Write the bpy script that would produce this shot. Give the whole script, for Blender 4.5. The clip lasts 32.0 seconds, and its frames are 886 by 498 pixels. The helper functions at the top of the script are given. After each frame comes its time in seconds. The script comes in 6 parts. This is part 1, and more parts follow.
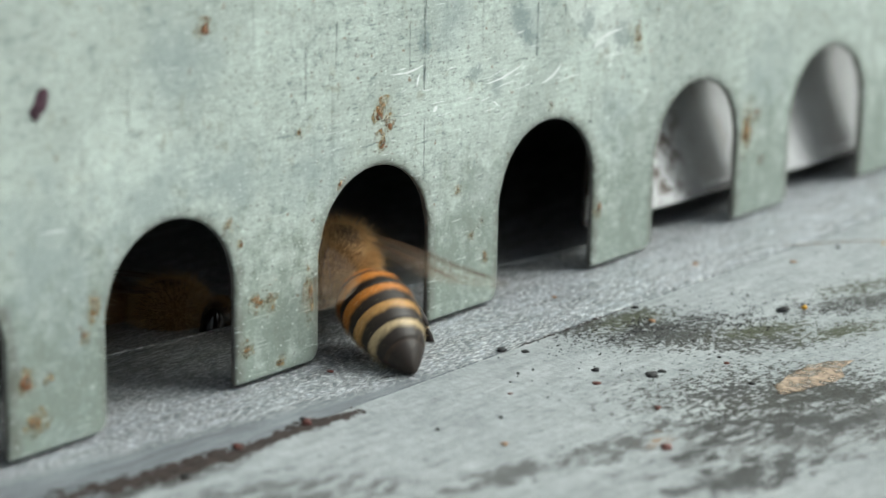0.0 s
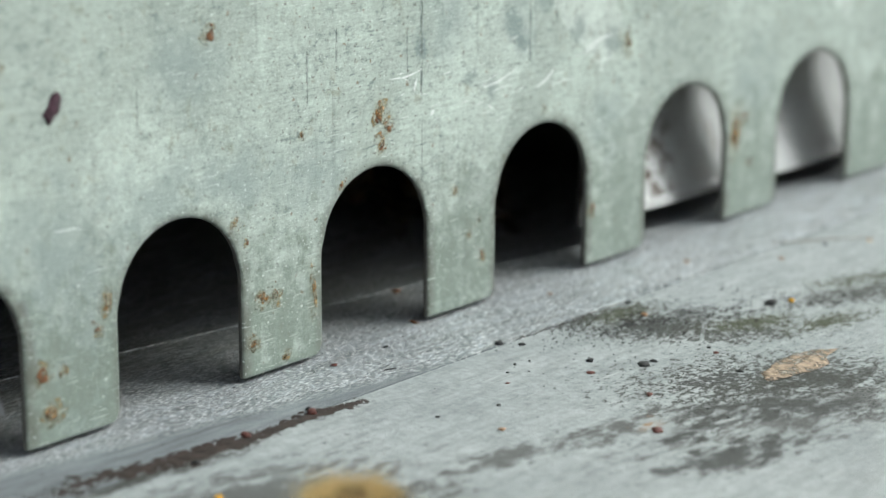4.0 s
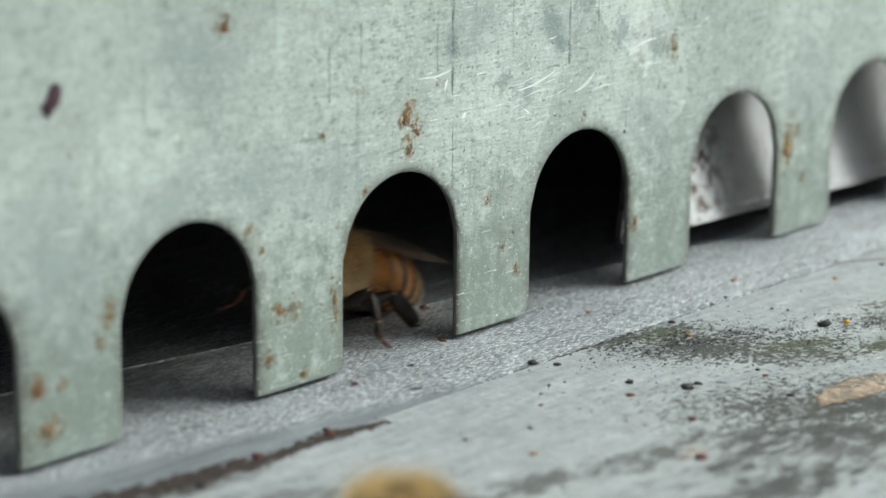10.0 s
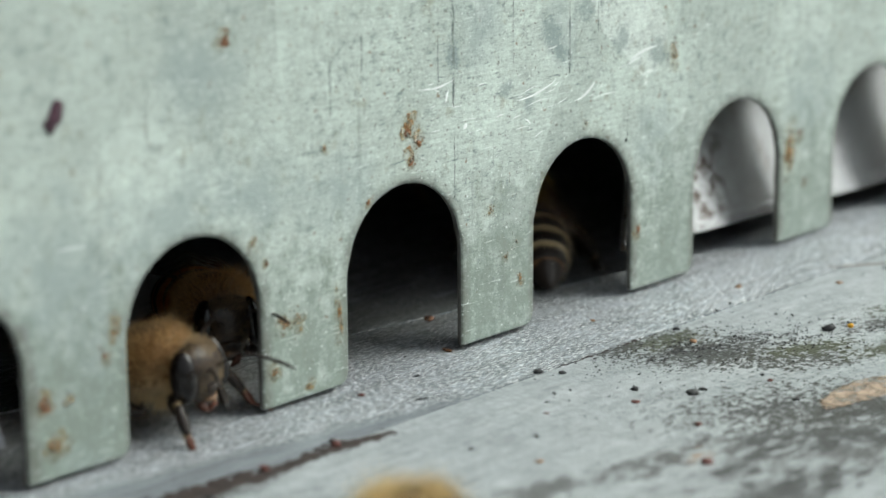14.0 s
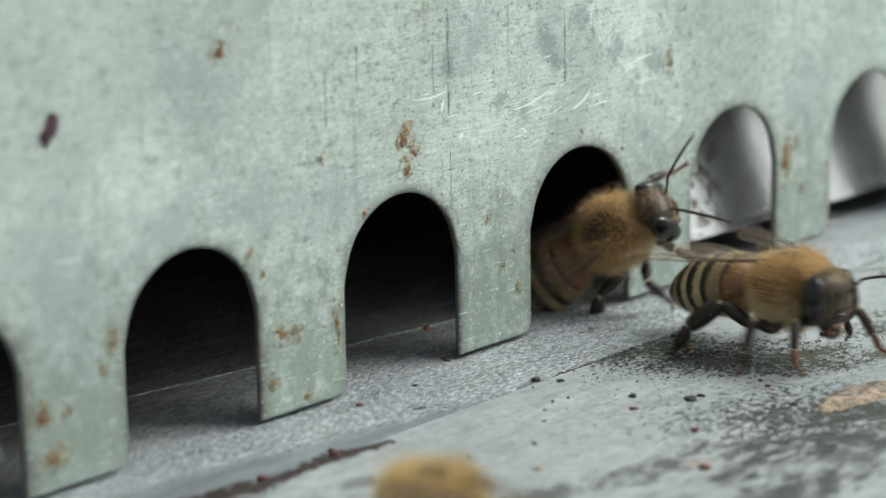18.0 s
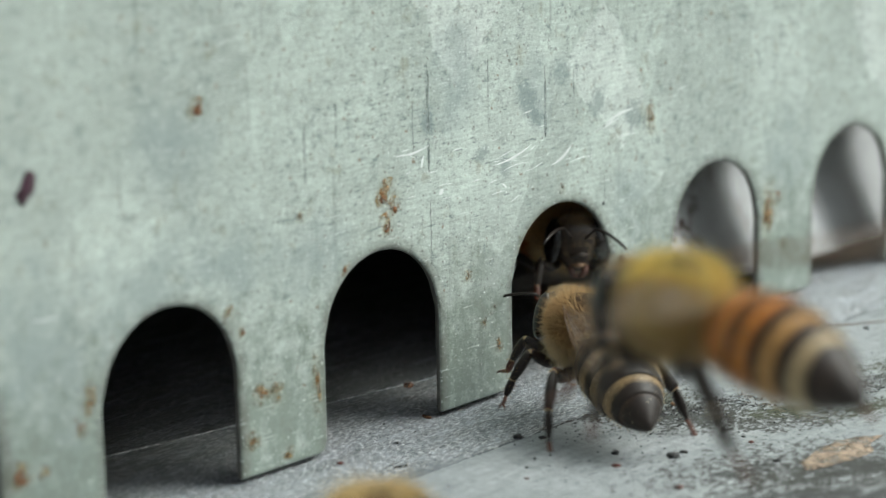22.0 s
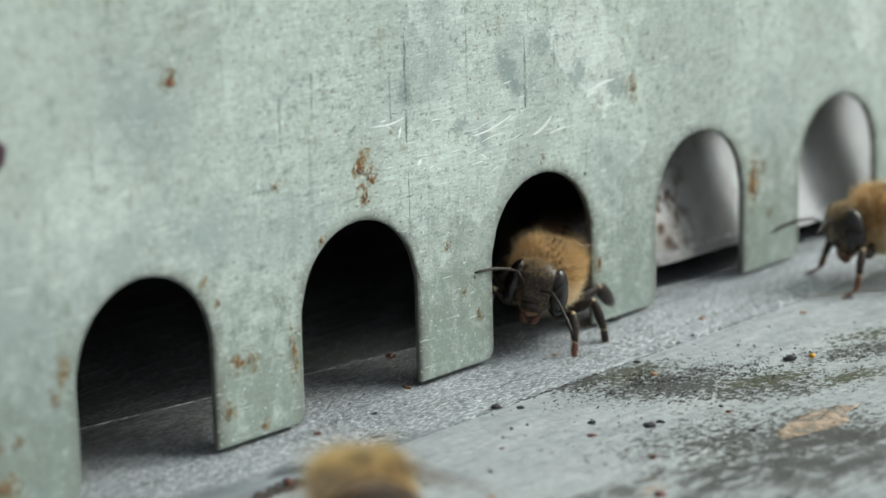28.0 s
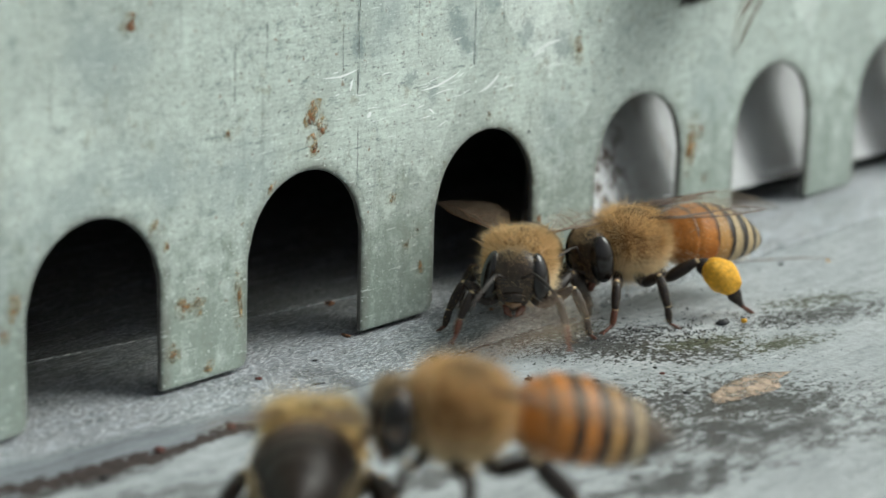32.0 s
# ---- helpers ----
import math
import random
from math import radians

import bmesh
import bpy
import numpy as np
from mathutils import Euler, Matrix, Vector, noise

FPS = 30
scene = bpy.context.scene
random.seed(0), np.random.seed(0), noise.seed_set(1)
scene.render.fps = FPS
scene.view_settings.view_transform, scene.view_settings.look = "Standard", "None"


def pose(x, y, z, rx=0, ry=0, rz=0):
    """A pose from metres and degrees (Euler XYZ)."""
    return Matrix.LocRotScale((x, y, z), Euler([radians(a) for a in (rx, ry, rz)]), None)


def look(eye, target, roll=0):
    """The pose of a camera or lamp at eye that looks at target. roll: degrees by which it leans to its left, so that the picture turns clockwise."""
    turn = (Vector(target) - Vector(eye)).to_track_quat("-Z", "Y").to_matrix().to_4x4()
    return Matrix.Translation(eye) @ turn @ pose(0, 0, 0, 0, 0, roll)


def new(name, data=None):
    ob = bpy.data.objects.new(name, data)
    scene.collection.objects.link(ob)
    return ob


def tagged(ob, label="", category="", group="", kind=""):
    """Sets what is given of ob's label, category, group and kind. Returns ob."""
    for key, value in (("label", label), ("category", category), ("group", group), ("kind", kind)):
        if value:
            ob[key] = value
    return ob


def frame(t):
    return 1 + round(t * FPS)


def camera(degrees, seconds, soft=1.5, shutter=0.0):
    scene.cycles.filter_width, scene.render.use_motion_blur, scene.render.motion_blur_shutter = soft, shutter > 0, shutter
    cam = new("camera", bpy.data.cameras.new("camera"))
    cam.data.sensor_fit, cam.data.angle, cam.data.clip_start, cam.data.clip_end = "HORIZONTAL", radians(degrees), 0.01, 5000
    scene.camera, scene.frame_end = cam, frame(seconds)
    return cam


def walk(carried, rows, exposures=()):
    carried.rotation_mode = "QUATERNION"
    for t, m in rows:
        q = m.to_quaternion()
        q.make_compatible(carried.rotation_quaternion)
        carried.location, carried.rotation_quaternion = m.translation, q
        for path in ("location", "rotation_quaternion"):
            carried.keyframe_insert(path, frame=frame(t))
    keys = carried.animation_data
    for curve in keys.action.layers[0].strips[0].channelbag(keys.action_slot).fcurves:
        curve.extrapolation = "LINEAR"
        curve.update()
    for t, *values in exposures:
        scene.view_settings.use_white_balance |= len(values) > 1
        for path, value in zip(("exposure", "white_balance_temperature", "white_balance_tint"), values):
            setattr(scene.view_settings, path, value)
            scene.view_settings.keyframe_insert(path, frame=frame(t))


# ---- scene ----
from mathutils import Quaternion

MM = 0.001
PITCH, HOLE, ARCH_TOP, LEG_END = 13.58, 8.0, 9.33, 0.21   # the row of holes, millimetres

# ---------------- camera and its walk ----------------
cam = camera(19.93, 32.0, soft=1.5, shutter=0.5)
cam.data.dof.use_dof = True
cam.data.dof.focus_distance = 0.126
cam.data.dof.aperture_fstop = 48.0


def seat(x, y, z, yaw, pitch, roll):
    """Camera pose from millimetres and degrees; yaw is the turn from +y towards +x."""
    return pose(x * MM, y * MM, z * MM, 90 + pitch, 0, -yaw) @ pose(0, 0, 0, 0, 0, roll)


EXPO, KELVIN, TINT = 0.02, 6300, 1
PATH = [
    (0, -88.45, -82.06, 41.42, 48.745, -16.75, 1.043),
    (0.5, -89.88, -82.63, 41.6, 48.411, -16.591, 0.822),
    (1, -90.08, -82.96, 41.65, 48.078, -16.447, 0.696),
    (1.5, -90.31, -83.84, 41.58, 47.983, -16.322, 0.595),
    (2, -90.35, -84.57, 41.17, 48.01, -16.142, 0.3),
    (2.5, -92.11, -85.52, 41.69, 48.254, -16.208, 0.51),
    (3, -92.38, -86.13, 41.33, 48.355, -16.072, 0.398),
    (3.5, -92.92, -86.39, 41.53, 48.567, -16.054, 0.402),
    (5.5, -86.02, -82.12, 38.03, 48.147, -15.612, -0.362),
    (6, -85.61, -81.8, 37.5, 47.897, -15.196, -0.123),
    (6.5, -85.57, -81.82, 37.37, 47.742, -14.843, 0.11),
    (7, -85.4, -81.56, 37.45, 47.604, -14.795, 0.463),
    (7.5, -85.33, -81.39, 37.76, 47.487, -15.164, 0.851),
    (8, -85.05, -81.36, 37.61, 47.523, -15.314, 0.865),
    (8.5, -85.33, -81.27, 37.53, 47.587, -15.247, 0.596),
    (9, -85.53, -81.12, 37.64, 47.551, -15.242, 0.665),
    (9.5, -85.49, -80.98, 37.71, 47.485, -15.312, 0.802),
    (10, -85.64, -81.19, 37.58, 47.478, -15.179, 0.595),
    (10.5, -85.69, -81.38, 37.47, 47.42, -15.054, 0.507),
    (11, -85.62, -81.48, 37.51, 47.379, -15.038, 0.373),
    (11.5, -85.64, -81.44, 37.65, 47.321, -15.078, 0.257),
    (12, -85.79, -81.56, 37.45, 47.285, -14.968, 0.028),
    (12.5, -85.67, -81.6, 37.57, 47.259, -15.006, -0.075),
    (13, -85.74, -81.71, 37.46, 47.229, -14.895, -0.212),
    (13.5, -85.67, -81.85, 37.48, 47.171, -14.857, -0.228),
    (14, -85.77, -81.73, 37.41, 47.244, -14.807, -0.43),
    (14.5, -85.7, -81.89, 37.36, 47.198, -14.744, -0.529),
    (16.5, -85.68, -82.15, 37.41, 47.05, -14.619, -0.899),
    (17, -85.8, -82.15, 37.29, 47.132, -14.541, -0.994),
    (17.5, -85.71, -82.28, 37.37, 47.095, -14.552, -1.029),
    (18, -85.73, -82.2, 37.19, 47.14, -14.463, -1.035),
    (18.5, -85.67, -82.18, 37.12, 47.13, -14.43, -1.137),
    (19, -85.6, -82.47, 37.28, 47.071, -14.435, -1.381),
    (19.5, -85.71, -82.77, 37.31, 47.029, -14.433, -1.507),
    (20, -85.85, -82.58, 37.11, 47.084, -14.381, -1.398),
    (20.5, -85.89, -82.7, 37.05, 47.103, -14.326, -1.411),
    (21, -85.09, -82.22, 37.36, 47.17, -14.343, -1.395),
    (21.5, -85.05, -82.24, 37.2, 47.33, -13.645, -1.428),
    (22, -85.11, -81.85, 37.17, 47.541, -13.256, -1.211),
    (22.5, -85.18, -80.79, 37.32, 47.834, -13.924, -0.68),
    (23, -86.45, -82.49, 37.94, 47.527, -15.56, 0.205),
    (23.5, -86.32, -81.83, 38.4, 47.917, -16.685, 0.685),
    (24, -86.49, -81.34, 38.09, 47.983, -16.327, 0.95),
    (24.5, -85.22, -79.57, 37.46, 47.245, -15.238, 0.54),
    (26.5, -85.74, -81.23, 37.21, 47.377, -14.732, 0.855),
    (27, -84.78, -82.03, 37.34, 47.465, -14.602, 0.642),
    (27.5, -84.99, -83.17, 37.18, 47.06, -14.262, -1.115),
    (28, -83.63, -83.79, 37.15, 46.878, -13.901, -1.533),
    (28.5, -83.89, -83.03, 37.48, 46.994, -14.163, -0.181),
    (29, -84.83, -81.93, 37.03, 45.953, -14.461, -0.823),
    (29.5, -83.28, -85.67, 38.17, 47.981, -15.279, -0.169),
    (30, -84.28, -82.84, 37.97, 48.701, -15.175, 0.453),
    (30.5, -84.09, -83.18, 38.22, 48.538, -15.318, 0.867),
    (31, -84.95, -82.66, 38.2, 48.696, -15.317, 1.207),
    (31.5, -85.89, -83.14, 38.33, 48.932, -15.334, 1.318),
    (32, -86.15, -83.14, 38.44, 49.214, -15.371, 1.553),
]
walk(cam, [(r[0], seat(*r[1:])) for r in PATH], exposures=[(0.0, EXPO, KELVIN, TINT), (14.0, EXPO, KELVIN, TINT), (23.0, EXPO - 0.05, KELVIN, TINT), (32.0, EXPO - 0.08, KELVIN, TINT)])

# ---------------- world and light ----------------
world = bpy.data.worlds.new("overcast_sky")
scene.world = world
world.use_nodes = True
wn = world.node_tree
wn.nodes.clear()
w_out = wn.nodes.new("ShaderNodeOutputWorld")
w_bg = wn.nodes.new("ShaderNodeBackground")
w_sky = wn.nodes.new("ShaderNodeTexSky")
w_sky.sky_type = "NISHITA"
w_sky.sun_disc = False
w_sky.sun_elevation = radians(47)
w_sky.sun_rotation = radians(130)
w_sky.air_density = 1.0
w_sky.dust_density = 4.0
w_hsv = wn.nodes.new("ShaderNodeHueSaturation")
w_hsv.inputs["Saturation"].default_value = 0.25
wn.links.new(w_sky.outputs["Color"], w_hsv.inputs["Color"])
# an overcast sky is three times as bright overhead as at the horizon
w_tc = wn.nodes.new("ShaderNodeTexCoord")
w_sep = wn.nodes.new("ShaderNodeSeparateXYZ")
w_map = wn.nodes.new("ShaderNodeMapRange")
w_map.inputs["To Min"].default_value = 0.55
w_map.inputs["To Max"].default_value = 1.75
w_mul = wn.nodes.new("ShaderNodeVectorMath")
w_mul.operation = "SCALE"
wn.links.new(w_tc.outputs["Generated"], w_sep.inputs["Vector"])
wn.links.new(w_sep.outputs["Z"], w_map.inputs["Value"])
# and brighter towards the veiled sun
w_dot = wn.nodes.new("ShaderNodeVectorMath")
w_dot.operation = "DOT_PRODUCT"
w_dot.inputs[1].default_value = (0.76, -0.64, 0.1)
w_side = wn.nodes.new("ShaderNodeMapRange")
w_side.inputs["From Min"].default_value = -1.0
w_side.inputs["To Min"].default_value = 0.75
w_side.inputs["To Max"].default_value = 1.2
w_both = wn.nodes.new("ShaderNodeMath")
w_both.operation = "MULTIPLY"
wn.links.new(w_tc.outputs["Generated"], w_dot.inputs[0])
wn.links.new(w_dot.outputs["Value"], w_side.inputs["Value"])
wn.links.new(w_map.outputs["Result"], w_both.inputs[0])
wn.links.new(w_side.outputs["Result"], w_both.inputs[1])
wn.links.new(w_hsv.outputs["Color"], w_mul.inputs[0])
wn.links.new(w_both.outputs[0], w_mul.inputs["Scale"])
wn.links.new(w_mul.outputs["Vector"], w_bg.inputs["Color"])
w_bg.inputs["Strength"].default_value = 0.118
wn.links.new(w_bg.outputs["Background"], w_out.inputs["Surface"])

sun_data = bpy.data.lights.new("sun", "SUN")
sun_data.energy = 1.9
sun_data.angle = radians(42)
sun_data.color = (1.0, 0.97, 0.92)
sun = new("sun", sun_data)
sun.matrix_world = look((0.95, -0.72, 1.30), (0, 0, 0))


# ---------------- materials ----------------
def nodes_of(name):
    m = bpy.data.materials.new(name)
    m.use_nodes = True
    nt = m.node_tree
    return m, nt, nt.nodes["Principled BSDF"]


def node(nt, kind, **values):
    n = nt.nodes.new(kind)
    for k, v in values.items():
        n.inputs[k].default_value = v
    return n


def coords(nt, scale):
    """Object coordinates in millimetres times scale (x, y, z)."""
    tc = nt.nodes.new("ShaderNodeTexCoord")
    mp = nt.nodes.new("ShaderNodeMapping")
    mp.inputs["Scale"].default_value = [s * 1000.0 for s in scale]
    nt.links.new(tc.outputs["Object"], mp.inputs["Vector"])
    return mp.outputs["Vector"]


def noise_of(nt, vec, scale=1.0, detail=4.0, rough=0.55):
    n = node(nt, "ShaderNodeTexNoise", Scale=scale, Detail=detail, Roughness=rough)
    nt.links.new(vec, n.inputs["Vector"])
    return n.outputs["Fac"]


def ramp(nt, fac, stops):
    n = nt.nodes.new("ShaderNodeValToRGB")
    el = n.color_ramp.elements
    while len(el) < len(stops):
        el.new(0.5)
    for e, (p, c) in zip(el, stops):
        e.position = p
        e.color = (*c, 1.0) if len(c) == 3 else c
    nt.links.new(fac, n.inputs["Fac"])
    return n.outputs["Color"]


def grey(v):
    return (v, v, v)


def mix(nt, fac, a, b, kind="MIX"):
    n = nt.nodes.new("ShaderNodeMix")
    n.data_type = "RGBA"
    n.blend_type = kind
    for sock, v in ((n.inputs[0], fac), (n.inputs[6], a), (n.inputs[7], b)):
        if isinstance(v, (int, float)):
            sock.default_value = v
        elif isinstance(v, tuple):
            sock.default_value = (*v, 1.0)
        else:
            nt.links.new(v, sock)
    return n.outputs[2]


def bump(nt, bsdf, height, strength, distance):
    n = node(nt, "ShaderNodeBump", Strength=strength, Distance=distance * MM)
    nt.links.new(height, n.inputs["Height"])
    nt.links.new(n.outputs["Normal"], bsdf.inputs["Normal"])


# blooms: centre, half size and lean; the left ones also paint in shade
OXIDE_AND_SHADE = [(-21.5, 4.0, 5.0, 6.0, 0), (-15.0, 10.2, 5.5, 3.2, 10), (-9.6, 10.6, 3.5, 2.6, -20), (-21.5, 9.5, 4.0, 4.5, 0), (-4.8, 10.0, 3.2, 2.4, 15), (-27.0, 6.0, 5.0, 7.0, 0),
         (-13.0, 16.5, 3.0, 3.5, 0), (5.5, 17.0, 2.2, 3.4, 0), (11.5, 15.5, 1.6, 2.6, 10), (19.5, 8.5, 2.2, 3.0, 0), (34.0, 8.5, 3.0, 4.0, 0)]


# dark greasy smudges: centre, half size and lean on the upright plate
SMUDGE = [(10.9, 15.2, 0.75, 1.5, 35), (11.6, 14.1, 0.7, 0.5, -30), (13.6, 16.2, 0.9, 0.8, 0), (7.4, 12.9, 0.6, 0.45, 20), (9.1, 12.0, 0.5, 0.7, 0),
          (19.6, 13.1, 0.8, 0.9, 20), (16.6, 14.2, 0.6, 0.9, -15), (3.4, 15.2, 0.6, 0.9, 10)]


def make_plate_material():
    m, nt, b = nodes_of("galvanised_sheet")
    vor = nt.nodes.new("ShaderNodeTexVoronoi")
    vor.inputs["Scale"].default_value = 1.0
    warp_v = coords(nt, (0.16, 0.16, 0.12))
    wn_ = node(nt, "ShaderNodeTexNoise", Scale=4.0, Detail=6.0)
    nt.links.new(warp_v, wn_.inputs["Vector"])
    nt.links.new(mix(nt, 0.22, warp_v, wn_.outputs["Color"], "ADD"), vor.inputs["Vector"])
    sep = nt.nodes.new("ShaderNodeSeparateColor")
    nt.links.new(vor.outputs["Color"], sep.inputs["Color"])
    c = ramp(nt, sep.outputs[0], [(0.0, (0.475, 0.535, 0.49)), (0.45, (0.555, 0.625, 0.57)), (0.8, (0.60, 0.67, 0.615)), (1.0, (0.70, 0.76, 0.71))])
    # smaller spangle crystals, cloudy bloom, level brushing, fine mottle, vertical streaks
    vor2 = node(nt, "ShaderNodeTexVoronoi", Scale=1.0)
    nt.links.new(mix(nt, 0.35, coords(nt, (0.34, 0.3, 0.22)), wn_.outputs["Color"], "ADD"), vor2.inputs["Vector"])
    sep2 = nt.nodes.new("ShaderNodeSeparateColor")
    nt.links.new(vor2.outputs["Color"], sep2.inputs["Color"])
    c = mix(nt, 1.0, c, ramp(nt, sep2.outputs[1], [(0.0, grey(0.95)), (0.7, grey(1.0)), (1.0, grey(1.07))]), "MULTIPLY")
    for scale, det, rough, stops, k in (
            ((0.22, 0.22, 0.22), 5.0, 0.55, [(0.33, grey(0.90)), (0.66, grey(1.06))], 1.0),
            ((0.9, 0.9, 1.3), 5.0, 0.7, [(0.34, grey(0.88)), (0.5, grey(1.0)), (0.66, grey(1.08))], 1.0),
            ((0.30, 0.5, 6.5), 4.0, 0.7, [(0.36, grey(0.89)), (0.5, grey(1.0)), (0.64, grey(1.08))], 1.0),
            ((3.0, 3.4, 3.8), 5.0, 0.8, [(0.33, grey(0.76)), (0.5, grey(1.0)), (0.67, grey(1.12))], 0.85),
            ((1.5, 1.0, 0.07), 3.0, 0.6, [(0.30, grey(0.66)), (0.38, grey(1.0))], 0.85)):
        c = mix(nt, k, c, ramp(nt, noise_of(nt, coords(nt, scale), 1.0, det, rough), stops), "MULTIPLY")
    # dull stains in clusters, small dark pits, level dashes where things scraped past, warm film
    zone = ramp(nt, noise_of(nt, coords(nt, (0.14, 0.14, 0.14)), 1.0, 4.0), [(0.36, grey(0.15)), (0.56, grey(1))])
    pits = ramp(nt, noise_of(nt, coords(nt, (1.3, 1.3, 1.7)), 1.0, 7.0, 0.85), [(0.53, grey(0)), (0.60, grey(0.8))])
    c = mix(nt, mix(nt, 1.0, zone, pits, "MULTIPLY"), c, (0.185, 0.225, 0.22))
    fine = ramp(nt, noise_of(nt, coords(nt, (3.6, 3.6, 3.6)), 1.0, 3.0, 0.6), [(0.615, grey(0)), (0.67, grey(0.85))])
    c = mix(nt, fine, c, (0.17, 0.165, 0.14))
    dashes = ramp(nt, noise_of(nt, coords(nt, (0.95, 1.0, 4.8)), 1.0, 4.0, 0.65), [(0.595, grey(0)), (0.65, grey(0.85))])
    worn = patch(nt, 5.0, 12.5, 15.0, 8.0, 0, 0.5, True)
    c = mix(nt, mix(nt, 1.0, dashes, worn, "MULTIPLY"), c, (0.20, 0.245, 0.235))
    brushed = ramp(nt, noise_of(nt, coords(nt, (0.35, 0.5, 5.0)), 1.0, 5.0, 0.75), [(0.60, grey(0)), (0.68, grey(0.55))])
    c = mix(nt, mix(nt, 1.0, brushed, zone, "MULTIPLY"), c, (0.26, 0.31, 0.295))
    dots = ramp(nt, noise_of(nt, coords(nt, (1.9, 1.9, 1.9)), 1.0, 2.0, 0.5), [(0.68, grey(0)), (0.73, grey(0.8))])
    c = mix(nt, dots, c, (0.23, 0.15, 0.085))
    warm = ramp(nt, noise_of(nt, coords(nt, (0.8, 0.8, 0.7)), 1.0, 5.0, 0.7), [(0.585, grey(0)), (0.72, grey(0.5))])
    c = mix(nt, warm, c, (0.42, 0.34, 0.20))
    # blue-grey oxide blooms, thickened on the left to paint in the shade there
    cloud = noise_of(nt, coords(nt, (0.45, 0.45, 0.45)), 1.0, 7.0, 0.72)
    for x, z, rx, rz, turn in OXIDE_AND_SHADE:
        area = patch(nt, x, z, rx, rz, turn, 0.9, True)
        both = nt.nodes.new("ShaderNodeMath")
        both.operation = "MULTIPLY_ADD"
        nt.links.new(area, both.inputs[0])
        both.inputs[1].default_value = 0.25
        nt.links.new(cloud, both.inputs[2])
        c = mix(nt, mix(nt, 1.0, ramp(nt, both.outputs[0], [(0.48, grey(0)), (0.76, grey(0.75))]), ramp(nt, area, [(0, grey(0)), (0.2, grey(1))]), "MULTIPLY"), c, (0.345, 0.405, 0.39))
    speck = noise_of(nt, coords(nt, (2.8, 2.8, 2.8)), 1.0, 6.0, 0.85)
    for x, z, rx, rz, turn in SMUDGE:
        area = patch(nt, x, z, rx * 1.5, rz * 1.5, turn, 0.9, True)
        both = nt.nodes.new("ShaderNodeMath")
        both.operation = "MULTIPLY_ADD"
        nt.links.new(area, both.inputs[0])
        both.inputs[1].default_value = 0.32
        nt.links.new(speck, both.inputs[2])
        c = mix(nt, mix(nt, 1.0, ramp(nt, both.outputs[0], [(0.61, grey(0)), (0.72, grey(0.65))]), ramp(nt, area, [(0, grey(0)), (0.15, grey(1))]), "MULTIPLY"), c, (0.24, 0.295, 0.29))
    # blotchy grime on the legs, thickening downwards to paint in the shade there
    grime_shade = noise_of(nt, coords(nt, (0.8, 0.8, 0.7)), 1.0, 8.0, 0.78)
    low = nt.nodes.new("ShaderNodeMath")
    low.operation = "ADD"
    nt.links.new(grime_shade, low.inputs[0])
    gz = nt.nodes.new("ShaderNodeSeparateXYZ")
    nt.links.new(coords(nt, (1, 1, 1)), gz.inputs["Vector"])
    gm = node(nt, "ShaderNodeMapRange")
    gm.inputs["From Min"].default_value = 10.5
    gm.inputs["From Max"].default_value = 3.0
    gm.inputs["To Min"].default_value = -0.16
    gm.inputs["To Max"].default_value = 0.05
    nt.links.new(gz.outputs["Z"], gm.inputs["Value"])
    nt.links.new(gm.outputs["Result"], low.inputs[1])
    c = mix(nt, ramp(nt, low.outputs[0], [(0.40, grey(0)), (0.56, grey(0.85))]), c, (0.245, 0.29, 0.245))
    # rims of the holes darkened by bees' feet and propolis
    rx = nt.nodes.new("ShaderNodeMath")
    rx.operation = "WRAP"
    nt.links.new(gz.outputs["X"], rx.inputs[0])
    rx.inputs[1].default_value, rx.inputs[2].default_value = PITCH / 2, -PITCH / 2
    rz = nt.nodes.new("ShaderNodeMath")
    rz.operation = "SUBTRACT"
    nt.links.new(gz.outputs["Z"], rz.inputs[0])
    rz.inputs[1].default_value = ARCH_TOP - HOLE / 2
    rp = nt.nodes.new("ShaderNodeMath")
    rp.operation = "MAXIMUM"
    nt.links.new(rz.outputs[0], rp.inputs[0])
    rp.inputs[1].default_value = 0.0
    rv = nt.nodes.new("ShaderNodeCombineXYZ")
    nt.links.new(rx.outputs[0], rv.inputs["X"])
    nt.links.new(rp.outputs[0], rv.inputs["Y"])
    rl = nt.nodes.new("ShaderNodeVectorMath")
    rl.operation = "LENGTH"
    nt.links.new(rv.outputs[0], rl.inputs[0])
    rm = node(nt, "ShaderNodeMapRange")
    rm.interpolation_type = "SMOOTHSTEP"
    rm.inputs["From Min"].default_value = HOLE / 2 + 0.75
    rm.inputs["From Max"].default_value = HOLE / 2 + 0.05
    nt.links.new(rl.outputs["Value"], rm.inputs["Value"])
    rn = ramp(nt, noise_of(nt, coords(nt, (0.9, 0.9, 0.9)), 1.0, 5.0, 0.7), [(0.35, grey(0.25)), (0.6, grey(0.8))])
    c = mix(nt, mix(nt, 1.0, rm.outputs["Result"], rn, "MULTIPLY"), c, (0.15, 0.15, 0.125))
    # pale fine scratches, mostly level
    wav = noise_of(nt, coords(nt, (0.55, 0.7, 9.0)), 1.0, 3.0, 0.55)
    c = mix(nt, ramp(nt, wav, [(0.64, grey(0)), (0.70, grey(0.75))]), c, (0.80, 0.86, 0.82))
    c = mix(nt, ramp(nt, noise_of(nt, coords(nt, (5.5, 5.5, 6.5)), 1.0, 2.0, 0.5), [(0.655, grey(0)), (0.70, grey(0.9))]), c, (0.88, 0.93, 0.90))
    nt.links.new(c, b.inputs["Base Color"])
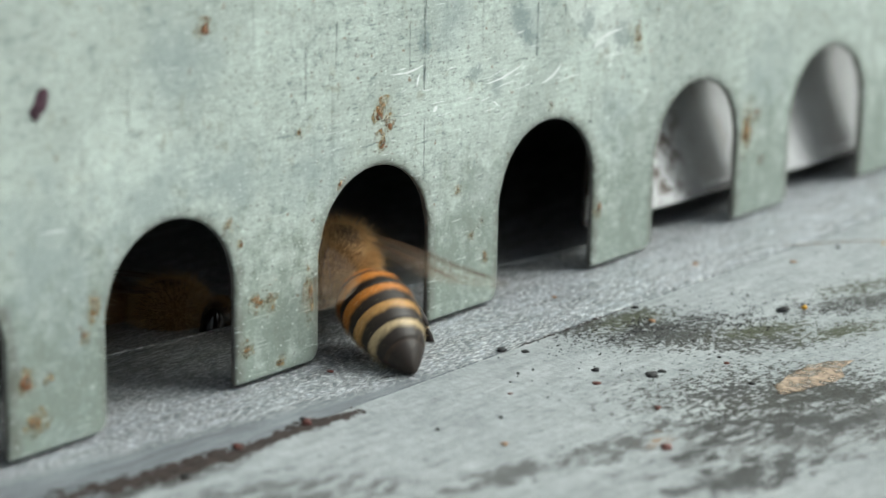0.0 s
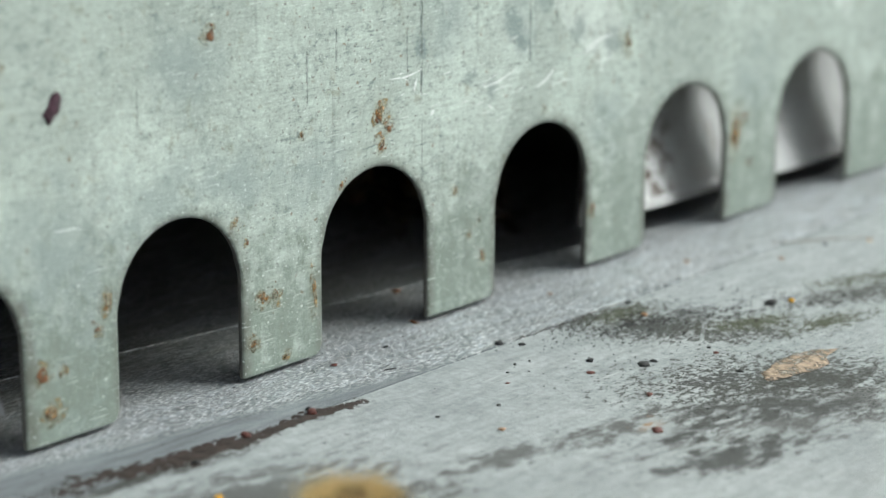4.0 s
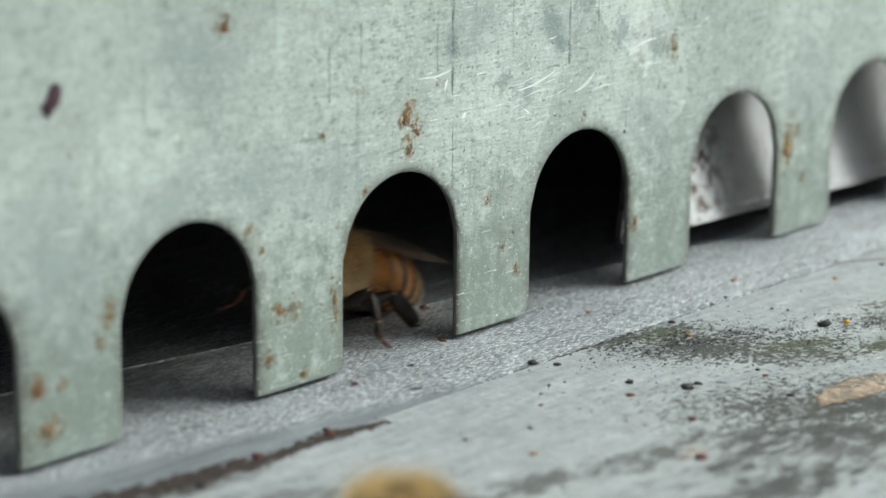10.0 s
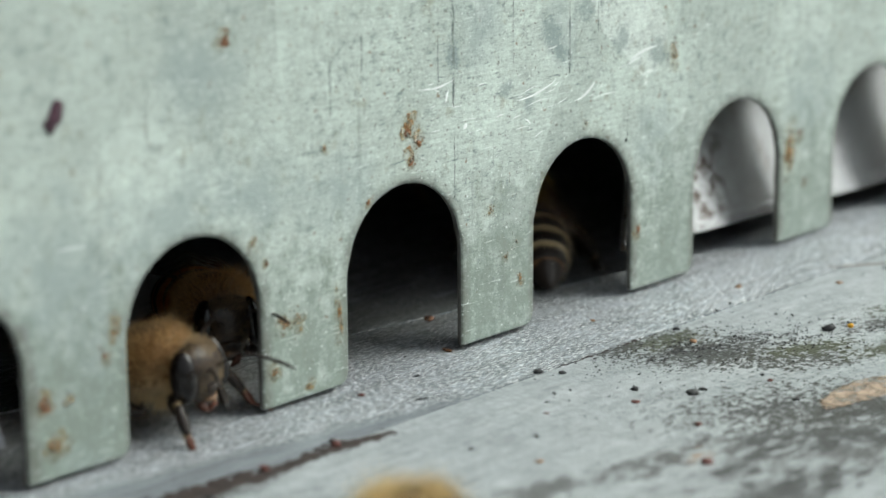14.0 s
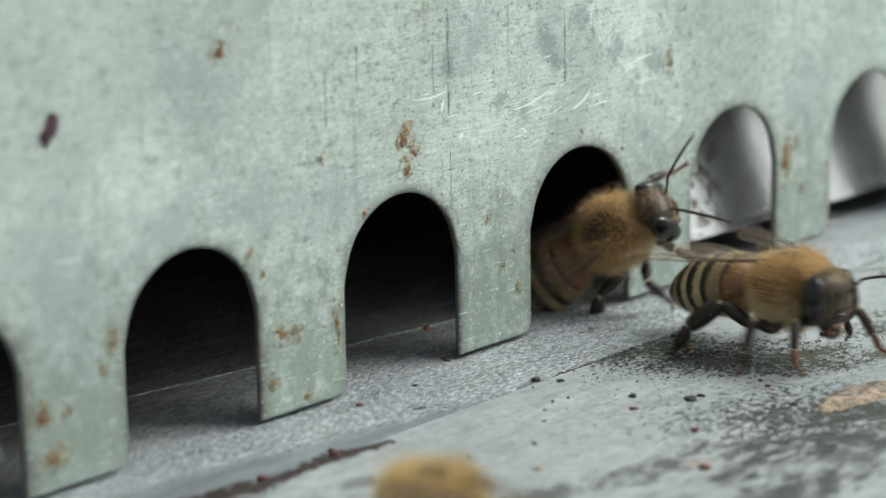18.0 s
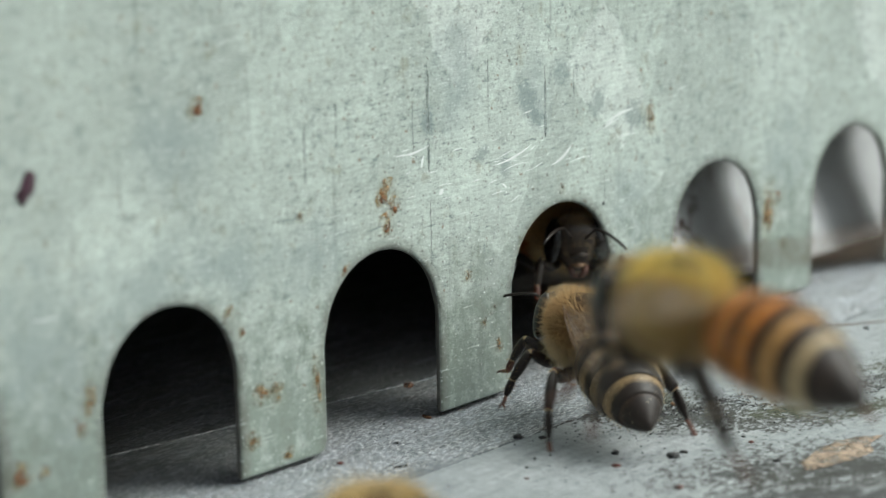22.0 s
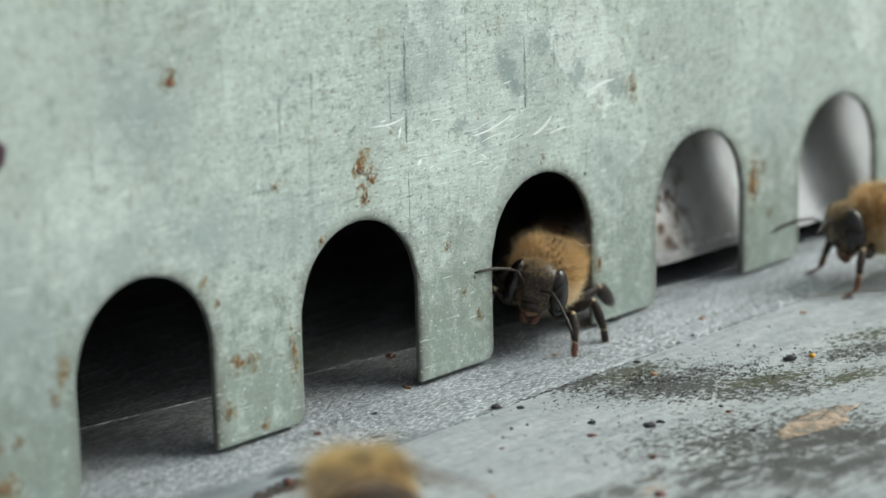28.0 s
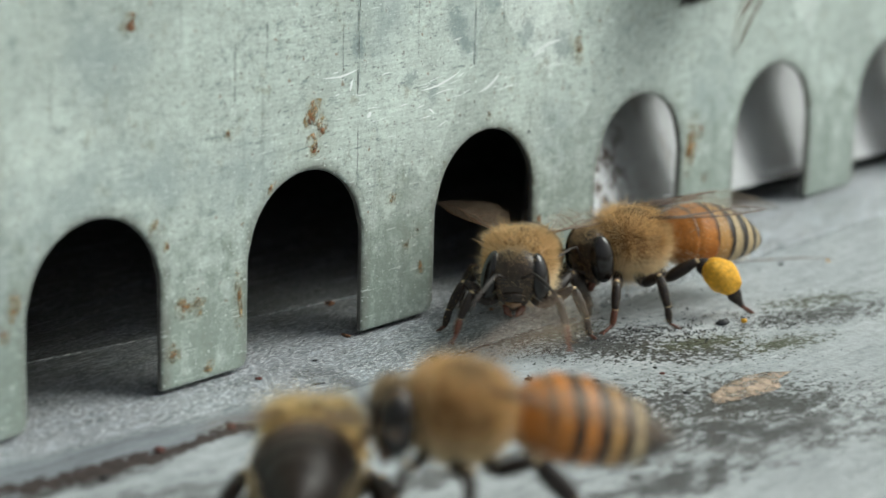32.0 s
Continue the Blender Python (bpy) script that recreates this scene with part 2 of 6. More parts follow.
    b.inputs["Metallic"].default_value = 0.2
    nt.links.new(ramp(nt, noise_of(nt, coords(nt, (0.8, 0.8, 3.0)), 1.0, 4.0), [(0.3, grey(0.34)), (0.7, grey(0.55))]), b.inputs["Roughness"])
    bump(nt, b, noise_of(nt, coords(nt, (2.0, 2.0, 3.2)), 1.0, 5.0, 0.75), 0.6, 0.09)
    return m


def slope_mask(nt, ax, ay, off, soft):
    """1 where ax * x + ay * y + off (millimetres) is over zero."""
    tc = nt.nodes.new("ShaderNodeTexCoord")
    dot = nt.nodes.new("ShaderNodeVectorMath")
    dot.operation = "DOT_PRODUCT"
    dot.inputs[1].default_value = (ax * 1000, ay * 1000, 0)
    nt.links.new(tc.outputs["Object"], dot.inputs[0])
    mr = node(nt, "ShaderNodeMapRange")
    mr.inputs["From Min"].default_value = -off - soft
    mr.inputs["From Max"].default_value = -off + soft
    nt.links.new(dot.outputs["Value"], mr.inputs["Value"])
    return mr.outputs["Result"]


def make_floor_metal():
    m, nt, b = nodes_of("weathered_zinc")
    base = ramp(nt, noise_of(nt, coords(nt, (0.25, 0.5, 0.3)), 1.0, 5.0), [(0.3, (0.31, 0.342, 0.37)), (0.7, (0.44, 0.475, 0.51))])
    grit = ramp(nt, noise_of(nt, coords(nt, (3.6, 11.0, 4.0)), 1.0, 4.0, 0.8), [(0.34, grey(0.26)), (0.46, grey(0.76)), (0.56, grey(1.15)), (0.66, grey(2.2))])
    mottle = ramp(nt, noise_of(nt, coords(nt, (0.55, 1.5, 1.0)), 1.0, 4.0, 0.65), [(0.36, grey(0.66)), (0.52, grey(0.98)), (0.68, grey(1.2))])
    grit = mix(nt, 1.0, grit, mottle, "MULTIPLY")
    calm = ramp(nt, noise_of(nt, coords(nt, (0.5, 3.5, 4.0)), 1.0, 4.0, 0.7), [(0.33, grey(0.56)), (0.66, grey(0.84))])
    rough_zone = slope_mask(nt, 0.1755, 1.0, 5.5, 0.6)
    c = mix(nt, 1.0, base, mix(nt, rough_zone, calm, grit), "MULTIPLY")
    line = ramp(nt, noise_of(nt, coords(nt, (0.10, 2.2, 1.0)), 1.0, 3.0, 0.6), [(0.34, grey(0.60)), (0.5, grey(1.02))])
    c = mix(nt, 1.0, c, line, "MULTIPLY")
    # glints of the grit, painted in as white flecks
    spark = ramp(nt, noise_of(nt, coords(nt, (2.6, 13.0, 4.0)), 1.0, 2.0, 0.5), [(0.555, grey(0)), (0.59, grey(1))])
    c = mix(nt, mix(nt, 1.0, rough_zone, spark, "MULTIPLY"), c, (0.92, 0.94, 0.95))
    dirt = ramp(nt, noise_of(nt, coords(nt, (1.2, 2.2, 1.0)), 1.0, 5.0, 0.7), [(0.62, grey(0)), (0.74, grey(0.6))])
    c = mix(nt, dirt, c, (0.12, 0.105, 0.09))
    # brown film trodden in behind the plate, painting in part of the shade there
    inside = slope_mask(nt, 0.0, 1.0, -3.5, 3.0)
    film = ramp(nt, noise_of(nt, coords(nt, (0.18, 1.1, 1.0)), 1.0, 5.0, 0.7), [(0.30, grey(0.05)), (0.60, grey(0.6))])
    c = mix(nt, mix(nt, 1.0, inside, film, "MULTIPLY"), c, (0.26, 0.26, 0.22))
    # glints along scrapes in the sheet, painted as bright lines
    scraped = ramp(nt, noise_of(nt, coords(nt, (0.28, 4.2, 1.0)), 1.0, 4.0, 0.65), [(0.60, grey(0)), (0.66, grey(0.9))])
    c = mix(nt, mix(nt, 1.0, inside, scraped, "MULTIPLY"), c, (0.85, 0.88, 0.88))
    nt.links.new(c, b.inputs["Base Color"])
    nt.links.new(mix(nt, inside, grey(0.42), grey(0.45)), b.inputs["Metallic"])
    nt.links.new(mix(nt, rough_zone, grey(0.5), grey(0.36)), b.inputs["Roughness"])
    ridges = noise_of(nt, coords(nt, (0.30, 3.6, 1.0)), 1.0, 5.0, 0.7)
    bump(nt, b, mix(nt, inside, noise_of(nt, coords(nt, (3.6, 11.0, 5.0)), 1.0, 4.0, 0.8), ridges), 1.0, 0.13)
    return m


def patch(nt, x, y, rx, ry, turn, soft=0.7, upright=False):
    """1 inside an ellipse on the board, or on the upright plate, fading to 0 at its rim (millimetres)."""
    tc = nt.nodes.new("ShaderNodeTexCoord")
    mp = nt.nodes.new("ShaderNodeMapping")
    mp.vector_type = "TEXTURE"
    mp.inputs["Location"].default_value = (x * MM, y * MM, 0)
    mp.inputs["Rotation"].default_value = (0, 0, radians(turn))
    mp.inputs["Scale"].default_value = (rx * MM, ry * MM, 1.0)
    if upright:
        sp = nt.nodes.new("ShaderNodeSeparateXYZ")
        cb = nt.nodes.new("ShaderNodeCombineXYZ")
        nt.links.new(tc.outputs["Object"], sp.inputs["Vector"])
        nt.links.new(sp.outputs["X"], cb.inputs["X"])
        nt.links.new(sp.outputs["Z"], cb.inputs["Y"])
        nt.links.new(cb.outputs["Vector"], mp.inputs["Vector"])
    else:
        nt.links.new(tc.outputs["Object"], mp.inputs["Vector"])
    ln = nt.nodes.new("ShaderNodeVectorMath")
    ln.operation = "LENGTH"
    nt.links.new(mp.outputs["Vector"], ln.inputs[0])
    return ramp(nt, ln.outputs["Value"], [(1.0 - soft, grey(1)), (1.0, grey(0))])


def make_board_material():
    m, nt, b = nodes_of("grey_painted_board")
    c = ramp(nt, noise_of(nt, coords(nt, (0.10, 0.22, 0.1)), 1.0, 5.0), [(0.3, (0.32, 0.345, 0.355)), (0.7, (0.41, 0.435, 0.445))])
    for scale, det, rough, stops in (
            ((0.30, 1.6, 1.0), 5.0, 0.7, [(0.33, grey(0.74)), (0.52, grey(1.0)), (0.7, grey(1.10))]),
            ((1.2, 1.2, 1.0), 5.0, 0.75, [(0.33, grey(0.86)), (0.55, grey(1.02)), (0.7, grey(1.10))]),
            ((3.6, 2.2, 3.0), 4.0, 0.8, [(0.33, grey(0.80)), (0.5, grey(1.0)), (0.67, grey(1.2))])):
        c = mix(nt, 1.0, c, ramp(nt, noise_of(nt, coords(nt, scale), 1.0, det, rough), stops), "MULTIPLY")
    # pale lines of the brush
    c = mix(nt, ramp(nt, noise_of(nt, coords(nt, (0.22, 5.0, 1.0)), 1.0, 2.0, 0.5), [(0.66, grey(0)), (0.72, grey(0.6))]), c, (0.56, 0.58, 0.58))
    # broken dirt grain gathered in patches, with painted shade at the left
    flakes = noise_of(nt, coords(nt, (2.7, 3.6, 2.6)), 1.0, 5.0, 0.75)
    smear = noise_of(nt, coords(nt, (0.55, 1.1, 0.45)), 1.0, 8.0, 0.78)
    spots = [(smear, p) for p in SMEARS_AND_SHADE] + [(flakes, p) for p in GRAINS + MOSSES]
    for src, (x, y, rx, ry, turn, lo, tint) in spots:
        area = patch(nt, x, y, rx, ry, turn, 0.8)
        add = nt.nodes.new("ShaderNodeMath")
        add.operation = "MULTIPLY_ADD"
        nt.links.new(area, add.inputs[0])
        add.inputs[1].default_value = 0.22
        nt.links.new(src, add.inputs[2])
        fac = ramp(nt, add.outputs[0], [(lo, grey(0)), (lo + (0.035 if src == flakes else 0.10), grey(0.94))])
        inside = ramp(nt, area, [(0.0, grey(0)), (0.12, grey(1))])
        c = mix(nt, mix(nt, 1.0, fac, inside, "MULTIPLY"), c, tint)
    # loose specks everywhere
    c = mix(nt, ramp(nt, noise_of(nt, coords(nt, (2.2, 1.5, 2.0)), 1.0, 3.0, 0.6), [(0.70, grey(0)), (0.75, grey(0.9))]), c, (0.07, 0.065, 0.06))
    nt.links.new(c, b.inputs["Base Color"])
    b.inputs["Roughness"].default_value = 0.5
    b.inputs["Specular IOR Level"].default_value = 0.4
    bump(nt, b, noise_of(nt, coords(nt, (3.0, 2.4, 2.5)), 1.0, 5.0, 0.8), 0.8, 0.12)
    return m


# each patch: x, y, half-length, half-width, turn, threshold, colour
MUD, SOOT, MOSS = (0.040, 0.039, 0.035), (0.022, 0.022, 0.019), (0.050, 0.054, 0.026)
SLATE, WET, RUST = (0.100, 0.100, 0.100), (0.055, 0.055, 0.056), (0.33, 0.21, 0.13)
SMEARS_AND_SHADE = [
    # the two SLATE patches here paint shade onto the plain left board
    (-22.0, -5.4, 8.0, 1.5, -9, 0.53, MUD), (-22.0, -11.5, 13.0, 5.5, -10, 0.58, SLATE), (-17.0, -16.0, 9.0, 3.5, -14, 0.62, SLATE),
    (5.0, -23.0, 18.0, 8.5, -20, 0.635, SLATE), (-3.2, -17.8, 7.0, 1.5, -3, 0.61, SLATE), (-9.0, -16.5, 6.0, 1.6, -8, 0.60, SLATE), (-2.0, -24.5, 7.0, 2.4, -12, 0.58, WET),
    (-0.6, -21.1, 5.2, 1.7, 4, 0.62, WET), (2.0, -19.6, 2.6, 1.7, 30, 0.61, WET),
    (5.5, -22.5, 6.0, 2.6, -55, 0.60, WET), (9.5, -21.5, 4.5, 1.8, -35, 0.58, WET), (3.0, -21.8, 3.0, 1.2, -30, 0.56, WET), (-15.5, -5.2, 8.5, 0.9, -8, 0.60, MUD),
    (-1.2, -18.9, 2.0, 1.3, 25, 0.66, RUST)]
GRAINS = [
    (8.0, -19.0, 14.0, 7.0, -35, 0.66, MUD), (11.8, -9.6, 7.2, 5.0, -42, 0.625, SOOT),
    (9.8, -6.0, 3.4, 1.0, -12, 0.60, SOOT), (12.5, -6.6, 3.6, 1.4, -10, 0.61, SOOT), (13.5, -13.5, 8.0, 3.8, -40, 0.65, MUD), (24.0, -14.5, 10.0, 3.0, -20, 0.65, MUD),
    (6.5, -17.2, 5.5, 2.0, -25, 0.65, WET), (-15.2, -5.2, 9.0, 1.0, -8, 0.60, SOOT)]
MOSSES = [
    (12.0, -7.0, 3.8, 1.6, -8, 0.615, MOSS), (15.3, -13.1, 4.0, 1.7, -22, 0.615, MOSS),
    (18.2, -16.1, 5.0, 1.8, -17, 0.632, MOSS), (26.0, -13.0, 8.0, 2.6, -20, 0.68, MOSS)]


def plain(name, colour, rough=0.5, metal=0.0, grain=6.0, depth=0.2, spec=0.5):
    """A colour with fine and coarse variation."""
    m, nt, b = nodes_of(name)
    f = noise_of(nt, coords(nt, (grain,) * 3), 1.0, 3.0)
    lo = tuple(v * (1 - depth) for v in colour)
    hi = tuple(min(1.0, v * (1 + depth)) for v in colour)
    c = ramp(nt, f, [(0.3, lo), (0.7, hi)])
    big = ramp(nt, noise_of(nt, coords(nt, (grain * 0.12,) * 3), 1.0, 3.0), [(0.3, grey(0.85)), (0.7, grey(1.1))])
    c = mix(nt, 1.0, c, big, "MULTIPLY")
    nt.links.new(c, b.inputs["Base Color"])
    b.inputs["Roughness"].default_value = rough
    b.inputs["Metallic"].default_value = metal
    b.inputs["Specular IOR Level"].default_value = spec
    return m


def hair(name, dark, light, belly=None, high=0.2, low=-1.0):
    m, nt, b = nodes_of(name)
    g = nt.nodes.new("ShaderNodeNewGeometry")
    c = ramp(nt, g.outputs["Random Per Island"], [(0.0, dark), (1.0, light)])
    if belly:
        # the coat pales towards the underside
        sp = nt.nodes.new("ShaderNodeSeparateXYZ")
        nt.links.new(coords(nt, (1, 1, 1)), sp.inputs["Vector"])
        mr = node(nt, "ShaderNodeMapRange")
        mr.inputs["From Min"].default_value = high
        mr.inputs["From Max"].default_value = low
        nt.links.new(sp.outputs["Z"], mr.inputs["Value"])
        c = mix(nt, mr.outputs["Result"], c, belly)
    nt.links.new(c, b.inputs["Base Color"])
    b.inputs["Roughness"].default_value = 0.5
    b.inputs["Specular IOR Level"].default_value = 0.4
    tr = nt.nodes.new("ShaderNodeBsdfTranslucent")
    nt.links.new(c, tr.inputs["Color"])
    ms = node(nt, "ShaderNodeMixShader", Fac=0.5)
    nt.links.new(b.outputs["BSDF"], ms.inputs[1])
    nt.links.new(tr.outputs["BSDF"], ms.inputs[2])
    nt.links.new(ms.outputs["Shader"], nt.nodes["Material Output"].inputs["Surface"])
    return m


def wing_material():
    m, nt, b = nodes_of("wing_membrane")
    b.inputs["Base Color"].default_value = (0.36, 0.27, 0.19, 1)
    b.inputs["Roughness"].default_value = 0.22
    b.inputs["Specular IOR Level"].default_value = 0.6
    a = ramp(nt, noise_of(nt, coords(nt, (1.2, 1.2, 1.2)), 1.0, 3.0), [(0.3, grey(0.08)), (0.7, grey(0.19))])
    nt.links.new(a, b.inputs["Alpha"])
    return m


def compound_eye():
    m, nt, b = nodes_of("eye_lens")
    b.inputs["Base Color"].default_value = (0.010, 0.007, 0.006, 1)
    b.inputs["Roughness"].default_value = 0.10
    b.inputs["Specular IOR Level"].default_value = 0.5
    vor = node(nt, "ShaderNodeTexVoronoi", Scale=14.0)
    nt.links.new(coords(nt, (1, 1, 1)), vor.inputs["Vector"])
    bump(nt, b, vor.outputs["Distance"], 0.08, 0.03)
    return m


def back_strip(metal):
    m, nt, b = nodes_of("bright_zinc_strip")
    c = ramp(nt, noise_of(nt, coords(nt, (1.5, 1.5, 0.3)), 1.0, 4.0), [(0.3, (0.80, 0.81, 0.83)), (0.7, (0.93, 0.935, 0.95))])
    zone = mix(nt, 1.0, slope_mask(nt, 1.0, 0.0, -20.0, 0.5), slope_mask(nt, -1.0, 0.0, 29.6, 1.2), "MULTIPLY")
    dots = ramp(nt, noise_of(nt, coords(nt, (1.5, 1.5, 1.1)), 1.0, 3.0, 0.6), [(0.505, grey(0)), (0.58, grey(0.9))])
    c = mix(nt, mix(nt, 1.0, zone, dots, "MULTIPLY"), c, (0.20, 0.15, 0.12))
    faint = ramp(nt, noise_of(nt, coords(nt, (0.6, 0.6, 0.5)), 1.0, 4.0, 0.6), [(0.56, grey(0)), (0.72, grey(0.45))])
    c = mix(nt, faint, c, (0.42, 0.36, 0.30))
    nt.links.new(c, b.inputs["Base Color"])
    b.inputs["Metallic"].default_value = metal
    b.inputs["Roughness"].default_value = 0.24
    return m


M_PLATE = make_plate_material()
M_FLOOR = make_floor_metal()
M_BOARD = make_board_material()
M_BACK = back_strip(0.82)
M_DULL_BACK = back_strip(0.2)      # same zinc, far less metallic and so paler
M_WOOD = plain("brown_hive_wood", (0.26, 0.185, 0.12), 0.75, 0.0, 0.6, 0.35, 0.2)
M_GRASS = plain("lawn", (0.06, 0.09, 0.035), 0.9, 0.0, 0.05, 0.4, 0.2)
def ragged(mt, scale, lo, hi, most=1.0):
    """Break the material up so that its edges look torn."""
    nt = mt.node_tree
    a = ramp(nt, noise_of(nt, coords(nt, scale), 1.0, 4.0, 0.7), [(lo, grey(0)), (hi, grey(most))])
    nt.links.new(a, nt.nodes["Principled BSDF"].inputs["Alpha"])
    return mt


M_PROPOLIS = ragged(plain("propolis", (0.34, 0.185, 0.07), 0.4, 0.0, 3.0, 0.5), (2.6, 2.6, 2.6), 0.36, 0.62, 0.72)
M_HALO = ragged(plain("propolis_film", (0.40, 0.29, 0.13), 0.45, 0.0, 3.0, 0.4), (2.4, 2.4, 2.4), 0.44, 0.68, 0.75)
M_DEEP = ragged(plain("dark_propolis", (0.20, 0.085, 0.035), 0.35, 0.0, 3.0, 0.4), (3.0, 3.0, 3.0), 0.32, 0.52, 0.8)
M_PURPLE = plain("dark_plum_drop", (0.055, 0.022, 0.035), 0.35, 0.0, 3.0, 0.5)
M_SCRATCH = plain("bare_bright_scratch", (0.92, 0.95, 0.93), 0.3, 0.2, 4.0, 0.06)
M_STAIN = ragged(plain("dull_zinc_stain", (0.25, 0.30, 0.30), 0.6, 0.1, 2.5, 0.25), (2.6, 2.6, 1.0), 0.36, 0.68, 0.68)
M_DIRT = plain("black_crumb", (0.022, 0.022, 0.024), 0.6, 0.0, 4.0, 0.4)
M_SOIL = plain("brown_soil", (0.030, 0.019, 0.016), 0.7, 0.0, 3.0, 0.5)
M_RED = plain("red_brown_crumb", (0.12, 0.038, 0.030), 0.55, 0.0, 4.0, 0.4)
M_TAN = plain("tan_flake", (0.34, 0.20, 0.115), 0.6, 0.0, 1.5, 0.3)
M_FLAKE = ragged(plain("flat_tan_flake", (0.47, 0.365, 0.275), 0.7, 0.0, 3.5, 0.15), (1.1, 1.1, 1.0), 0.34, 0.66, 0.85)
M_FIBRE = plain("dry_fibre", (0.26, 0.19, 0.14), 0.6, 0.0, 1.5, 0.3)
M_POLLEN = plain("pollen", (0.78, 0.40, 0.025), 0.7, 0.0, 5.0, 0.2)
pnt = M_POLLEN.node_tree
bump(pnt, pnt.nodes["Principled BSDF"], noise_of(pnt, coords(pnt, (6.0, 6.0, 6.0)), 1.0, 4.0, 0.7), 0.8, 0.12)
M_PALE = plain("pale_chip", (0.75, 0.76, 0.74), 0.5, 0.0, 3.0, 0.1)

# darker metal for the plate's back and the sides of its holes
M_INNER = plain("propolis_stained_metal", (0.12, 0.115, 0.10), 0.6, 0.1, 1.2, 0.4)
M_UNDER = plain("brown_undercoat", (0.19, 0.108, 0.046), 0.8, 0.0, 8.0, 0.4, 0.2)
M_UNDERY = plain("yellow_undercoat", (0.34, 0.24, 0.07), 0.8, 0.0, 8.0, 0.4, 0.2)
for coat in (M_UNDER, M_UNDERY):
    cnt = coat.node_tree
    cin = cnt.nodes["Principled BSDF"].inputs["Base Color"]
    cnt.links.new(mix(cnt, patch(cnt, -0.05, 0, 1.9, 1.6, 0, 0.9), cin.links[0].from_socket, (0.020, 0.012, 0.008)), cin)
M_FACE = plain("face_chitin", (0.032, 0.020, 0.013), 0.36, 0.0, 4.0, 0.45, 0.45)
M_BLACK = plain("black_brown_chitin", (0.020, 0.013, 0.010), 0.40, 0.0, 4.0, 0.4, 0.35)
M_CREAM = plain("cream_down_band", (0.46, 0.36, 0.21), 0.8, 0.0, 8.0, 0.3, 0.2)
M_TARSUS = plain("red_brown_chitin", (0.11, 0.035, 0.018), 0.35, 0.0, 4.0, 0.3)
M_LIP = plain("pale_brown_chitin", (0.20, 0.115, 0.06), 0.35, 0.0, 4.0, 0.3)
M_EYE = compound_eye()
M_WING = wing_material()
M_VEIN = plain("wing_vein", (0.11, 0.058, 0.030), 0.4, 0.0, 4.0, 0.2)
H_GOLD = hair("golden_fur", (0.43, 0.26, 0.11), (0.93, 0.68, 0.35), (0.84, 0.70, 0.46))
H_FACE = hair("tan_face_fur", (0.22, 0.145, 0.075), (0.80, 0.62, 0.38))
H_BUFF = hair("buff_fur", (0.44, 0.28, 0.12), (0.95, 0.72, 0.40), (0.90, 0.78, 0.56))
H_COLLAR = hair("cream_collar_fur", (0.58, 0.44, 0.24), (0.95, 0.83, 0.58))
H_LEG = hair("leg_bristle", (0.10, 0.055, 0.025), (0.55, 0.38, 0.18))
H_STRAW = hair("straw_yellow_fur", (0.44, 0.31, 0.13), (0.94, 0.77, 0.43))
H_DARK = hair("brown_fur", (0.28, 0.17, 0.075), (0.82, 0.60, 0.33), (0.78, 0.66, 0.45))
H_PALE = hair("pale_fur", (0.45, 0.34, 0.19), (0.85, 0.72, 0.50))
H_YELLOW = hair("pollen_dusted_fur", (0.55, 0.41, 0.12), (0.97, 0.81, 0.30), (0.60, 0.47, 0.27), 1.45, 0.5)


# ---------------- mesh helpers ----------------
def from_bm(name, bm, mats, smooth=True):
    me = bpy.data.meshes.new(name)
    bm.to_mesh(me)
    bm.free()
    for mt in mats if isinstance(mats, (list, tuple)) else [mats]:
        me.materials.append(mt)
    if smooth:
        me.polygons.foreach_set("use_smooth", [True] * len(me.polygons))
    return me


def part(name, me, parent, label="", at=None):
    ob = new(name, me)
    ob.parent = parent
    if at is not None:
        ob.matrix_basis = at
    if label:
        ob["label"] = label
    return ob


def box(bm, x0, x1, y0, y1, z0, z1):
    v = [bm.verts.new((x * MM, y * MM, z * MM)) for x in (x0, x1) for y in (y0, y1) for z in (z0, z1)]
    for f in ((0, 1, 3, 2), (4, 6, 7, 5), (0, 4, 5, 1), (2, 3, 7, 6), (0, 2, 6, 4), (1, 5, 7, 3)):
        bm.faces.new([v[i] for i in f])


def rings(bm, sections, n=16, cap=True):
    """Join sections, each a list of n points, into a skin. Points in millimetres. Returns the rows of faces."""
    rows = [[bm.verts.new(Vector(p) * MM) for p in s] for s in sections]
    made = []
    for a, b in zip(rows, rows[1:]):
        made.append([bm.faces.new((a[i], a[(i + 1) % n], b[(i + 1) % n], b[i])) for i in range(n)])
    if cap:
        bm.faces.new(rows[0][::-1])
        bm.faces.new(rows[-1])
    return made


def oval(x, ry, rz, zc=0.0, n=16, yc=0.0, flat=0.0):
    """A ring across the x axis; flat presses its underside."""
    out = []
    for i in range(n):
        a = 2 * math.pi * i / n
        s = math.sin(a)
        out.append((x, yc + ry * math.cos(a), zc + rz * s * (1 - flat if s < 0 else 1)))
    return out


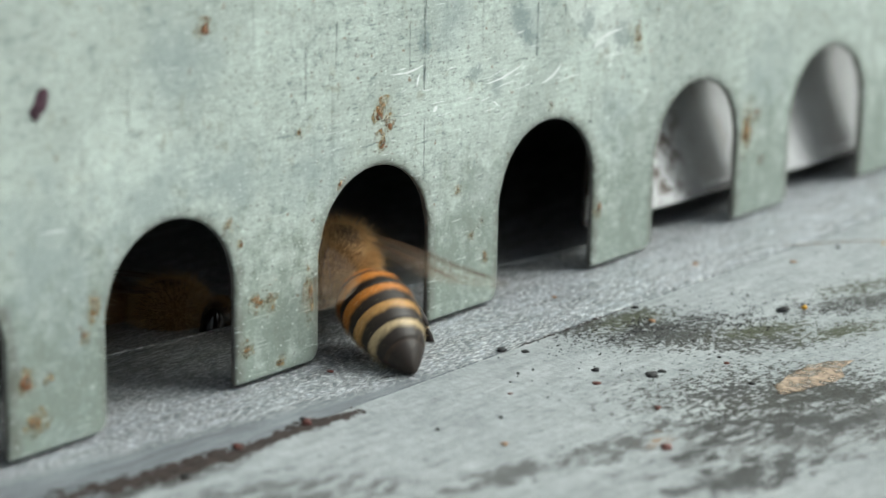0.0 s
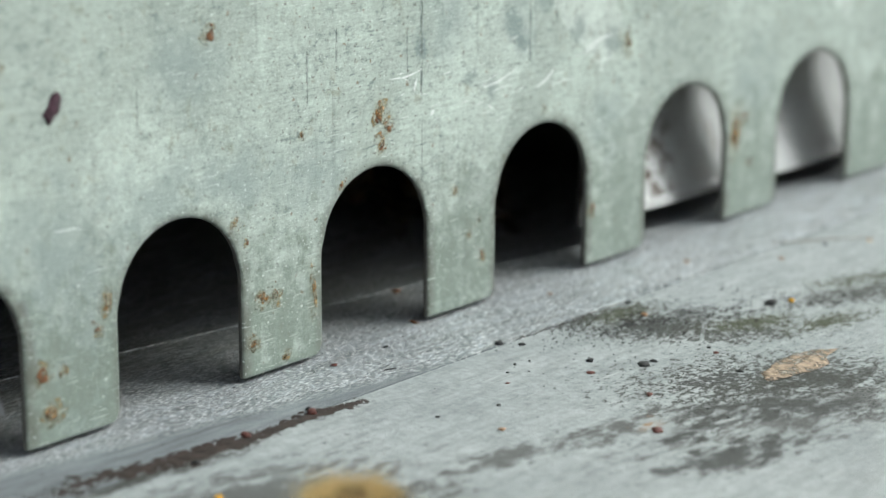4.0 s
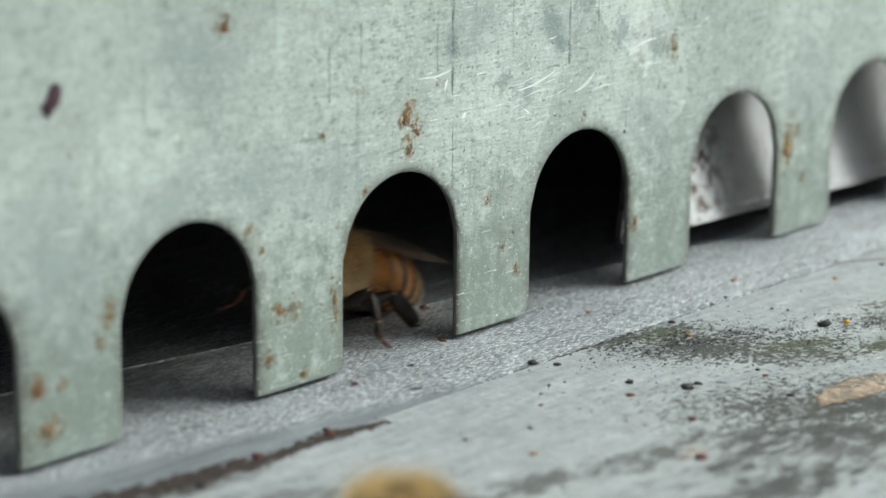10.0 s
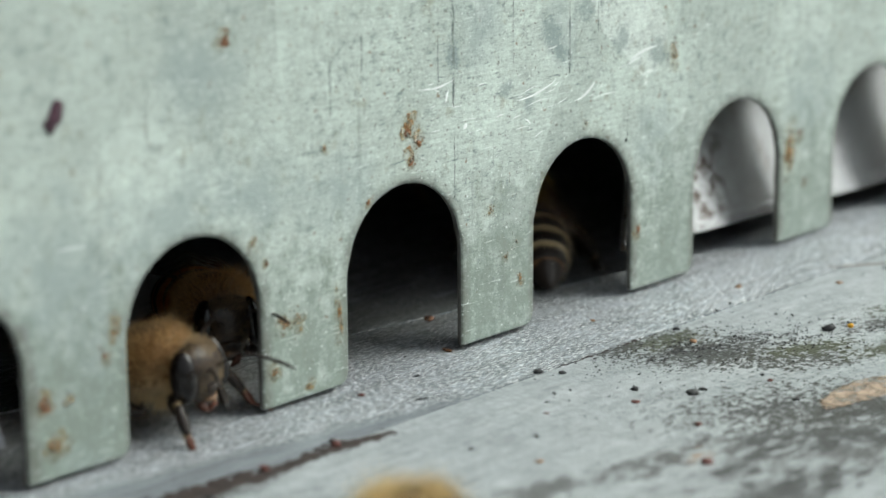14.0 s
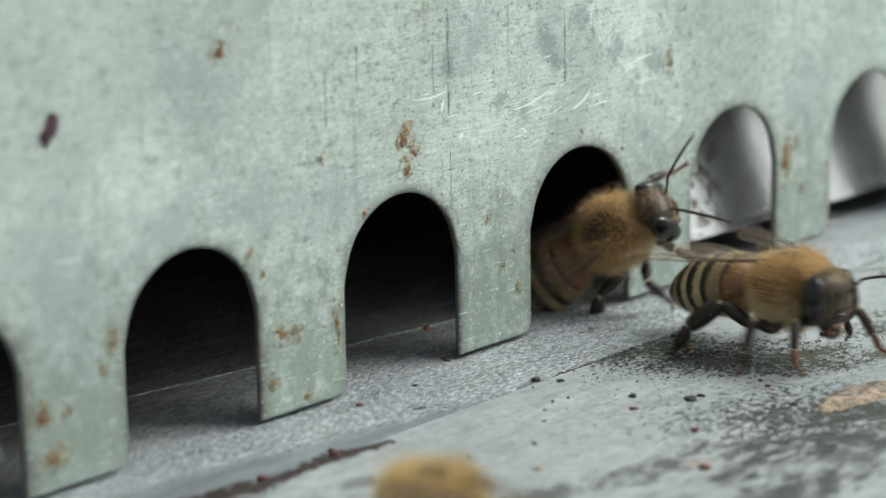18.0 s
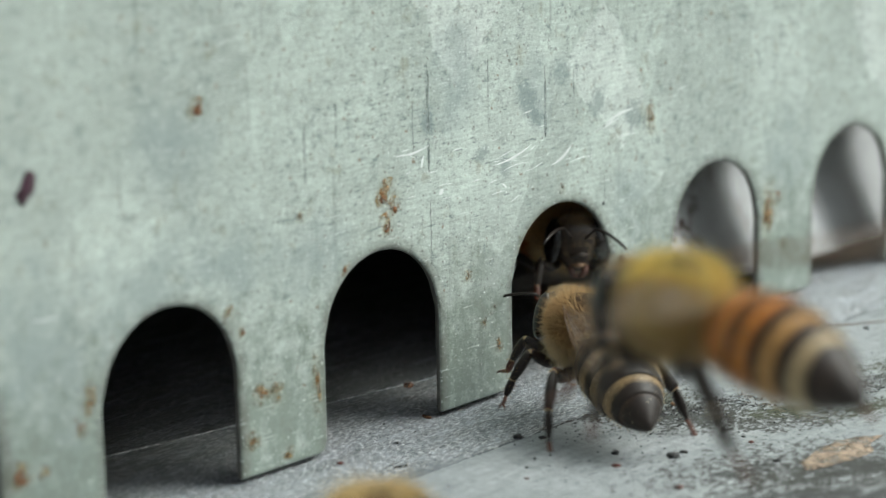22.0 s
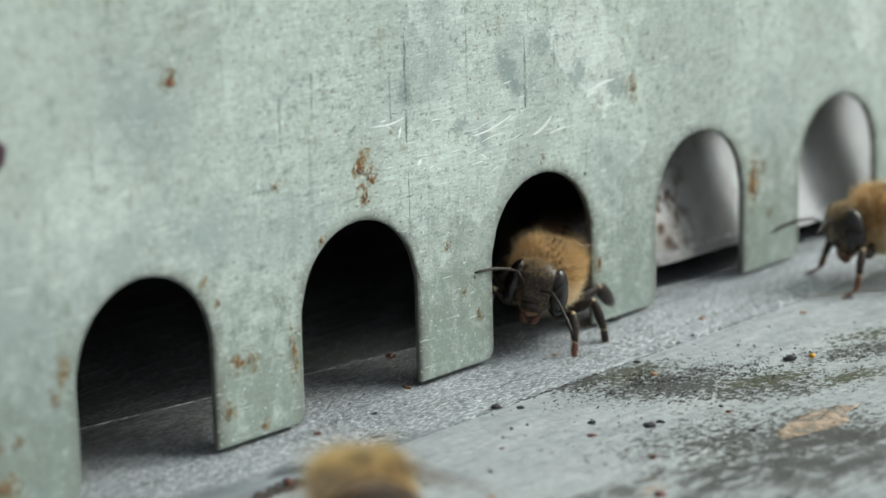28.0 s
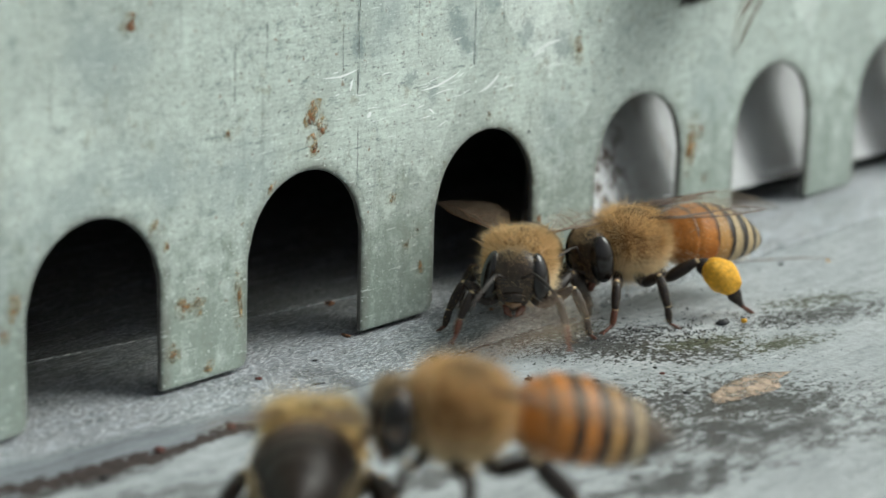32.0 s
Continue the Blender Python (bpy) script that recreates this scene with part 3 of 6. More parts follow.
def tube(bm, pts, radii, n=8, squash=1.0, mat=0):
    """A round limb through the points; squash flattens it across."""
    secs = []
    pts = [Vector(p) for p in pts]
    for i, p in enumerate(pts):
        d = (pts[min(i + 1, len(pts) - 1)] - pts[max(i - 1, 0)]).normalized()
        u = d.cross(Vector((0, 0, 1)))
        u = u.normalized() if u.length > 1e-4 else Vector((1, 0, 0))
        v = u.cross(d)
        secs.append([p + (u * math.cos(a) * squash + v * math.sin(a)) * radii[i] for a in (2 * math.pi * k / n for k in range(n))])
    for row in rings(bm, secs, n):
        for f in row:
            f.material_index = mat
    for f in bm.faces:
        if len(f.verts) > 4:
            f.material_index = f.material_index or mat


def lump(bm, centre, size, seed, sub=2, rough=0.25, turn=0.0):
    """An uneven pebble, millimetres."""
    g = bmesh.ops.create_icosphere(bm, subdivisions=sub, radius=1.0)
    rot = Matrix.Rotation(turn, 3, "Z")
    off = Vector((seed * 3.7, seed * 1.3, seed * 7.1))
    for v in g["verts"]:
        k = 1 + rough * noise.noise(v.co * 1.6 + off) + rough * 0.5 * noise.noise(v.co * 4 + off)
        p = Vector((v.co.x * size[0], v.co.y * size[1], v.co.z * size[2])) * k
        v.co = (rot @ p + Vector(centre)) * MM


def fur(name, spots, mat):
    """Blades of hair: spots of (root, way, length, width) in millimetres."""
    verts, faces = [], []
    for root, way, length, width in spots:
        side = way.cross(Vector((random.uniform(-1, 1), random.uniform(-1, 1), random.uniform(-1, 1))))
        side = side.normalized() * width * 0.5 if side.length > 1e-5 else Vector((width * 0.5, 0, 0))
        bend = Vector((random.uniform(-1, 1), random.uniform(-1, 1), random.uniform(-1, 0.4))) * length * 0.16
        k = len(verts)
        midp = root + way * length * 0.55 + bend * 0.4
        for p in (root - side, root + side, midp + side * 0.7, midp - side * 0.7, root + way * length + bend):
            verts.append(p * MM)
        faces += [(k, k + 1, k + 2, k + 3), (k + 3, k + 2, k + 4)]
    me = bpy.data.meshes.new(name)
    me.from_pydata(verts, [], faces)
    me.materials.append(mat)
    return me


# ---------------- the setting ----------------
SHIFT = {-1: -0.12, -2: -0.27}      # the punch wandered a little
TILT = -0.0151


def floor_z(y):
    return TILT * y


def build_plate():
    """Galvanised entrance sheet with a row of arched bee holes along its lower edge."""
    top, t = 46.0, 0.42
    bm = bmesh.new()
    r = HOLE / 2
    spring = ARCH_TOP - r
    vs = {}

    def v(x, z):
        key = (round(x, 4), round(z, 4))
        if key not in vs:
            vs[key] = bm.verts.new((x * MM, 0, z * MM))
        return vs[key]

    def quad(*p):
        ring = []
        for q in p:
            w = v(*q)
            if w not in ring:
                ring.append(w)
        if len(ring) > 2:
            bm.faces.new(ring)

    first, last, n = -6, 9, 16
    arc = [(-r * math.cos(math.pi * i / n), spring + r * math.sin(math.pi * i / n)) for i in range(n + 1)]
    chamfer = 0.55
    for k in range(first, last + 1):
        x = k * PITCH + SHIFT.get(k, 0.0)
        for a, b in zip(arc, arc[1:]):
            quad((x + a[0], a[1]), (x + a[0], top), (x + b[0], top), (x + b[0], b[1]))
        # the leg to the right of this hole, its lower right corner cut round
        l, rr = x + r, (k + 1) * PITCH + SHIFT.get(k + 1, 0.0) - r
        lo = LEG_END
        c = [(rr - chamfer, lo), (rr - chamfer * 0.4, lo + chamfer * 0.2), (rr, lo + chamfer)]
        if k < last:
            ring = [v(l, lo), v(l, spring), v(l, top), v(rr, top), v(rr, spring), v(*c[2]), v(*c[1]), v(*c[0])]
            bm.faces.new(ring)
    quad((-190, LEG_END), (-190, top), (first * PITCH - r, top), (first * PITCH - r, spring), (first * PITCH - r, LEG_END))
    quad((last * PITCH + r, LEG_END), (last * PITCH + r, spring), (last * PITCH + r, top), (190, top), (190, LEG_END))
    bmesh.ops.recalc_face_normals(bm, faces=bm.faces[:])
    front = bm.faces[:]
    if front[0].normal.y > 0:
        bmesh.ops.reverse_faces(bm, faces=front)
    g = bmesh.ops.extrude_face_region(bm, geom=front)
    for e in g["geom"]:
        if isinstance(e, bmesh.types.BMVert):
            e.co.y += t * MM
    bmesh.ops.recalc_face_normals(bm, faces=bm.faces[:])
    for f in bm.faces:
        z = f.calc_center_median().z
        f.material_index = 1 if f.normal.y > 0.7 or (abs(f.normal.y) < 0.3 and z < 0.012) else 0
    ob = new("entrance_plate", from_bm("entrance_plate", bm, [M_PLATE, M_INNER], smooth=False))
    bv = ob.modifiers.new("edge", "BEVEL")
    bv.width, bv.segments, bv.limit_method, bv.angle_limit = 0.19 * MM, 3, "ANGLE", radians(40)
    return tagged(ob, "scratched grey-green galvanised sheet with arched bee holes", "metal plate", kind="structure")


plate = build_plate()


def build_floor():
    # inner zinc sheet from the seam to a step that runs askew behind the holes
    step = [(-190, 12.1), (-30, 12.1), (30, 1.9), (190, 1.9)]

    def slab(edge0, edge1, top):
        bm = bmesh.new()
        lo = [[bm.verts.new((x * MM, y * MM, -1.2 * MM)) for x, y in e] for e in (edge0, edge1)]
        hi = [[bm.verts.new((x * MM, y * MM, (top + floor_z(y)) * MM)) for x, y in e] for e in (edge0, edge1)]
        for i in range(3):
            bm.faces.new((hi[0][i], hi[0][i + 1], hi[1][i + 1], hi[1][i]))
            bm.faces.new((lo[0][i], lo[1][i], lo[1][i + 1], lo[0][i + 1]))
            bm.faces.new((lo[0][i], lo[0][i + 1], hi[0][i + 1], hi[0][i]))
            bm.faces.new((lo[1][i + 1], lo[1][i], hi[1][i], hi[1][i + 1]))
        for i in (0, 3):
            bm.faces.new((lo[0][i], hi[0][i], hi[1][i], lo[1][i]))
        bmesh.ops.recalc_face_normals(bm, faces=bm.faces[:])
        return bm

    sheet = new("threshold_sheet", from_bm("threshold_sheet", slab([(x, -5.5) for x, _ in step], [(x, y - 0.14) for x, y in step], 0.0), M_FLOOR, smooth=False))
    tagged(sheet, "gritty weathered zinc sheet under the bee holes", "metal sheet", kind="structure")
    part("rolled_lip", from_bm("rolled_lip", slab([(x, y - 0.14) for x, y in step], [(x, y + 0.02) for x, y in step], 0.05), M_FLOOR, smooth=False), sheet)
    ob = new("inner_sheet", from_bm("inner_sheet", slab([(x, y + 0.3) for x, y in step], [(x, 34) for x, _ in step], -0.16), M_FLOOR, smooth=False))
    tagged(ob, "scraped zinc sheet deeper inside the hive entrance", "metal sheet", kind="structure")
    bm = bmesh.new()
    box(bm, -190, 190, -130, -5.55, -14, 0)
    for w in bm.verts:
        if w.co.z > -0.0005:
            w.co.z = floor_z(w.co.y) - 0.03 * MM
    ob = new("landing_board", from_bm("landing_board", bm, M_BOARD, smooth=False))
    tagged(ob, "grey weathered landing board with dirt smears and moss", "landing board", kind="structure")
    bm = bmesh.new()
    box(bm, -190, 190, 8.0, 320, -14, -1.2)
    ob = new("floor", from_bm("floor", bm, M_WOOD, smooth=False))
    tagged(ob, "brown wooden floor inside the hive", "floor", kind="structure")


build_floor()


def build_hive():
    for name, b in (("wall_left", (-205, -190, 0.42, 320, -14, 300)), ("wall_right", (190, 205, 0.42, 320, -14, 300)),
                    ("wall_back", (-190, 190, 320, 335, -14, 300)), ("wall_front", (-190, 190, 0.46, 20, 24, 300)),
                    ("ceiling", (-190, 190, 20.0, 320, 60, 75)), ("roof", (-215, 215, -12, 345, 300, 320))):
        bm = bmesh.new()
        box(bm, *b)
        ob = new(name, from_bm(name, bm, M_WOOD, smooth=False))
        tagged(ob, "brown weathered wood of the hive box", "hive wall", kind="structure")
    bm = bmesh.new()
    box(bm, -600000, 600000, -600000, 600000, -24.5, -14.5)
    tagged(new("ground", from_bm("ground", bm, M_GRASS, smooth=False)), "grass under the hive", "ground", kind="structure")


build_hive()


def build_strip(x0, x1, z0, z1, back, mat):
    """Bright closing strip behind the holes, its lower edge falling from z0 to z1."""
    bm = bmesh.new()
    box(bm, x0, x1, back, back + 0.4, 0, 20)
    for w in bm.verts:
        if w.co.z < 0.001:
            w.co.z = (z0 if w.co.x < (x0 + x1) / 2 * MM else z1) * MM
        elif w.co.x < (x0 + x1) / 2 * MM:
            w.co.x += 8.0 * MM
    for w in bm.verts:
        w.co.y += (w.co.z - 0.001) * 0.25
    ob = new("closing_strip", from_bm("closing_strip", bm, mat, smooth=False))
    bm = bmesh.new()
    box(bm, x0, x1, back - 0.1, back - 0.04, 0, 0.55)
    for w in bm.verts:
        w.co.z += (z0 if w.co.x < (x0 + x1) / 2 * MM else z1) * MM
        w.co.y += (w.co.z - 0.001) * 0.25
    part("folded_hem", from_bm("folded_hem", bm, mat, smooth=False), ob, "folded lower edge of the strip")
    return tagged(ob, "bright galvanised strip closing the holes from behind", "metal strip", group="closing strips")


build_strip(19.85, 90, 1.60, 0.2, 2.1, M_BACK)
build_strip(-110, -22.9, 1.4, 1.4, 2.2, M_DULL_BACK)


# ---------------- marks on the plate ----------------
def blob(bm, x, z, w, h, turn, seed, thick, mat):
    g = bmesh.ops.create_icosphere(bm, subdivisions=2, radius=1.0)
    off = Vector((seed * 2.3, seed * 5.1, seed))
    ca, sa = math.cos(radians(turn)), math.sin(radians(turn))
    for v in g["verts"]:
        k = 1 + 0.5 * noise.noise(v.co * 1.8 + off) + 0.25 * noise.noise(v.co * 4.5 + off)
        a, b = v.co.x * w / 2 * k, v.co.z * h / 2 * k
        v.co = Vector((x + a * ca - b * sa, -0.01 + v.co.y * thick * 0.6, z + a * sa + b * ca)) * MM
        for f in v.link_faces:
            f.material_index = mat
    bmesh.ops.delete(bm, geom=[v for v in g["verts"] if v.co.y > -0.005 * MM], context="VERTS")


def deposit(name, x, z, w, h, turn, mat, seed, thick=0.10, label=""):
    """A thin uneven smear stuck to the plate; propolis has a film round it and crumbs beside it."""
    rng = random.Random(seed)
    bm = bmesh.new()
    blob(bm, x, z, w, h, turn, seed, thick * 0.6, 0)
    if mat in (M_PROPOLIS, M_DEEP):
        blob(bm, x + rng.uniform(-0.2, 0.2), z + rng.uniform(-0.3, 0.1), w * 2.0, h * 1.9, turn, seed + 0.4, 0.03, 1)
        for j in range(4):
            s = rng.uniform(0.12, 0.3)
            blob(bm, x + rng.gauss(0, 0.5) * w, z + rng.gauss(0, 0.6) * h, w * s, h * s, rng.uniform(0, 90), seed + j * 0.3, thick, 0)
    return part(name, from_bm(name, bm, [mat, M_HALO]), plate, label)


# propolis: x, z, width, height, turn
ABOVE_HOLES = [
    (0.30, 12.25, 0.75, 0.70, 20, M_PROPOLIS), (0.15, 11.85, 0.55, 0.45, -30, M_DEEP), (0.75, 11.45, 0.45, 0.4, 10, M_PROPOLIS), (0.95, 11.2, 0.3, 0.45, 40, M_DEEP),
    (0.35, 11.0, 0.35, 0.5, 60, M_PROPOLIS), (0.40, 10.4, 0.36, 0.5, -35, M_DEEP), (16.99, 8.72, 0.16, 0.2, 0, M_DIRT), (21.1, 12.9, 0.45, 0.9, 10, M_PROPOLIS),
    (-11.5, 17.9, 0.55, 0.6, 0, M_DEEP), (13.6, 10.2, 0.22, 0.26, 0, M_PROPOLIS), (-10.1, 8.45, 0.36, 0.45, 25, M_PROPOLIS), (-2.6, 8.9, 0.2, 0.3, 0, M_DEEP),
    (-5.4, 12.0, 0.3, 0.3, 0, M_PROPOLIS), (-9.3, 7.3, 0.2, 0.3, 0, M_DEEP)]
ON_DARK_LEGS = [
    (-18.35, 6.3, 0.5, 0.85, -10, M_PROPOLIS), (-7.46, 4.2, 0.45, 0.55, 10, M_PROPOLIS), (-8.3, 4.2, 0.75, 0.6, 0, M_PROPOLIS), (-8.95, 1.98, 0.42, 0.5, 0, M_PROPOLIS),
    (-4.62, 3.7, 0.26, 1.7, 4, M_PROPOLIS), (-22.4, 3.7, 0.65, 0.75, 15, M_DEEP), (-22.0, 1.75, 0.8, 0.75, 30, M_PROPOLIS), (-21.0, 3.6, 0.3, 0.4, 0, M_PROPOLIS),
    (-19.1, 5.2, 0.3, 0.35, 0, M_DEEP), (-6.8, 0.75, 0.4, 0.3, 20, M_PROPOLIS)]
ON_BRIGHT_LEGS = [
    (32.1, 5.75, 0.7, 1.9, -8, M_PROPOLIS), (32.2, 5.2, 0.6, 0.7, 30, M_PROPOLIS), (33.05, 6.5, 0.36, 0.36, 0, M_DEEP), (6.1, 6.87, 0.32, 0.36, 0, M_PROPOLIS),
    (7.4, 4.3, 0.22, 0.34, 0, M_PROPOLIS), (8.4, 2.9, 0.3, 0.42, 0, M_PROPOLIS), (33.7, 3.6, 0.25, 0.3, 0, M_PROPOLIS), (18.15, 3.6, 0.3, 0.5, 0, M_DEEP),
    (8.1, 4.9, 0.2, 0.2, 0, M_PROPOLIS)]
for i, (x, z, w, h, turn, mat) in enumerate(ABOVE_HOLES + ON_DARK_LEGS + ON_BRIGHT_LEGS):
    deposit("propolis_spot", x, z, w, h, turn, mat, i)
deposit("plum_drop", -21.2, 15.98, 0.75, 1.65, -28, M_PURPLE, 40, 0.25, "dark plum-coloured dried drop")
def scratch(x, z, length, turn, bow, wide):
    """A shallow bright scratch, a bowed sliver standing 0.02 mm proud."""
    bm = bmesh.new()
    rows = []
    ca, sa = math.cos(radians(turn)), math.sin(radians(turn))
    for i in range(9):
        k = i / 8
        u, v = (k - 0.5) * length, bow * length * (0.25 - (k - 0.5) ** 2) + 0.03 * noise.noise(Vector((x + k * 5, z, 0)))
        w = wide * (0.15 + math.sin(math.pi * k)) * (1 + 0.5 * noise.noise(Vector((x + k * 9, z, 3)))) * 1.4
        rows.append([bm.verts.new(Vector((x + u * ca - (v + q) * sa, -0.02 - 0.01 * (q > -w / 2 and q < w / 2), z + u * sa + (v + q) * ca)) * MM) for q in (-w / 2, 0.0, w / 2)])
    for p, q in zip(rows, rows[1:]):
        for j in (0, 1):
            bm.faces.new((p[j], p[j + 1], q[j + 1], q[j]))
    part("scratch", from_bm("scratch", bm, M_SCRATCH), plate, "bright bare scratch")


for x, z, w, turn, bow, wide in [
        (2.2, 13.9, 2.6, 3, -0.25, 0.07), (3.0, 13.2, 0.7, 70, 0.3, 0.10), (9.7, 12.5, 3.1, 12, -0.2, 0.08), (13.6, 11.9, 1.9, 27, -0.3, 0.11),
        (18.4, 13.2, 2.4, 11, 0.2, 0.10), (17.6, 12.9, 1.4, 16, 0.1, 0.06), (4.3, 11.5, 0.4, 40, 0.2, 0.16), (9.0, 11.0, 0.6, -35, 0.2, 0.06)]:
    scratch(x, z, w, turn, bow, wide)
scratch_rng = random.Random(21)
for _ in range(44):
    near = scratch_rng.random() < 0.72
    sx = scratch_rng.uniform(1, 20) if near else scratch_rng.uniform(-24, 45)
    sz = scratch_rng.gauss(12.4, 1.1) if near else scratch_rng.uniform(8.5, 21)
    if sz > 9.6:
        scratch(sx, sz, scratch_rng.uniform(0.3, 1.0) * scratch_rng.choice((1, 1, 2.4)), scratch_rng.gauss(9, 13), scratch_rng.uniform(-0.22, 0.22), scratch_rng.uniform(0.012, 0.04))
for i, (x, z, w, h) in enumerate([(3.45, 15.6, 0.22, 5.4), (2.35, 15.0, 0.10, 3.4), (7.9, 16.0, 0.12, 3.6), (12.3, 14.6, 0.18, 4.0),
                                  (-5.0, 15.0, 0.14, 3.0), (-2.9, 15.9, 0.16, 2.0), (3.5, 9.6, 0.08, 3.5), (-16.2, 15.0, 0.10, 2.2), (14.6, 15.4, 0.08, 2.0), (17.1, 9.6, 0.06, 1.6)]):
    deposit("dull_streak", x, z, w, h, 0, M_STAIN, 90 + i, 0.02, "dull grey streak")


# ---------------- crumbs on the board ----------------
def crumb(name, x, y, sx, sy, sz, mat, seed, label, cat, turn=0.0, sink=0.7):
    bm = bmesh.new()
    lump(bm, (0, 0, 0), (sx * 0.38, sy * 0.38, sz * 0.36), seed, 2, 0.75, turn)
    ob = new(name, from_bm(name, bm, mat))
    lift = 0.0 if y > -5.4 else -0.03
    ob.matrix_basis = pose(x * MM, y * MM, floor_z(y * MM) + (lift + sz * 0.36 * sink) * MM)
    return tagged(ob, label, cat, group="crumbs on the board")


# crumbs: x, y, length, width, height
BLACK_BITS = [
    (3.58, -5.36, 0.62, 0.5, 0.34, M_DIRT), (4.3, -6.3, 0.35, 0.55, 0.22, M_DIRT), (18.8, -11.97, 0.95, 0.75, 0.42, M_DIRT), (4.42, -10.72, 0.55, 0.5, 0.3, M_DIRT),
    (5.78, -13.13, 0.8, 0.9, 0.24, M_DIRT), (6.5, -13.2, 0.4, 0.5, 0.24, M_DIRT), (-10.4, -5.2, 0.4, 0.35, 0.35, M_DIRT), (-3.2, -3.9, 0.9, 0.15, 0.1, M_DIRT),
    (0.3, -8.7, 0.25, 0.2, 0.1, M_DIRT), (1.6, -8.1, 0.22, 0.25, 0.1, M_DIRT)]
MORE_BLACK_BITS = [
    (10.2, -14.0, 0.25, 0.3, 0.14, M_DIRT), (31.0, -7.5, 0.4, 0.3, 0.18, M_DIRT), (18.0, -5.4, 0.35, 0.3, 0.16, M_DIRT), (19.6, -5.1, 0.3, 0.3, 0.14, M_DIRT),
    (13.9, -5.9, 0.5, 0.3, 0.2, M_DIRT), (-0.6, -1.2, 0.3, 0.3, 0.12, M_DIRT), (-7.0, -10.5, 0.3, 0.3, 0.1, M_DIRT), (-3.8, -11.6, 0.35, 0.3, 0.1, M_DIRT),
    (8.0, -17.5, 0.5, 0.35, 0.16, M_DIRT), (-18.9, -6.4, 0.6, 0.5, 0.25, M_DIRT)]
BROWN_BITS = [
    (-1.89, -19.73, 0.75, 0.7, 0.35, M_RED), (-6.4, -14.0, 0.5, 0.45, 0.14, M_TAN), (-10.57, -5.59, 0.65, 0.6, 0.4, M_RED), (-14.9, -5.5, 0.8, 0.6, 0.35, M_RED),
    (3.0, -11.9, 0.6, 0.5, 0.14, M_RED), (9.7, -14.8, 0.4, 0.35, 0.14, M_RED), (22.6, -3.5, 0.5, 0.4, 0.2, M_TAN), (26.8, -7.2, 0.5, 0.45, 0.2, M_TAN),
    (20.5, -5.4, 0.35, 0.3, 0.12, M_PALE), (12.4, -1.6, 0.4, 0.35, 0.16, M_TAN), (12.6, -8.0, 0.5, 0.4, 0.3, M_TAN), (-1.0, -9.8, 0.3, 0.25, 0.1, M_RED),
    (2.2, -16.2, 0.7, 0.45, 0.14, M_RED), (-4.6, -1.3, 0.5, 0.3, 0.16, M_RED), (7.1, 5.2, 0.7, 0.6, 0.4, M_DEEP), (3.5, 0.6, 0.8, 0.3, 0.2, M_DEEP)]
for i, (x, y, sx, sy, sz, mt) in enumerate(BLACK_BITS + MORE_BLACK_BITS + BROWN_BITS):
    lab = {M_DIRT: "small black crumb of dirt", M_RED: "red-brown crumb of propolis", M_TAN: "tan crumb of wax",
           M_PALE: "pale chip of paint", M_DEEP: "dark red crumb of propolis"}[mt]
    crumb("crumb", x, y, sx, sy, sz, mt, i, lab, "crumb", turn=i * 1.3)
for i, (x, y, s) in enumerate([(19.9, -12.6, 0.4), (-21.5, -10.6, 0.55), (33.5, -9.0, 0.25)]):
    crumb("pollen_grain", x, y, s, s, s * 0.8, M_POLLEN, 80 + i, "bright yellow pollen grain lying on the board", "pollen")


def build_flake():
    bm = bmesh.new()
    lump(bm, (0, 0, 0), (2.7, 0.95, 0.02), 5, 3, 0.6, radians(4))
    ob = new("wax_flake", from_bm("wax_flake", bm, M_FLAKE))
    ob.matrix_basis = pose(10.7 * MM, -19.1 * MM, floor_z(-19.1 * MM) + 0.03 * MM)
    tagged(ob, "long tan flake lying flat on the board", "flake")
    bm = bmesh.new()
    tube(bm, [(0, 0, 0.08), (2.2, -0.3, 0.12), (4.4, -0.2, 0.1), (6.5, -0.6, 0.09)], [0.02, 0.035, 0.03, 0.015], 6)
    ob = new("straw", from_bm("straw", bm, M_FIBRE))
    ob.matrix_basis = pose(29.0 * MM, -5.0 * MM, floor_z(-5 * MM), 0, 0, -32)
    tagged(ob, "thin dry plant fibre on the board", "straw")


build_flake()


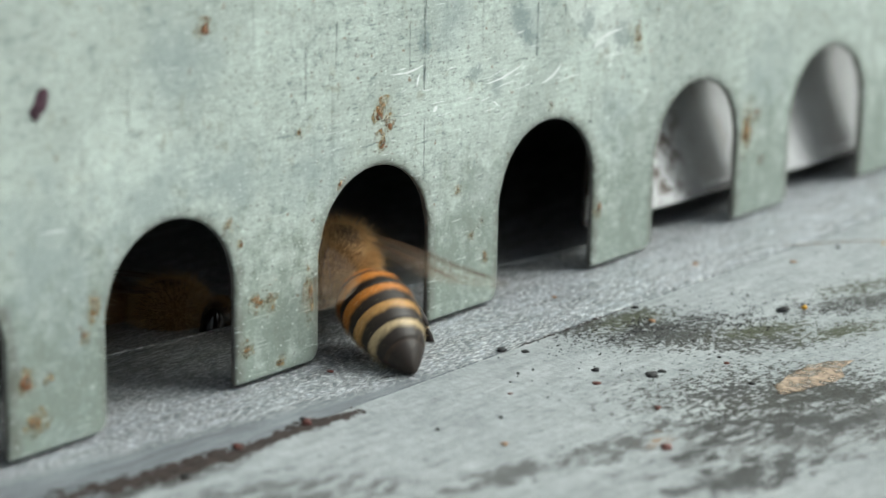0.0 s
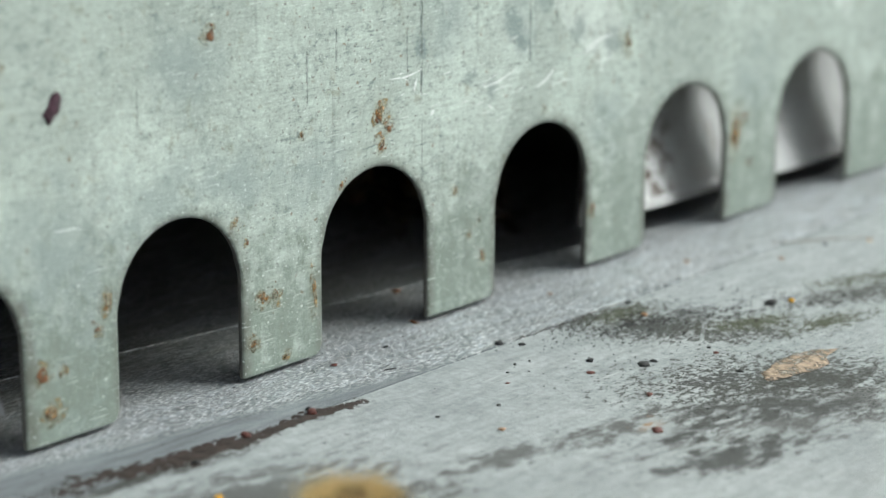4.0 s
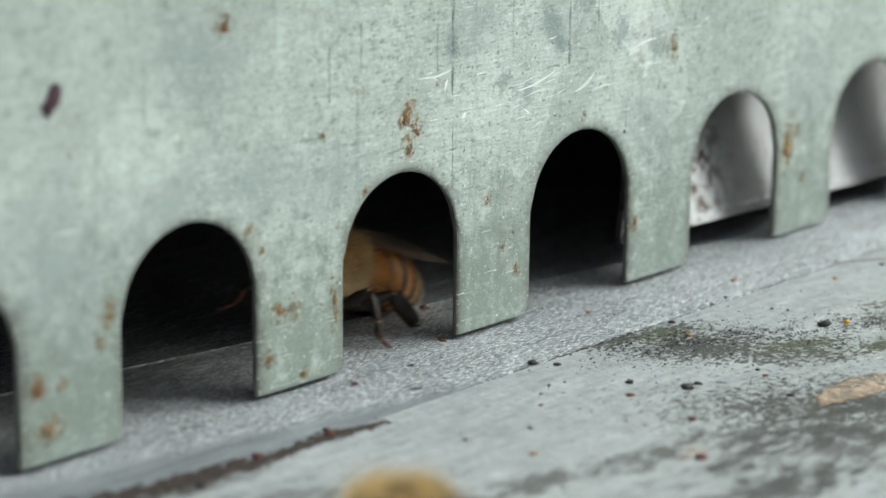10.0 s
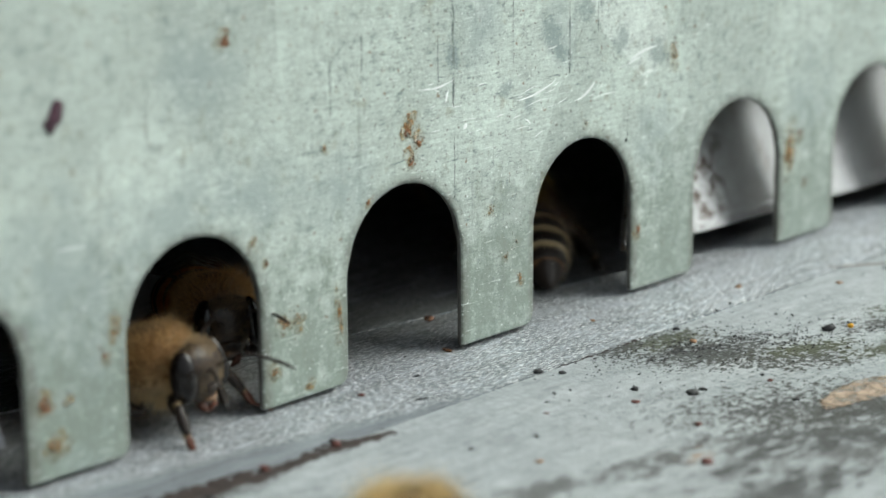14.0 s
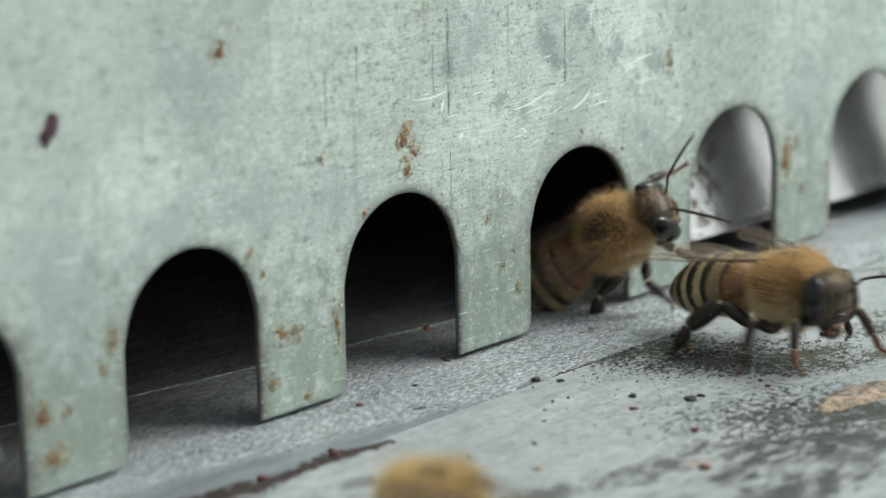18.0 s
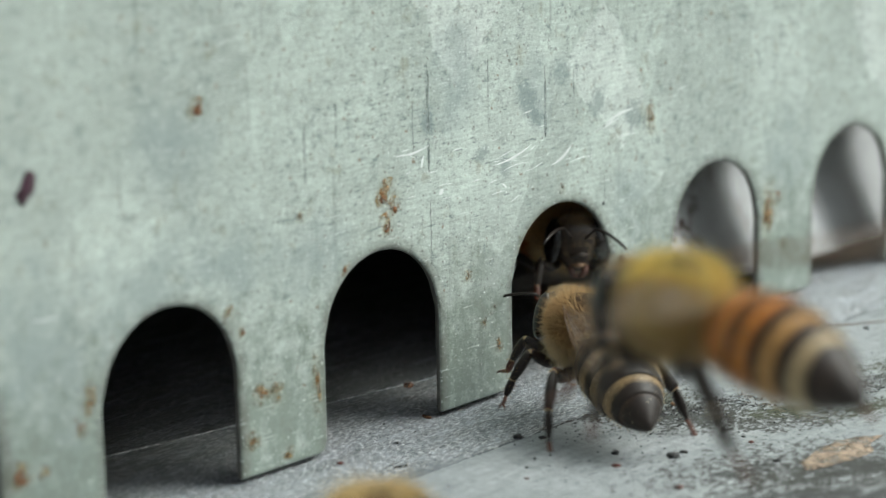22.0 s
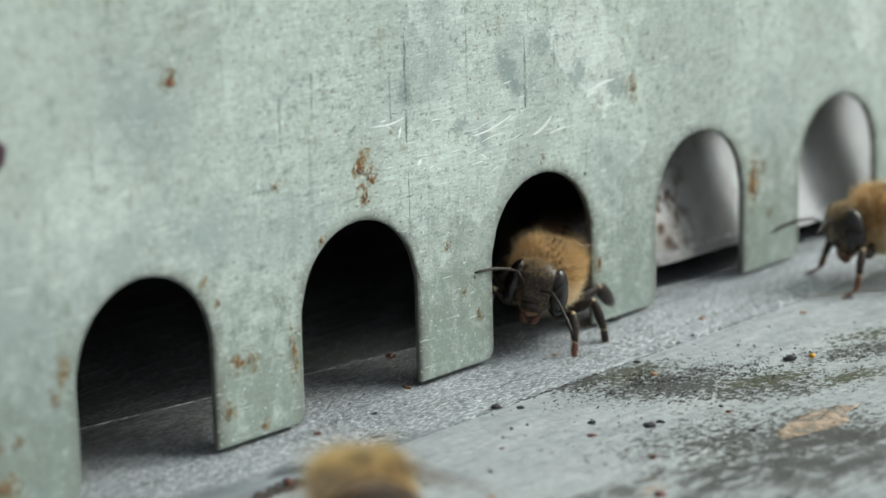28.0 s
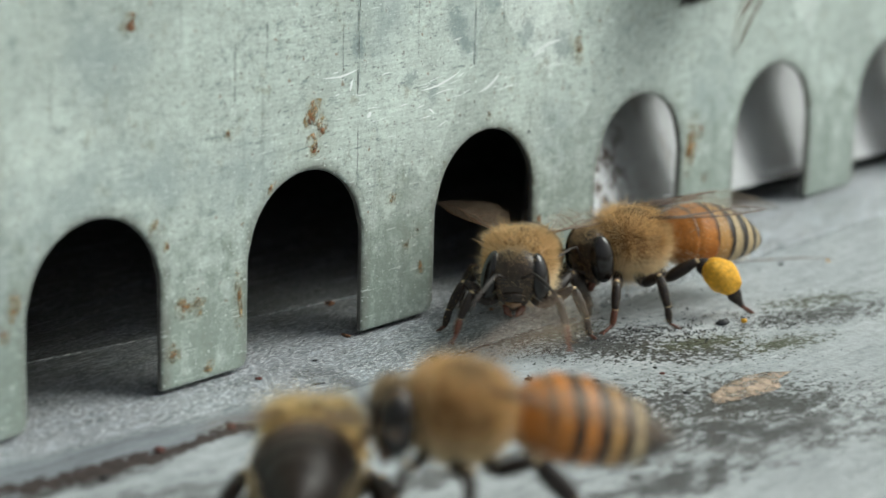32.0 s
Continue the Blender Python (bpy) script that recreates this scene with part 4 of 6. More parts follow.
def build_grit():
    """Loose dust too small to count, scattered over board and sheet."""
    rng = random.Random(7)
    verts, faces = [], []
    for i in range(3000):
        if i < 300:
            x, y = rng.gauss(14, 5), rng.gauss(-8.5, 2.2)
        elif i < 2700:
            # caught in the moss beside the joint and along its tail
            k = rng.random() ** 1.4
            x = 9.0 + 13.0 * k + rng.gauss(0, 2.0)
            y = -5.7 - 8.0 * k - abs(rng.gauss(0, 1.6))
            if noise.noise(Vector((x * 0.55, y * 0.9, 4.0))) < rng.uniform(-0.25, 0.3):
                continue
        else:
            x, y = rng.uniform(-30, 55), rng.uniform(-32, 3)
        s = rng.uniform(0.025, 0.085) * (1.6 if rng.random() < 0.08 else 1)
        z = floor_z(y) - (0.0 if y > -5.4 else 0.03)
        k = len(verts)
        a = rng.uniform(0, 6.28)
        for j in range(4):
            r = s * rng.uniform(0.7, 1.3)
            verts.append(((x + r * math.cos(a + j * 1.57)) * MM, (y + r * 0.8 * math.sin(a + j * 1.57)) * MM, (z - 0.005) * MM))
        verts.append((x * MM, y * MM, (z + s * 0.8) * MM))
        faces += [(k + j, k + (j + 1) % 4, k + 4) for j in range(4)]
    me = bpy.data.meshes.new("grit")
    me.from_pydata(verts, [], faces)
    me.materials.append(M_DIRT)
    tagged(new("grit", me), "fine dark grit scattered on the board", "grit", kind="stuff")


build_grit()


def dirt_line(path, many, wide, size, seed, label):
    """Small lumps of dirt caught along a joint, too many to count."""
    rng = random.Random(seed)
    verts, faces = [], []
    for _ in range(many):
        k = rng.random() * (len(path) - 1)
        i = int(k)
        (x0, y0), (x1, y1) = path[i], path[i + 1]
        x, y = x0 + (x1 - x0) * (k - i), y0 + (y1 - y0) * (k - i) + rng.gauss(0, wide)
        s = size * rng.uniform(0.3, 1.3) * (0.3 + 0.7 * math.sin(math.pi * k / (len(path) - 1))) * (1 + 0.9 * noise.noise(Vector((x * 0.9, 7.0, seed))))
        z = floor_z(y) - (0.0 if y > -5.5 else 0.03)
        b, a = len(verts), rng.uniform(0, 6.28)
        for h, rr in ((-0.02, 1.0), (0.12, 0.75)):
            for j in range(5):
                r = s * rr * rng.uniform(0.6, 1.3)
                verts.append(((x + 1.5 * r * math.cos(a + j * 1.257)) * MM, (y + r * math.sin(a + j * 1.257)) * MM, (z + h * s) * MM))
        verts.append((x * MM, y * MM, (z + 0.2 * s) * MM))
        for j in range(5):
            m = (j + 1) % 5
            faces += [(b + j, b + m, b + 5 + m, b + 5 + j), (b + 5 + j, b + 5 + m, b + 10)]
    me = bpy.data.meshes.new("seam_dirt")
    me.from_pydata(verts, [], faces)
    me.materials.append(M_SOIL)
    tagged(new("seam_dirt", me), label, "dirt", kind="stuff")


dirt_line([(-25, -4.5), (-22, -4.7), (-18.5, -5.5), (-15.6, -5.95), (-12.5, -5.75), (-10.6, -5.75), (-8.6, -6.05), (-7.4, -6.15)], 760, 0.19, 0.20, 31,
          "dark brown dirt caught along the joint of sheet and board")
dirt_line([(-27, -4.3), (-23, -4.6), (-20, -5.2), (-16, -5.9), (-13.5, -5.9)], 420, 0.36, 0.24, 33, "thick dark brown dirt caught in the joint")
dirt_line([(2.5, -5.52), (7, -5.53), (11, -5.55), (14.5, -5.6)], 170, 0.05, 0.08, 32, "thin dark dirt in the joint beside the moss")


# ---------------- honey bees ----------------
HEIGHT = 3.8          # thorax centre over the feet


def head_mesh():
    """A tall three-cornered face, broad at the crown and drawn in to the jaws."""
    bm = bmesh.new()
    n, secs = 20, []
    for u in range(13):
        k = u / 12
        z = 1.50 - 3.25 * k
        w = 1.52 * math.sqrt(max(0.0, 1 - ((k - 0.34) / 0.36) ** 2)) if k < 0.34 else 1.52 * (1 - 0.66 * ((k - 0.34) / 0.66) ** 1.35)
        d = 0.98 * math.sqrt(max(0.0, 1 - ((k - 0.42) / 0.44) ** 2)) if k < 0.42 else 0.98 * (1 - 0.52 * ((k - 0.42) / 0.58) ** 1.6)
        w, d = max(w, 0.12), max(d, 0.10)
        secs.append([(d * math.cos(2 * math.pi * i / n) + 0.28 * k, w * math.sin(2 * math.pi * i / n), z) for i in range(n)])
    rings(bm, secs[::-1], n)
    tube(bm, [(0.95, 0.55, -0.75), (1.10, 0.0, -0.70), (0.95, -0.55, -0.75)], [0.10, 0.16, 0.10], 8)
    bmesh.ops.recalc_face_normals(bm, faces=bm.faces[:])
    return from_bm("head", bm, M_FACE)


def jaw_mesh(s):
    bm = bmesh.new()
    tube(bm, [(0.50, 0.42 * s, -1.50), (0.66, 0.34 * s, -1.88), (0.64, 0.06 * s, -2.14)], [0.27, 0.21, 0.08], 8)
    bmesh.ops.recalc_face_normals(bm, faces=bm.faces[:])
    return from_bm("jaw", bm, M_TARSUS)


def lip_mesh():
    """Pale brown upper lip under the face shield."""
    bm = bmesh.new()
    tube(bm, [(0.78, 0.42, -1.32), (0.98, 0.0, -1.36), (0.78, -0.42, -1.32)], [0.10, 0.17, 0.10], 8)
    bmesh.ops.recalc_face_normals(bm, faces=bm.faces[:])
    return from_bm("upper_lip", bm, M_LIP)


def eye_mesh():
    bm = bmesh.new()
    g = bmesh.ops.create_uvsphere(bm, u_segments=16, v_segments=12, radius=1.0)
    for v in g["verts"]:
        v.co = Vector((v.co.x * 0.72, v.co.y * 0.50, v.co.z * 1.36)) * MM
    return from_bm("eye", bm, M_EYE)


def antenna_mesh(side):
    bm = bmesh.new()
    tube(bm, [(0, 0, 0), (0.45, 0.30 * side, 0.40), (0.85, 0.60 * side, 0.80)], [0.08, 0.065, 0.085], 7)
    pts = [(0.85, 0.60 * side, 0.80)]
    for i in range(1, 9):
        pts.append((0.85 + 0.33 * i, (0.60 + 0.19 * i) * side, 0.80 + 0.03 * i - 0.013 * i * i))
    tube(bm, pts, [0.075, 0.085] + [0.095, 0.088] * 3 + [0.05], 7)
    bmesh.ops.recalc_face_normals(bm, faces=bm.faces[:])
    return from_bm("antenna", bm, M_BLACK)


def thorax_mesh(under):
    bm = bmesh.new()
    rows = []
    for u in range(19):
        a = math.pi * u / 18
        k = max(math.sin(a), 0.10) ** 0.85
        rows.append(oval(1.92 * math.cos(a), 1.78 * k, 1.76 * k, 0.05, 28))
    rings(bm, rows, 28)
    bmesh.ops.recalc_face_normals(bm, faces=bm.faces[:])
    return from_bm("thorax", bm, under)


def ball_way(rng):
    return Vector((rng.gauss(0, 1), rng.gauss(0, 1), rng.gauss(0, 1)))


def body_fur(kind, grown):
    """Golden coat of the thorax, worn thin on the dark disc of its back."""
    rng = random.Random(11)
    out = []
    for _ in range(25000):
        d = ball_way(rng).normalized()
        disc = ((d.x + 0.02) / 0.60) ** 2 + (d.y / 0.56) ** 2
        bald = d.z > 0.4 and disc < rng.uniform(0.3, 1.5)
        if bald and rng.random() < 0.62:
            continue
        flank = -0.5 < d.z < 0.35 and -0.35 < d.x < 0.45
        if flank and rng.random() < 0.35:
            continue
        root = Vector((1.87 * d.x, 1.73 * d.y, 0.05 + 1.72 * d.z))
        way = (d + Vector((-0.25, 0, 0.05)) + ball_way(rng) * 0.16).normalized()
        long = rng.uniform(0.26, 0.62) * (0.40 if bald else 0.7 * grown if flank else 1.12 * grown)
        if not bald and rng.random() < 0.12:
            long *= 1.7
        out.append((root, way, long, rng.uniform(0.011, 0.020)))
    return fur("fur", out, kind)


def collar_fur(kind):
    """Long pale fringe round the neck, over the waist and along the breast."""
    rng = random.Random(14)
    out = []
    for _ in range(7600):
        d = ball_way(rng).normalized()
        neck, waist, breast = d.x > 0.62, d.x < -0.70, d.z < -0.35
        if not (neck or waist or breast):
            continue
        root = Vector((1.85 * d.x, 1.70 * d.y, 0.05 + 1.68 * d.z))
        way = (d + Vector((0.15 if neck else -0.3, 0, 0.1 if neck else 0)) + ball_way(rng) * 0.2).normalized()
        out.append((root, way, rng.uniform(0.40, 0.85) * (0.6 if waist else 1.0), rng.uniform(0.014, 0.022)))
    return fur("collar", out, kind)


def head_fur(kind):
    """Short down on crown and cheeks, thinner on the face, none on the eyes."""
    rng = random.Random(12)
    out = []
    for _ in range(9000):
        d = Vector((rng.gauss(0.15, 0.7), rng.gauss(0, 0.5), rng.gauss(0, 1))).normalized()
        if abs(d.y) > 0.72:
            continue
        shield = d.x > 0.35 and -0.75 < d.z < -0.1 and abs(d.y) < 0.42
        face = d.x > 0.25 and d.z < 0.62
        if (shield and rng.random() < 0.9) or (face and rng.random() < 0.45):
            continue
        kz = 1 - 0.50 * max(0.0, -d.z)
        root = Vector((0.94 * d.x + 0.12 - 0.12 * d.z, 1.45 * d.y * kz, 1.48 * d.z - 0.08))
        way = (d + Vector((0.1, 0, 0.25)) + ball_way(rng) * 0.25).normalized()
        out.append((root, way, rng.uniform(0.12, 0.28 if face else 0.52), 0.015))
    return fur("fur", out, kind)


# profile of the abdomen: distance behind the waist, half width, half height, centre height
GASTER = [(0.0, 0.388, 0.342, -0.1), (0.3, 0.951, 0.874, -0.08), (0.8, 1.436, 1.33, -0.05), (1.6, 1.824, 1.653, -0.03), (2.7, 1.93, 1.71, -0.06), (3.7, 1.824, 1.615, -0.13),
          (4.6, 1.61, 1.425, -0.22), (5.4, 1.28, 1.159, -0.33), (6.1, 0.873, 0.817, -0.46), (6.6, 0.485, 0.475, -0.56), (6.95, 0.116, 0.133, -0.62)]
CUTS = [0.0, 1.25, 2.45, 3.6, 4.7, 5.65, 6.95]


def gaster_at(d):
    for a, b in zip(GASTER, GASTER[1:]):
        if a[0] <= d <= b[0]:
            k = (d - a[0]) / (b[0] - a[0])
            return [a[i] + (b[i] - a[i]) * k for i in (1, 2, 3)]
    return list(GASTER[-1][1:])


def segment_mesh(i, front, back, band):
    """One ring of the abdomen, its rear edge lapping over the next."""
    bm = bmesh.new()
    d0, d1 = max(0.0, CUTS[i] - 0.12), CUTS[i + 1] + (0.10 if i < 5 else 0.0)
    rows, n, m = [], 24, 9
    for u in range(m + 1):
        k = u / m
        d = d0 + (d1 - d0) * k
        w, h, c = gaster_at(min(d, 6.95))
        lap = 1.0 + 0.035 * k if i < 5 else 1.0 + 0.0 * k
        rows.append(oval(-d, w * lap, h * lap, c, n, 0.0, 0.06))
    if i < 5:
        w, h, c = gaster_at(min(d1, 6.95))
        rows.append(oval(-d1 + 0.02, w * 0.97, h * 0.97, c, n, 0.0, 0.06))
    rings(bm, rows, n)
    bmesh.ops.recalc_face_normals(bm, faces=bm.faces[:])
    return from_bm("abdomen_segment", bm, banded(i, front, back, band))


BANDED = {}


def banded(i, front, back, band):
    """Segment skin: coloured in front, running softly into a dark rear band that is broad above."""
    if (i, front, back, band) in BANDED:
        return BANDED[i, front, back, band]
    m, nt, b = nodes_of("banded_chitin")
    tc = nt.nodes.new("ShaderNodeTexCoord")
    dot = nt.nodes.new("ShaderNodeVectorMath")
    dot.operation = "DOT_PRODUCT"
    dot.inputs[1].default_value = (-1000.0, 0, 110.0)
    nt.links.new(tc.outputs["Object"], dot.inputs[0])
    wob = nt.nodes.new("ShaderNodeMath")
    wob.operation = "MULTIPLY_ADD"
    nt.links.new(noise_of(nt, coords(nt, (1.6, 1.6, 1.6)), 1.0, 4.0, 0.6), wob.inputs[0])
    wob.inputs[1].default_value = 0.45
    nt.links.new(dot.outputs["Value"], wob.inputs[2])
    edge = CUTS[i] + (CUTS[i + 1] - CUTS[i]) * band + 0.225 + 0.2
    mr = node(nt, "ShaderNodeMapRange")
    mr.inputs["From Min"].default_value = edge - 0.13
    mr.inputs["From Max"].default_value = edge + 0.12
    nt.links.new(wob.outputs[0], mr.inputs["Value"])
    fine = ramp(nt, noise_of(nt, coords(nt, (7.0, 7.0, 7.0)), 1.0, 3.0), [(0.3, grey(0.72)), (0.7, grey(1.22))])
    c = mix(nt, 1.0, mix(nt, mr.outputs["Result"], front, back), fine, "MULTIPLY")
    nt.links.new(c, b.inputs["Base Color"])
    nt.links.new(ramp(nt, noise_of(nt, coords(nt, (3.0, 3.0, 3.0)), 1.0, 3.0), [(0.3, grey(0.30)), (0.7, grey(0.50))]), b.inputs["Roughness"])
    b.inputs["Specular IOR Level"].default_value = 0.35
    bump(nt, b, noise_of(nt, coords(nt, (9.0, 9.0, 9.0)), 1.0, 2.0), 0.4, 0.03)
    BANDED[i, front, back, band] = m
    return m


BAND = [0.86, 0.60, 0.48, 0.42, 0.38, 0.02]
THIN = [0.93, 0.84, 0.64, 0.48, 0.45, 0.25]      # narrow dark bands
C_ORANGE, C_BROWN, C_CREAM = (0.50, 0.185, 0.035), (0.21, 0.105, 0.045), (0.47, 0.355, 0.20)
C_AMBER, C_DULL = (0.48, 0.26, 0.085), (0.27, 0.185, 0.095)
C_TAWNY, C_HONEY = (0.15, 0.070, 0.030), (0.37, 0.175, 0.055)
C_DARK, C_BLACK = (0.045, 0.026, 0.016), (0.022, 0.015, 0.011)


def gaster_fur(kind, many, downy):
    rng = random.Random(13)
    out = []
    for _ in range(many):
        d = 0.3 + 6.3 * rng.random()
        w, h, c = gaster_at(d)
        seg = next(i for i in range(6) if CUTS[i] <= d <= CUTS[i + 1])
        k = (d - CUTS[seg]) / (CUTS[seg + 1] - CUTS[seg])
        a = rng.uniform(0, 2 * math.pi)
        if downy:
            # a thick pale fringe along the flanks and below, the back barer towards the tail
            if (math.sin(a) > 0.15 and rng.random() < 0.45 + 0.13 * d) or d > 5.0:
                continue
        elif seg > 0 and k > BAND[seg] and rng.random() < 0.80:
            continue
        elif seg > 0 and rng.random() < 0.45:
            continue
        if seg == 5 and rng.random() < 0.8 and not downy:
            continue
        n = Vector((0, math.cos(a), math.sin(a)))
        root = Vector((-d, w * n.y, c + h * n.z))
        below = n.z < -0.3
        way = (n * (0.5 if not below else 0.9) + Vector((-1.0, 0, 0)) + Vector((rng.gauss(0, 1), rng.gauss(0, 1), rng.gauss(0, 1))) * 0.2).normalized()
        long = rng.uniform(0.20, 0.42) * (0.6 if seg > 0 else 1.4) * ((2.3 if n.z < 0.15 else 1.2) if downy else 1.0)
        out.append((root, way, long, 0.020))
    return fur("down", out, kind)


def leg_mesh(which, side):
    """front, middle or hind leg from its hip; side is 1 for left and -1 for right."""
    chains = {
        "front": [(0, 0, 0), (0.30, 0.50, -0.40), (1.00, 1.35, 0.05), (1.35, 1.80, -1.05), (1.55, 1.95, -1.68), (2.10, 2.05, -1.92)],
        "middle": [(0, 0, 0), (0.00, 0.65, -0.40), (-0.05, 1.85, 0.25), (-0.15, 2.50, -1.00), (-0.20, 2.70, -1.70), (-0.60, 2.95, -1.92)],
        "hind": [(0, 0, 0), (-0.25, 0.60, -0.35), (-1.35, 1.60, 0.65), (-2.80, 2.30, -0.40), (-3.65, 2.50, -1.45), (-4.40, 2.62, -1.92)],
    }
    p = [Vector((x * 1.06, y * 1.06 * side, z * (1.2083 if z < 0 else 1.1))) for x, y, z in chains[which]]
    bm = bmesh.new()
    thick = {"front": 0.98, "middle": 1.05, "hind": 1.2}[which]

    def limb(a, b, r0, rm, r1, mat, squash=1.0):
        tube(bm, [a, a.lerp(b, 0.18), a.lerp(b, 0.55), a.lerp(b, 0.9), b], [r0 * thick, rm * 0.9 * thick, rm * thick, r1 * 1.15 * thick, r1 * thick], 8, squash, mat)

    limb(p[0], p[1], 0.30, 0.30, 0.20, 0)
    limb(p[1], p[2], 0.19, 0.30, 0.17, 0)
    limb(p[2], p[3], 0.16, 0.26 if which != "hind" else 0.42, 0.17 if which != "hind" else 0.30, 0, 1.0 if which != "hind" else 0.6)
    limb(p[3], p[4], 0.17, 0.20 if which != "hind" else 0.34, 0.13, 0 if which != "front" else 1, 1.0 if which != "hind" else 0.55)
    limb(p[4], p[5], 0.11, 0.10, 0.09, 1)
    for q in (p[2], p[3]):
        tube(bm, [q + Vector((0, 0, 0.10)), q, q - Vector((0, 0, 0.10))], [0.10, 0.19 * thick, 0.10], 8, 1.0, 2)
    e = (p[5] - p[4]).normalized()
    s = e.cross(Vector((0, 0, 1))).normalized()
    for sg in (1, -1):
        tube(bm, [p[5], p[5] + e * 0.18 + s * 0.12 * sg, p[5] + e * 0.28 + s * 0.14 * sg + Vector((0, 0, -0.08))], [0.08, 0.05, 0.02], 5, 1.0, 1)
    bmesh.ops.recalc_face_normals(bm, faces=bm.faces[:])
    rng = random.Random(which + str(side))
    spots = []
    for _ in range(260):
        j = rng.choice((0, 1, 1, 2, 2, 2, 3))
        at = p[j].lerp(p[j + 1], rng.random())
        d = Vector((rng.gauss(0, 1), rng.gauss(0, 1), rng.gauss(0, 1))).normalized()
        along = (p[j + 1] - p[j]).normalized()
        out = (d - along * d.dot(along)).normalized()
        spots.append((at + out * 0.14 * thick, (out + along * 0.7).normalized(), rng.uniform(0.14, 0.34), 0.013))
    return from_bm(which + "_leg", bm, [M_BLACK, M_TARSUS, M_CREAM]), fur("bristles", spots, H_LEG)


def wing_outline(length, width, hind):
    """Outline from the hinge along the leading edge to the tip and back, in the wing's plane (x back, y out)."""
    lead, trail = [], []
    for i in range(15):
        k = i / 14
        x = length * k
        up = 0.10 * width * math.sin(math.pi * k) + 0.10 * width * k
        low = -width * (math.sin(math.pi * min(1.0, k * 0.94 + 0.02)) ** (0.75 if hind else 0.85)) * (0.30 + 0.70 * k if not hind else 0.55 + 0.45 * k)
        if i == 14:
            low = up - 0.25
        lead.append((x, up))
        trail.append((x, min(low, up - 0.12)))
    return lead, trail


def wing_mesh(length, width, side, hind):
    lead, trail = wing_outline(length, width, hind)
    bm = bmesh.new()
    rows = []
    for (x, a), (_, b) in zip(lead, trail):
        row = []
        for j in range(6):
            y = a + (b - a) * j / 5
            z = 0.05 * math.sin(j * 2.4 + x * 0.9) + 0.10 * math.sin(x * 0.5) * (j / 5)
            row.append(bm.verts.new((-x * MM, y * side * MM, z * MM)))
        rows.append(row)
    for p, q in zip(rows, rows[1:]):
        for j in range(5):
            bm.faces.new((p[j], p[j + 1], q[j + 1], q[j]))
    me = from_bm("hind_wing" if hind else "fore_wing", bm, M_WING)
    bm = bmesh.new()

    def at(k, j):
        i = min(13, int(k * 14))
        f = k * 14 - i
        a = lead[i][1] + (lead[i + 1][1] - lead[i][1]) * f
        b = trail[i][1] + (trail[i + 1][1] - trail[i][1]) * f
        x = length * k
        return (-x, (a + (b - a) * j) * side, 0.05 * math.sin(j * 5 * 2.4 + x * 0.9) + 0.10 * math.sin(x * 0.5) * j)

    for line in ([(0, 0), (0.2, 0.0), (0.45, 0.01), (0.7, 0.02), (0.9, 0.08)], [(0.03, 0.1), (0.25, 0.16), (0.5, 0.2), (0.72, 0.26), (0.86, 0.16)],
                 [(0.05, 0.3), (0.25, 0.46), (0.5, 0.52), (0.7, 0.6), (0.85, 0.66)], [(0.08, 0.6), (0.25, 0.74), (0.42, 0.86), (0.55, 0.97)],
                 [(0.36, 0.18), (0.40, 0.5)], [(0.50, 0.2), (0.56, 0.55)], [(0.62, 0.24), (0.68, 0.6)], [(0.44, 0.52), (0.42, 0.86)], [(0.6, 0.56), (0.62, 0.92)]):
        tube(bm, [at(*q) for q in line], [0.030 if line[0][1] < 0.15 and len(line) > 3 else 0.014] * len(line), 5)
    return me, from_bm("vein_network", bm, M_VEIN)


SHARED = {}


def shared(key, maker, *a):
    if key not in SHARED:
        SHARED[key] = maker(*a)
    return SHARED[key]


LEGS = (("front", 1.25, 0.75), ("middle", 0.10, 0.85), ("hind", -1.15, 0.80))


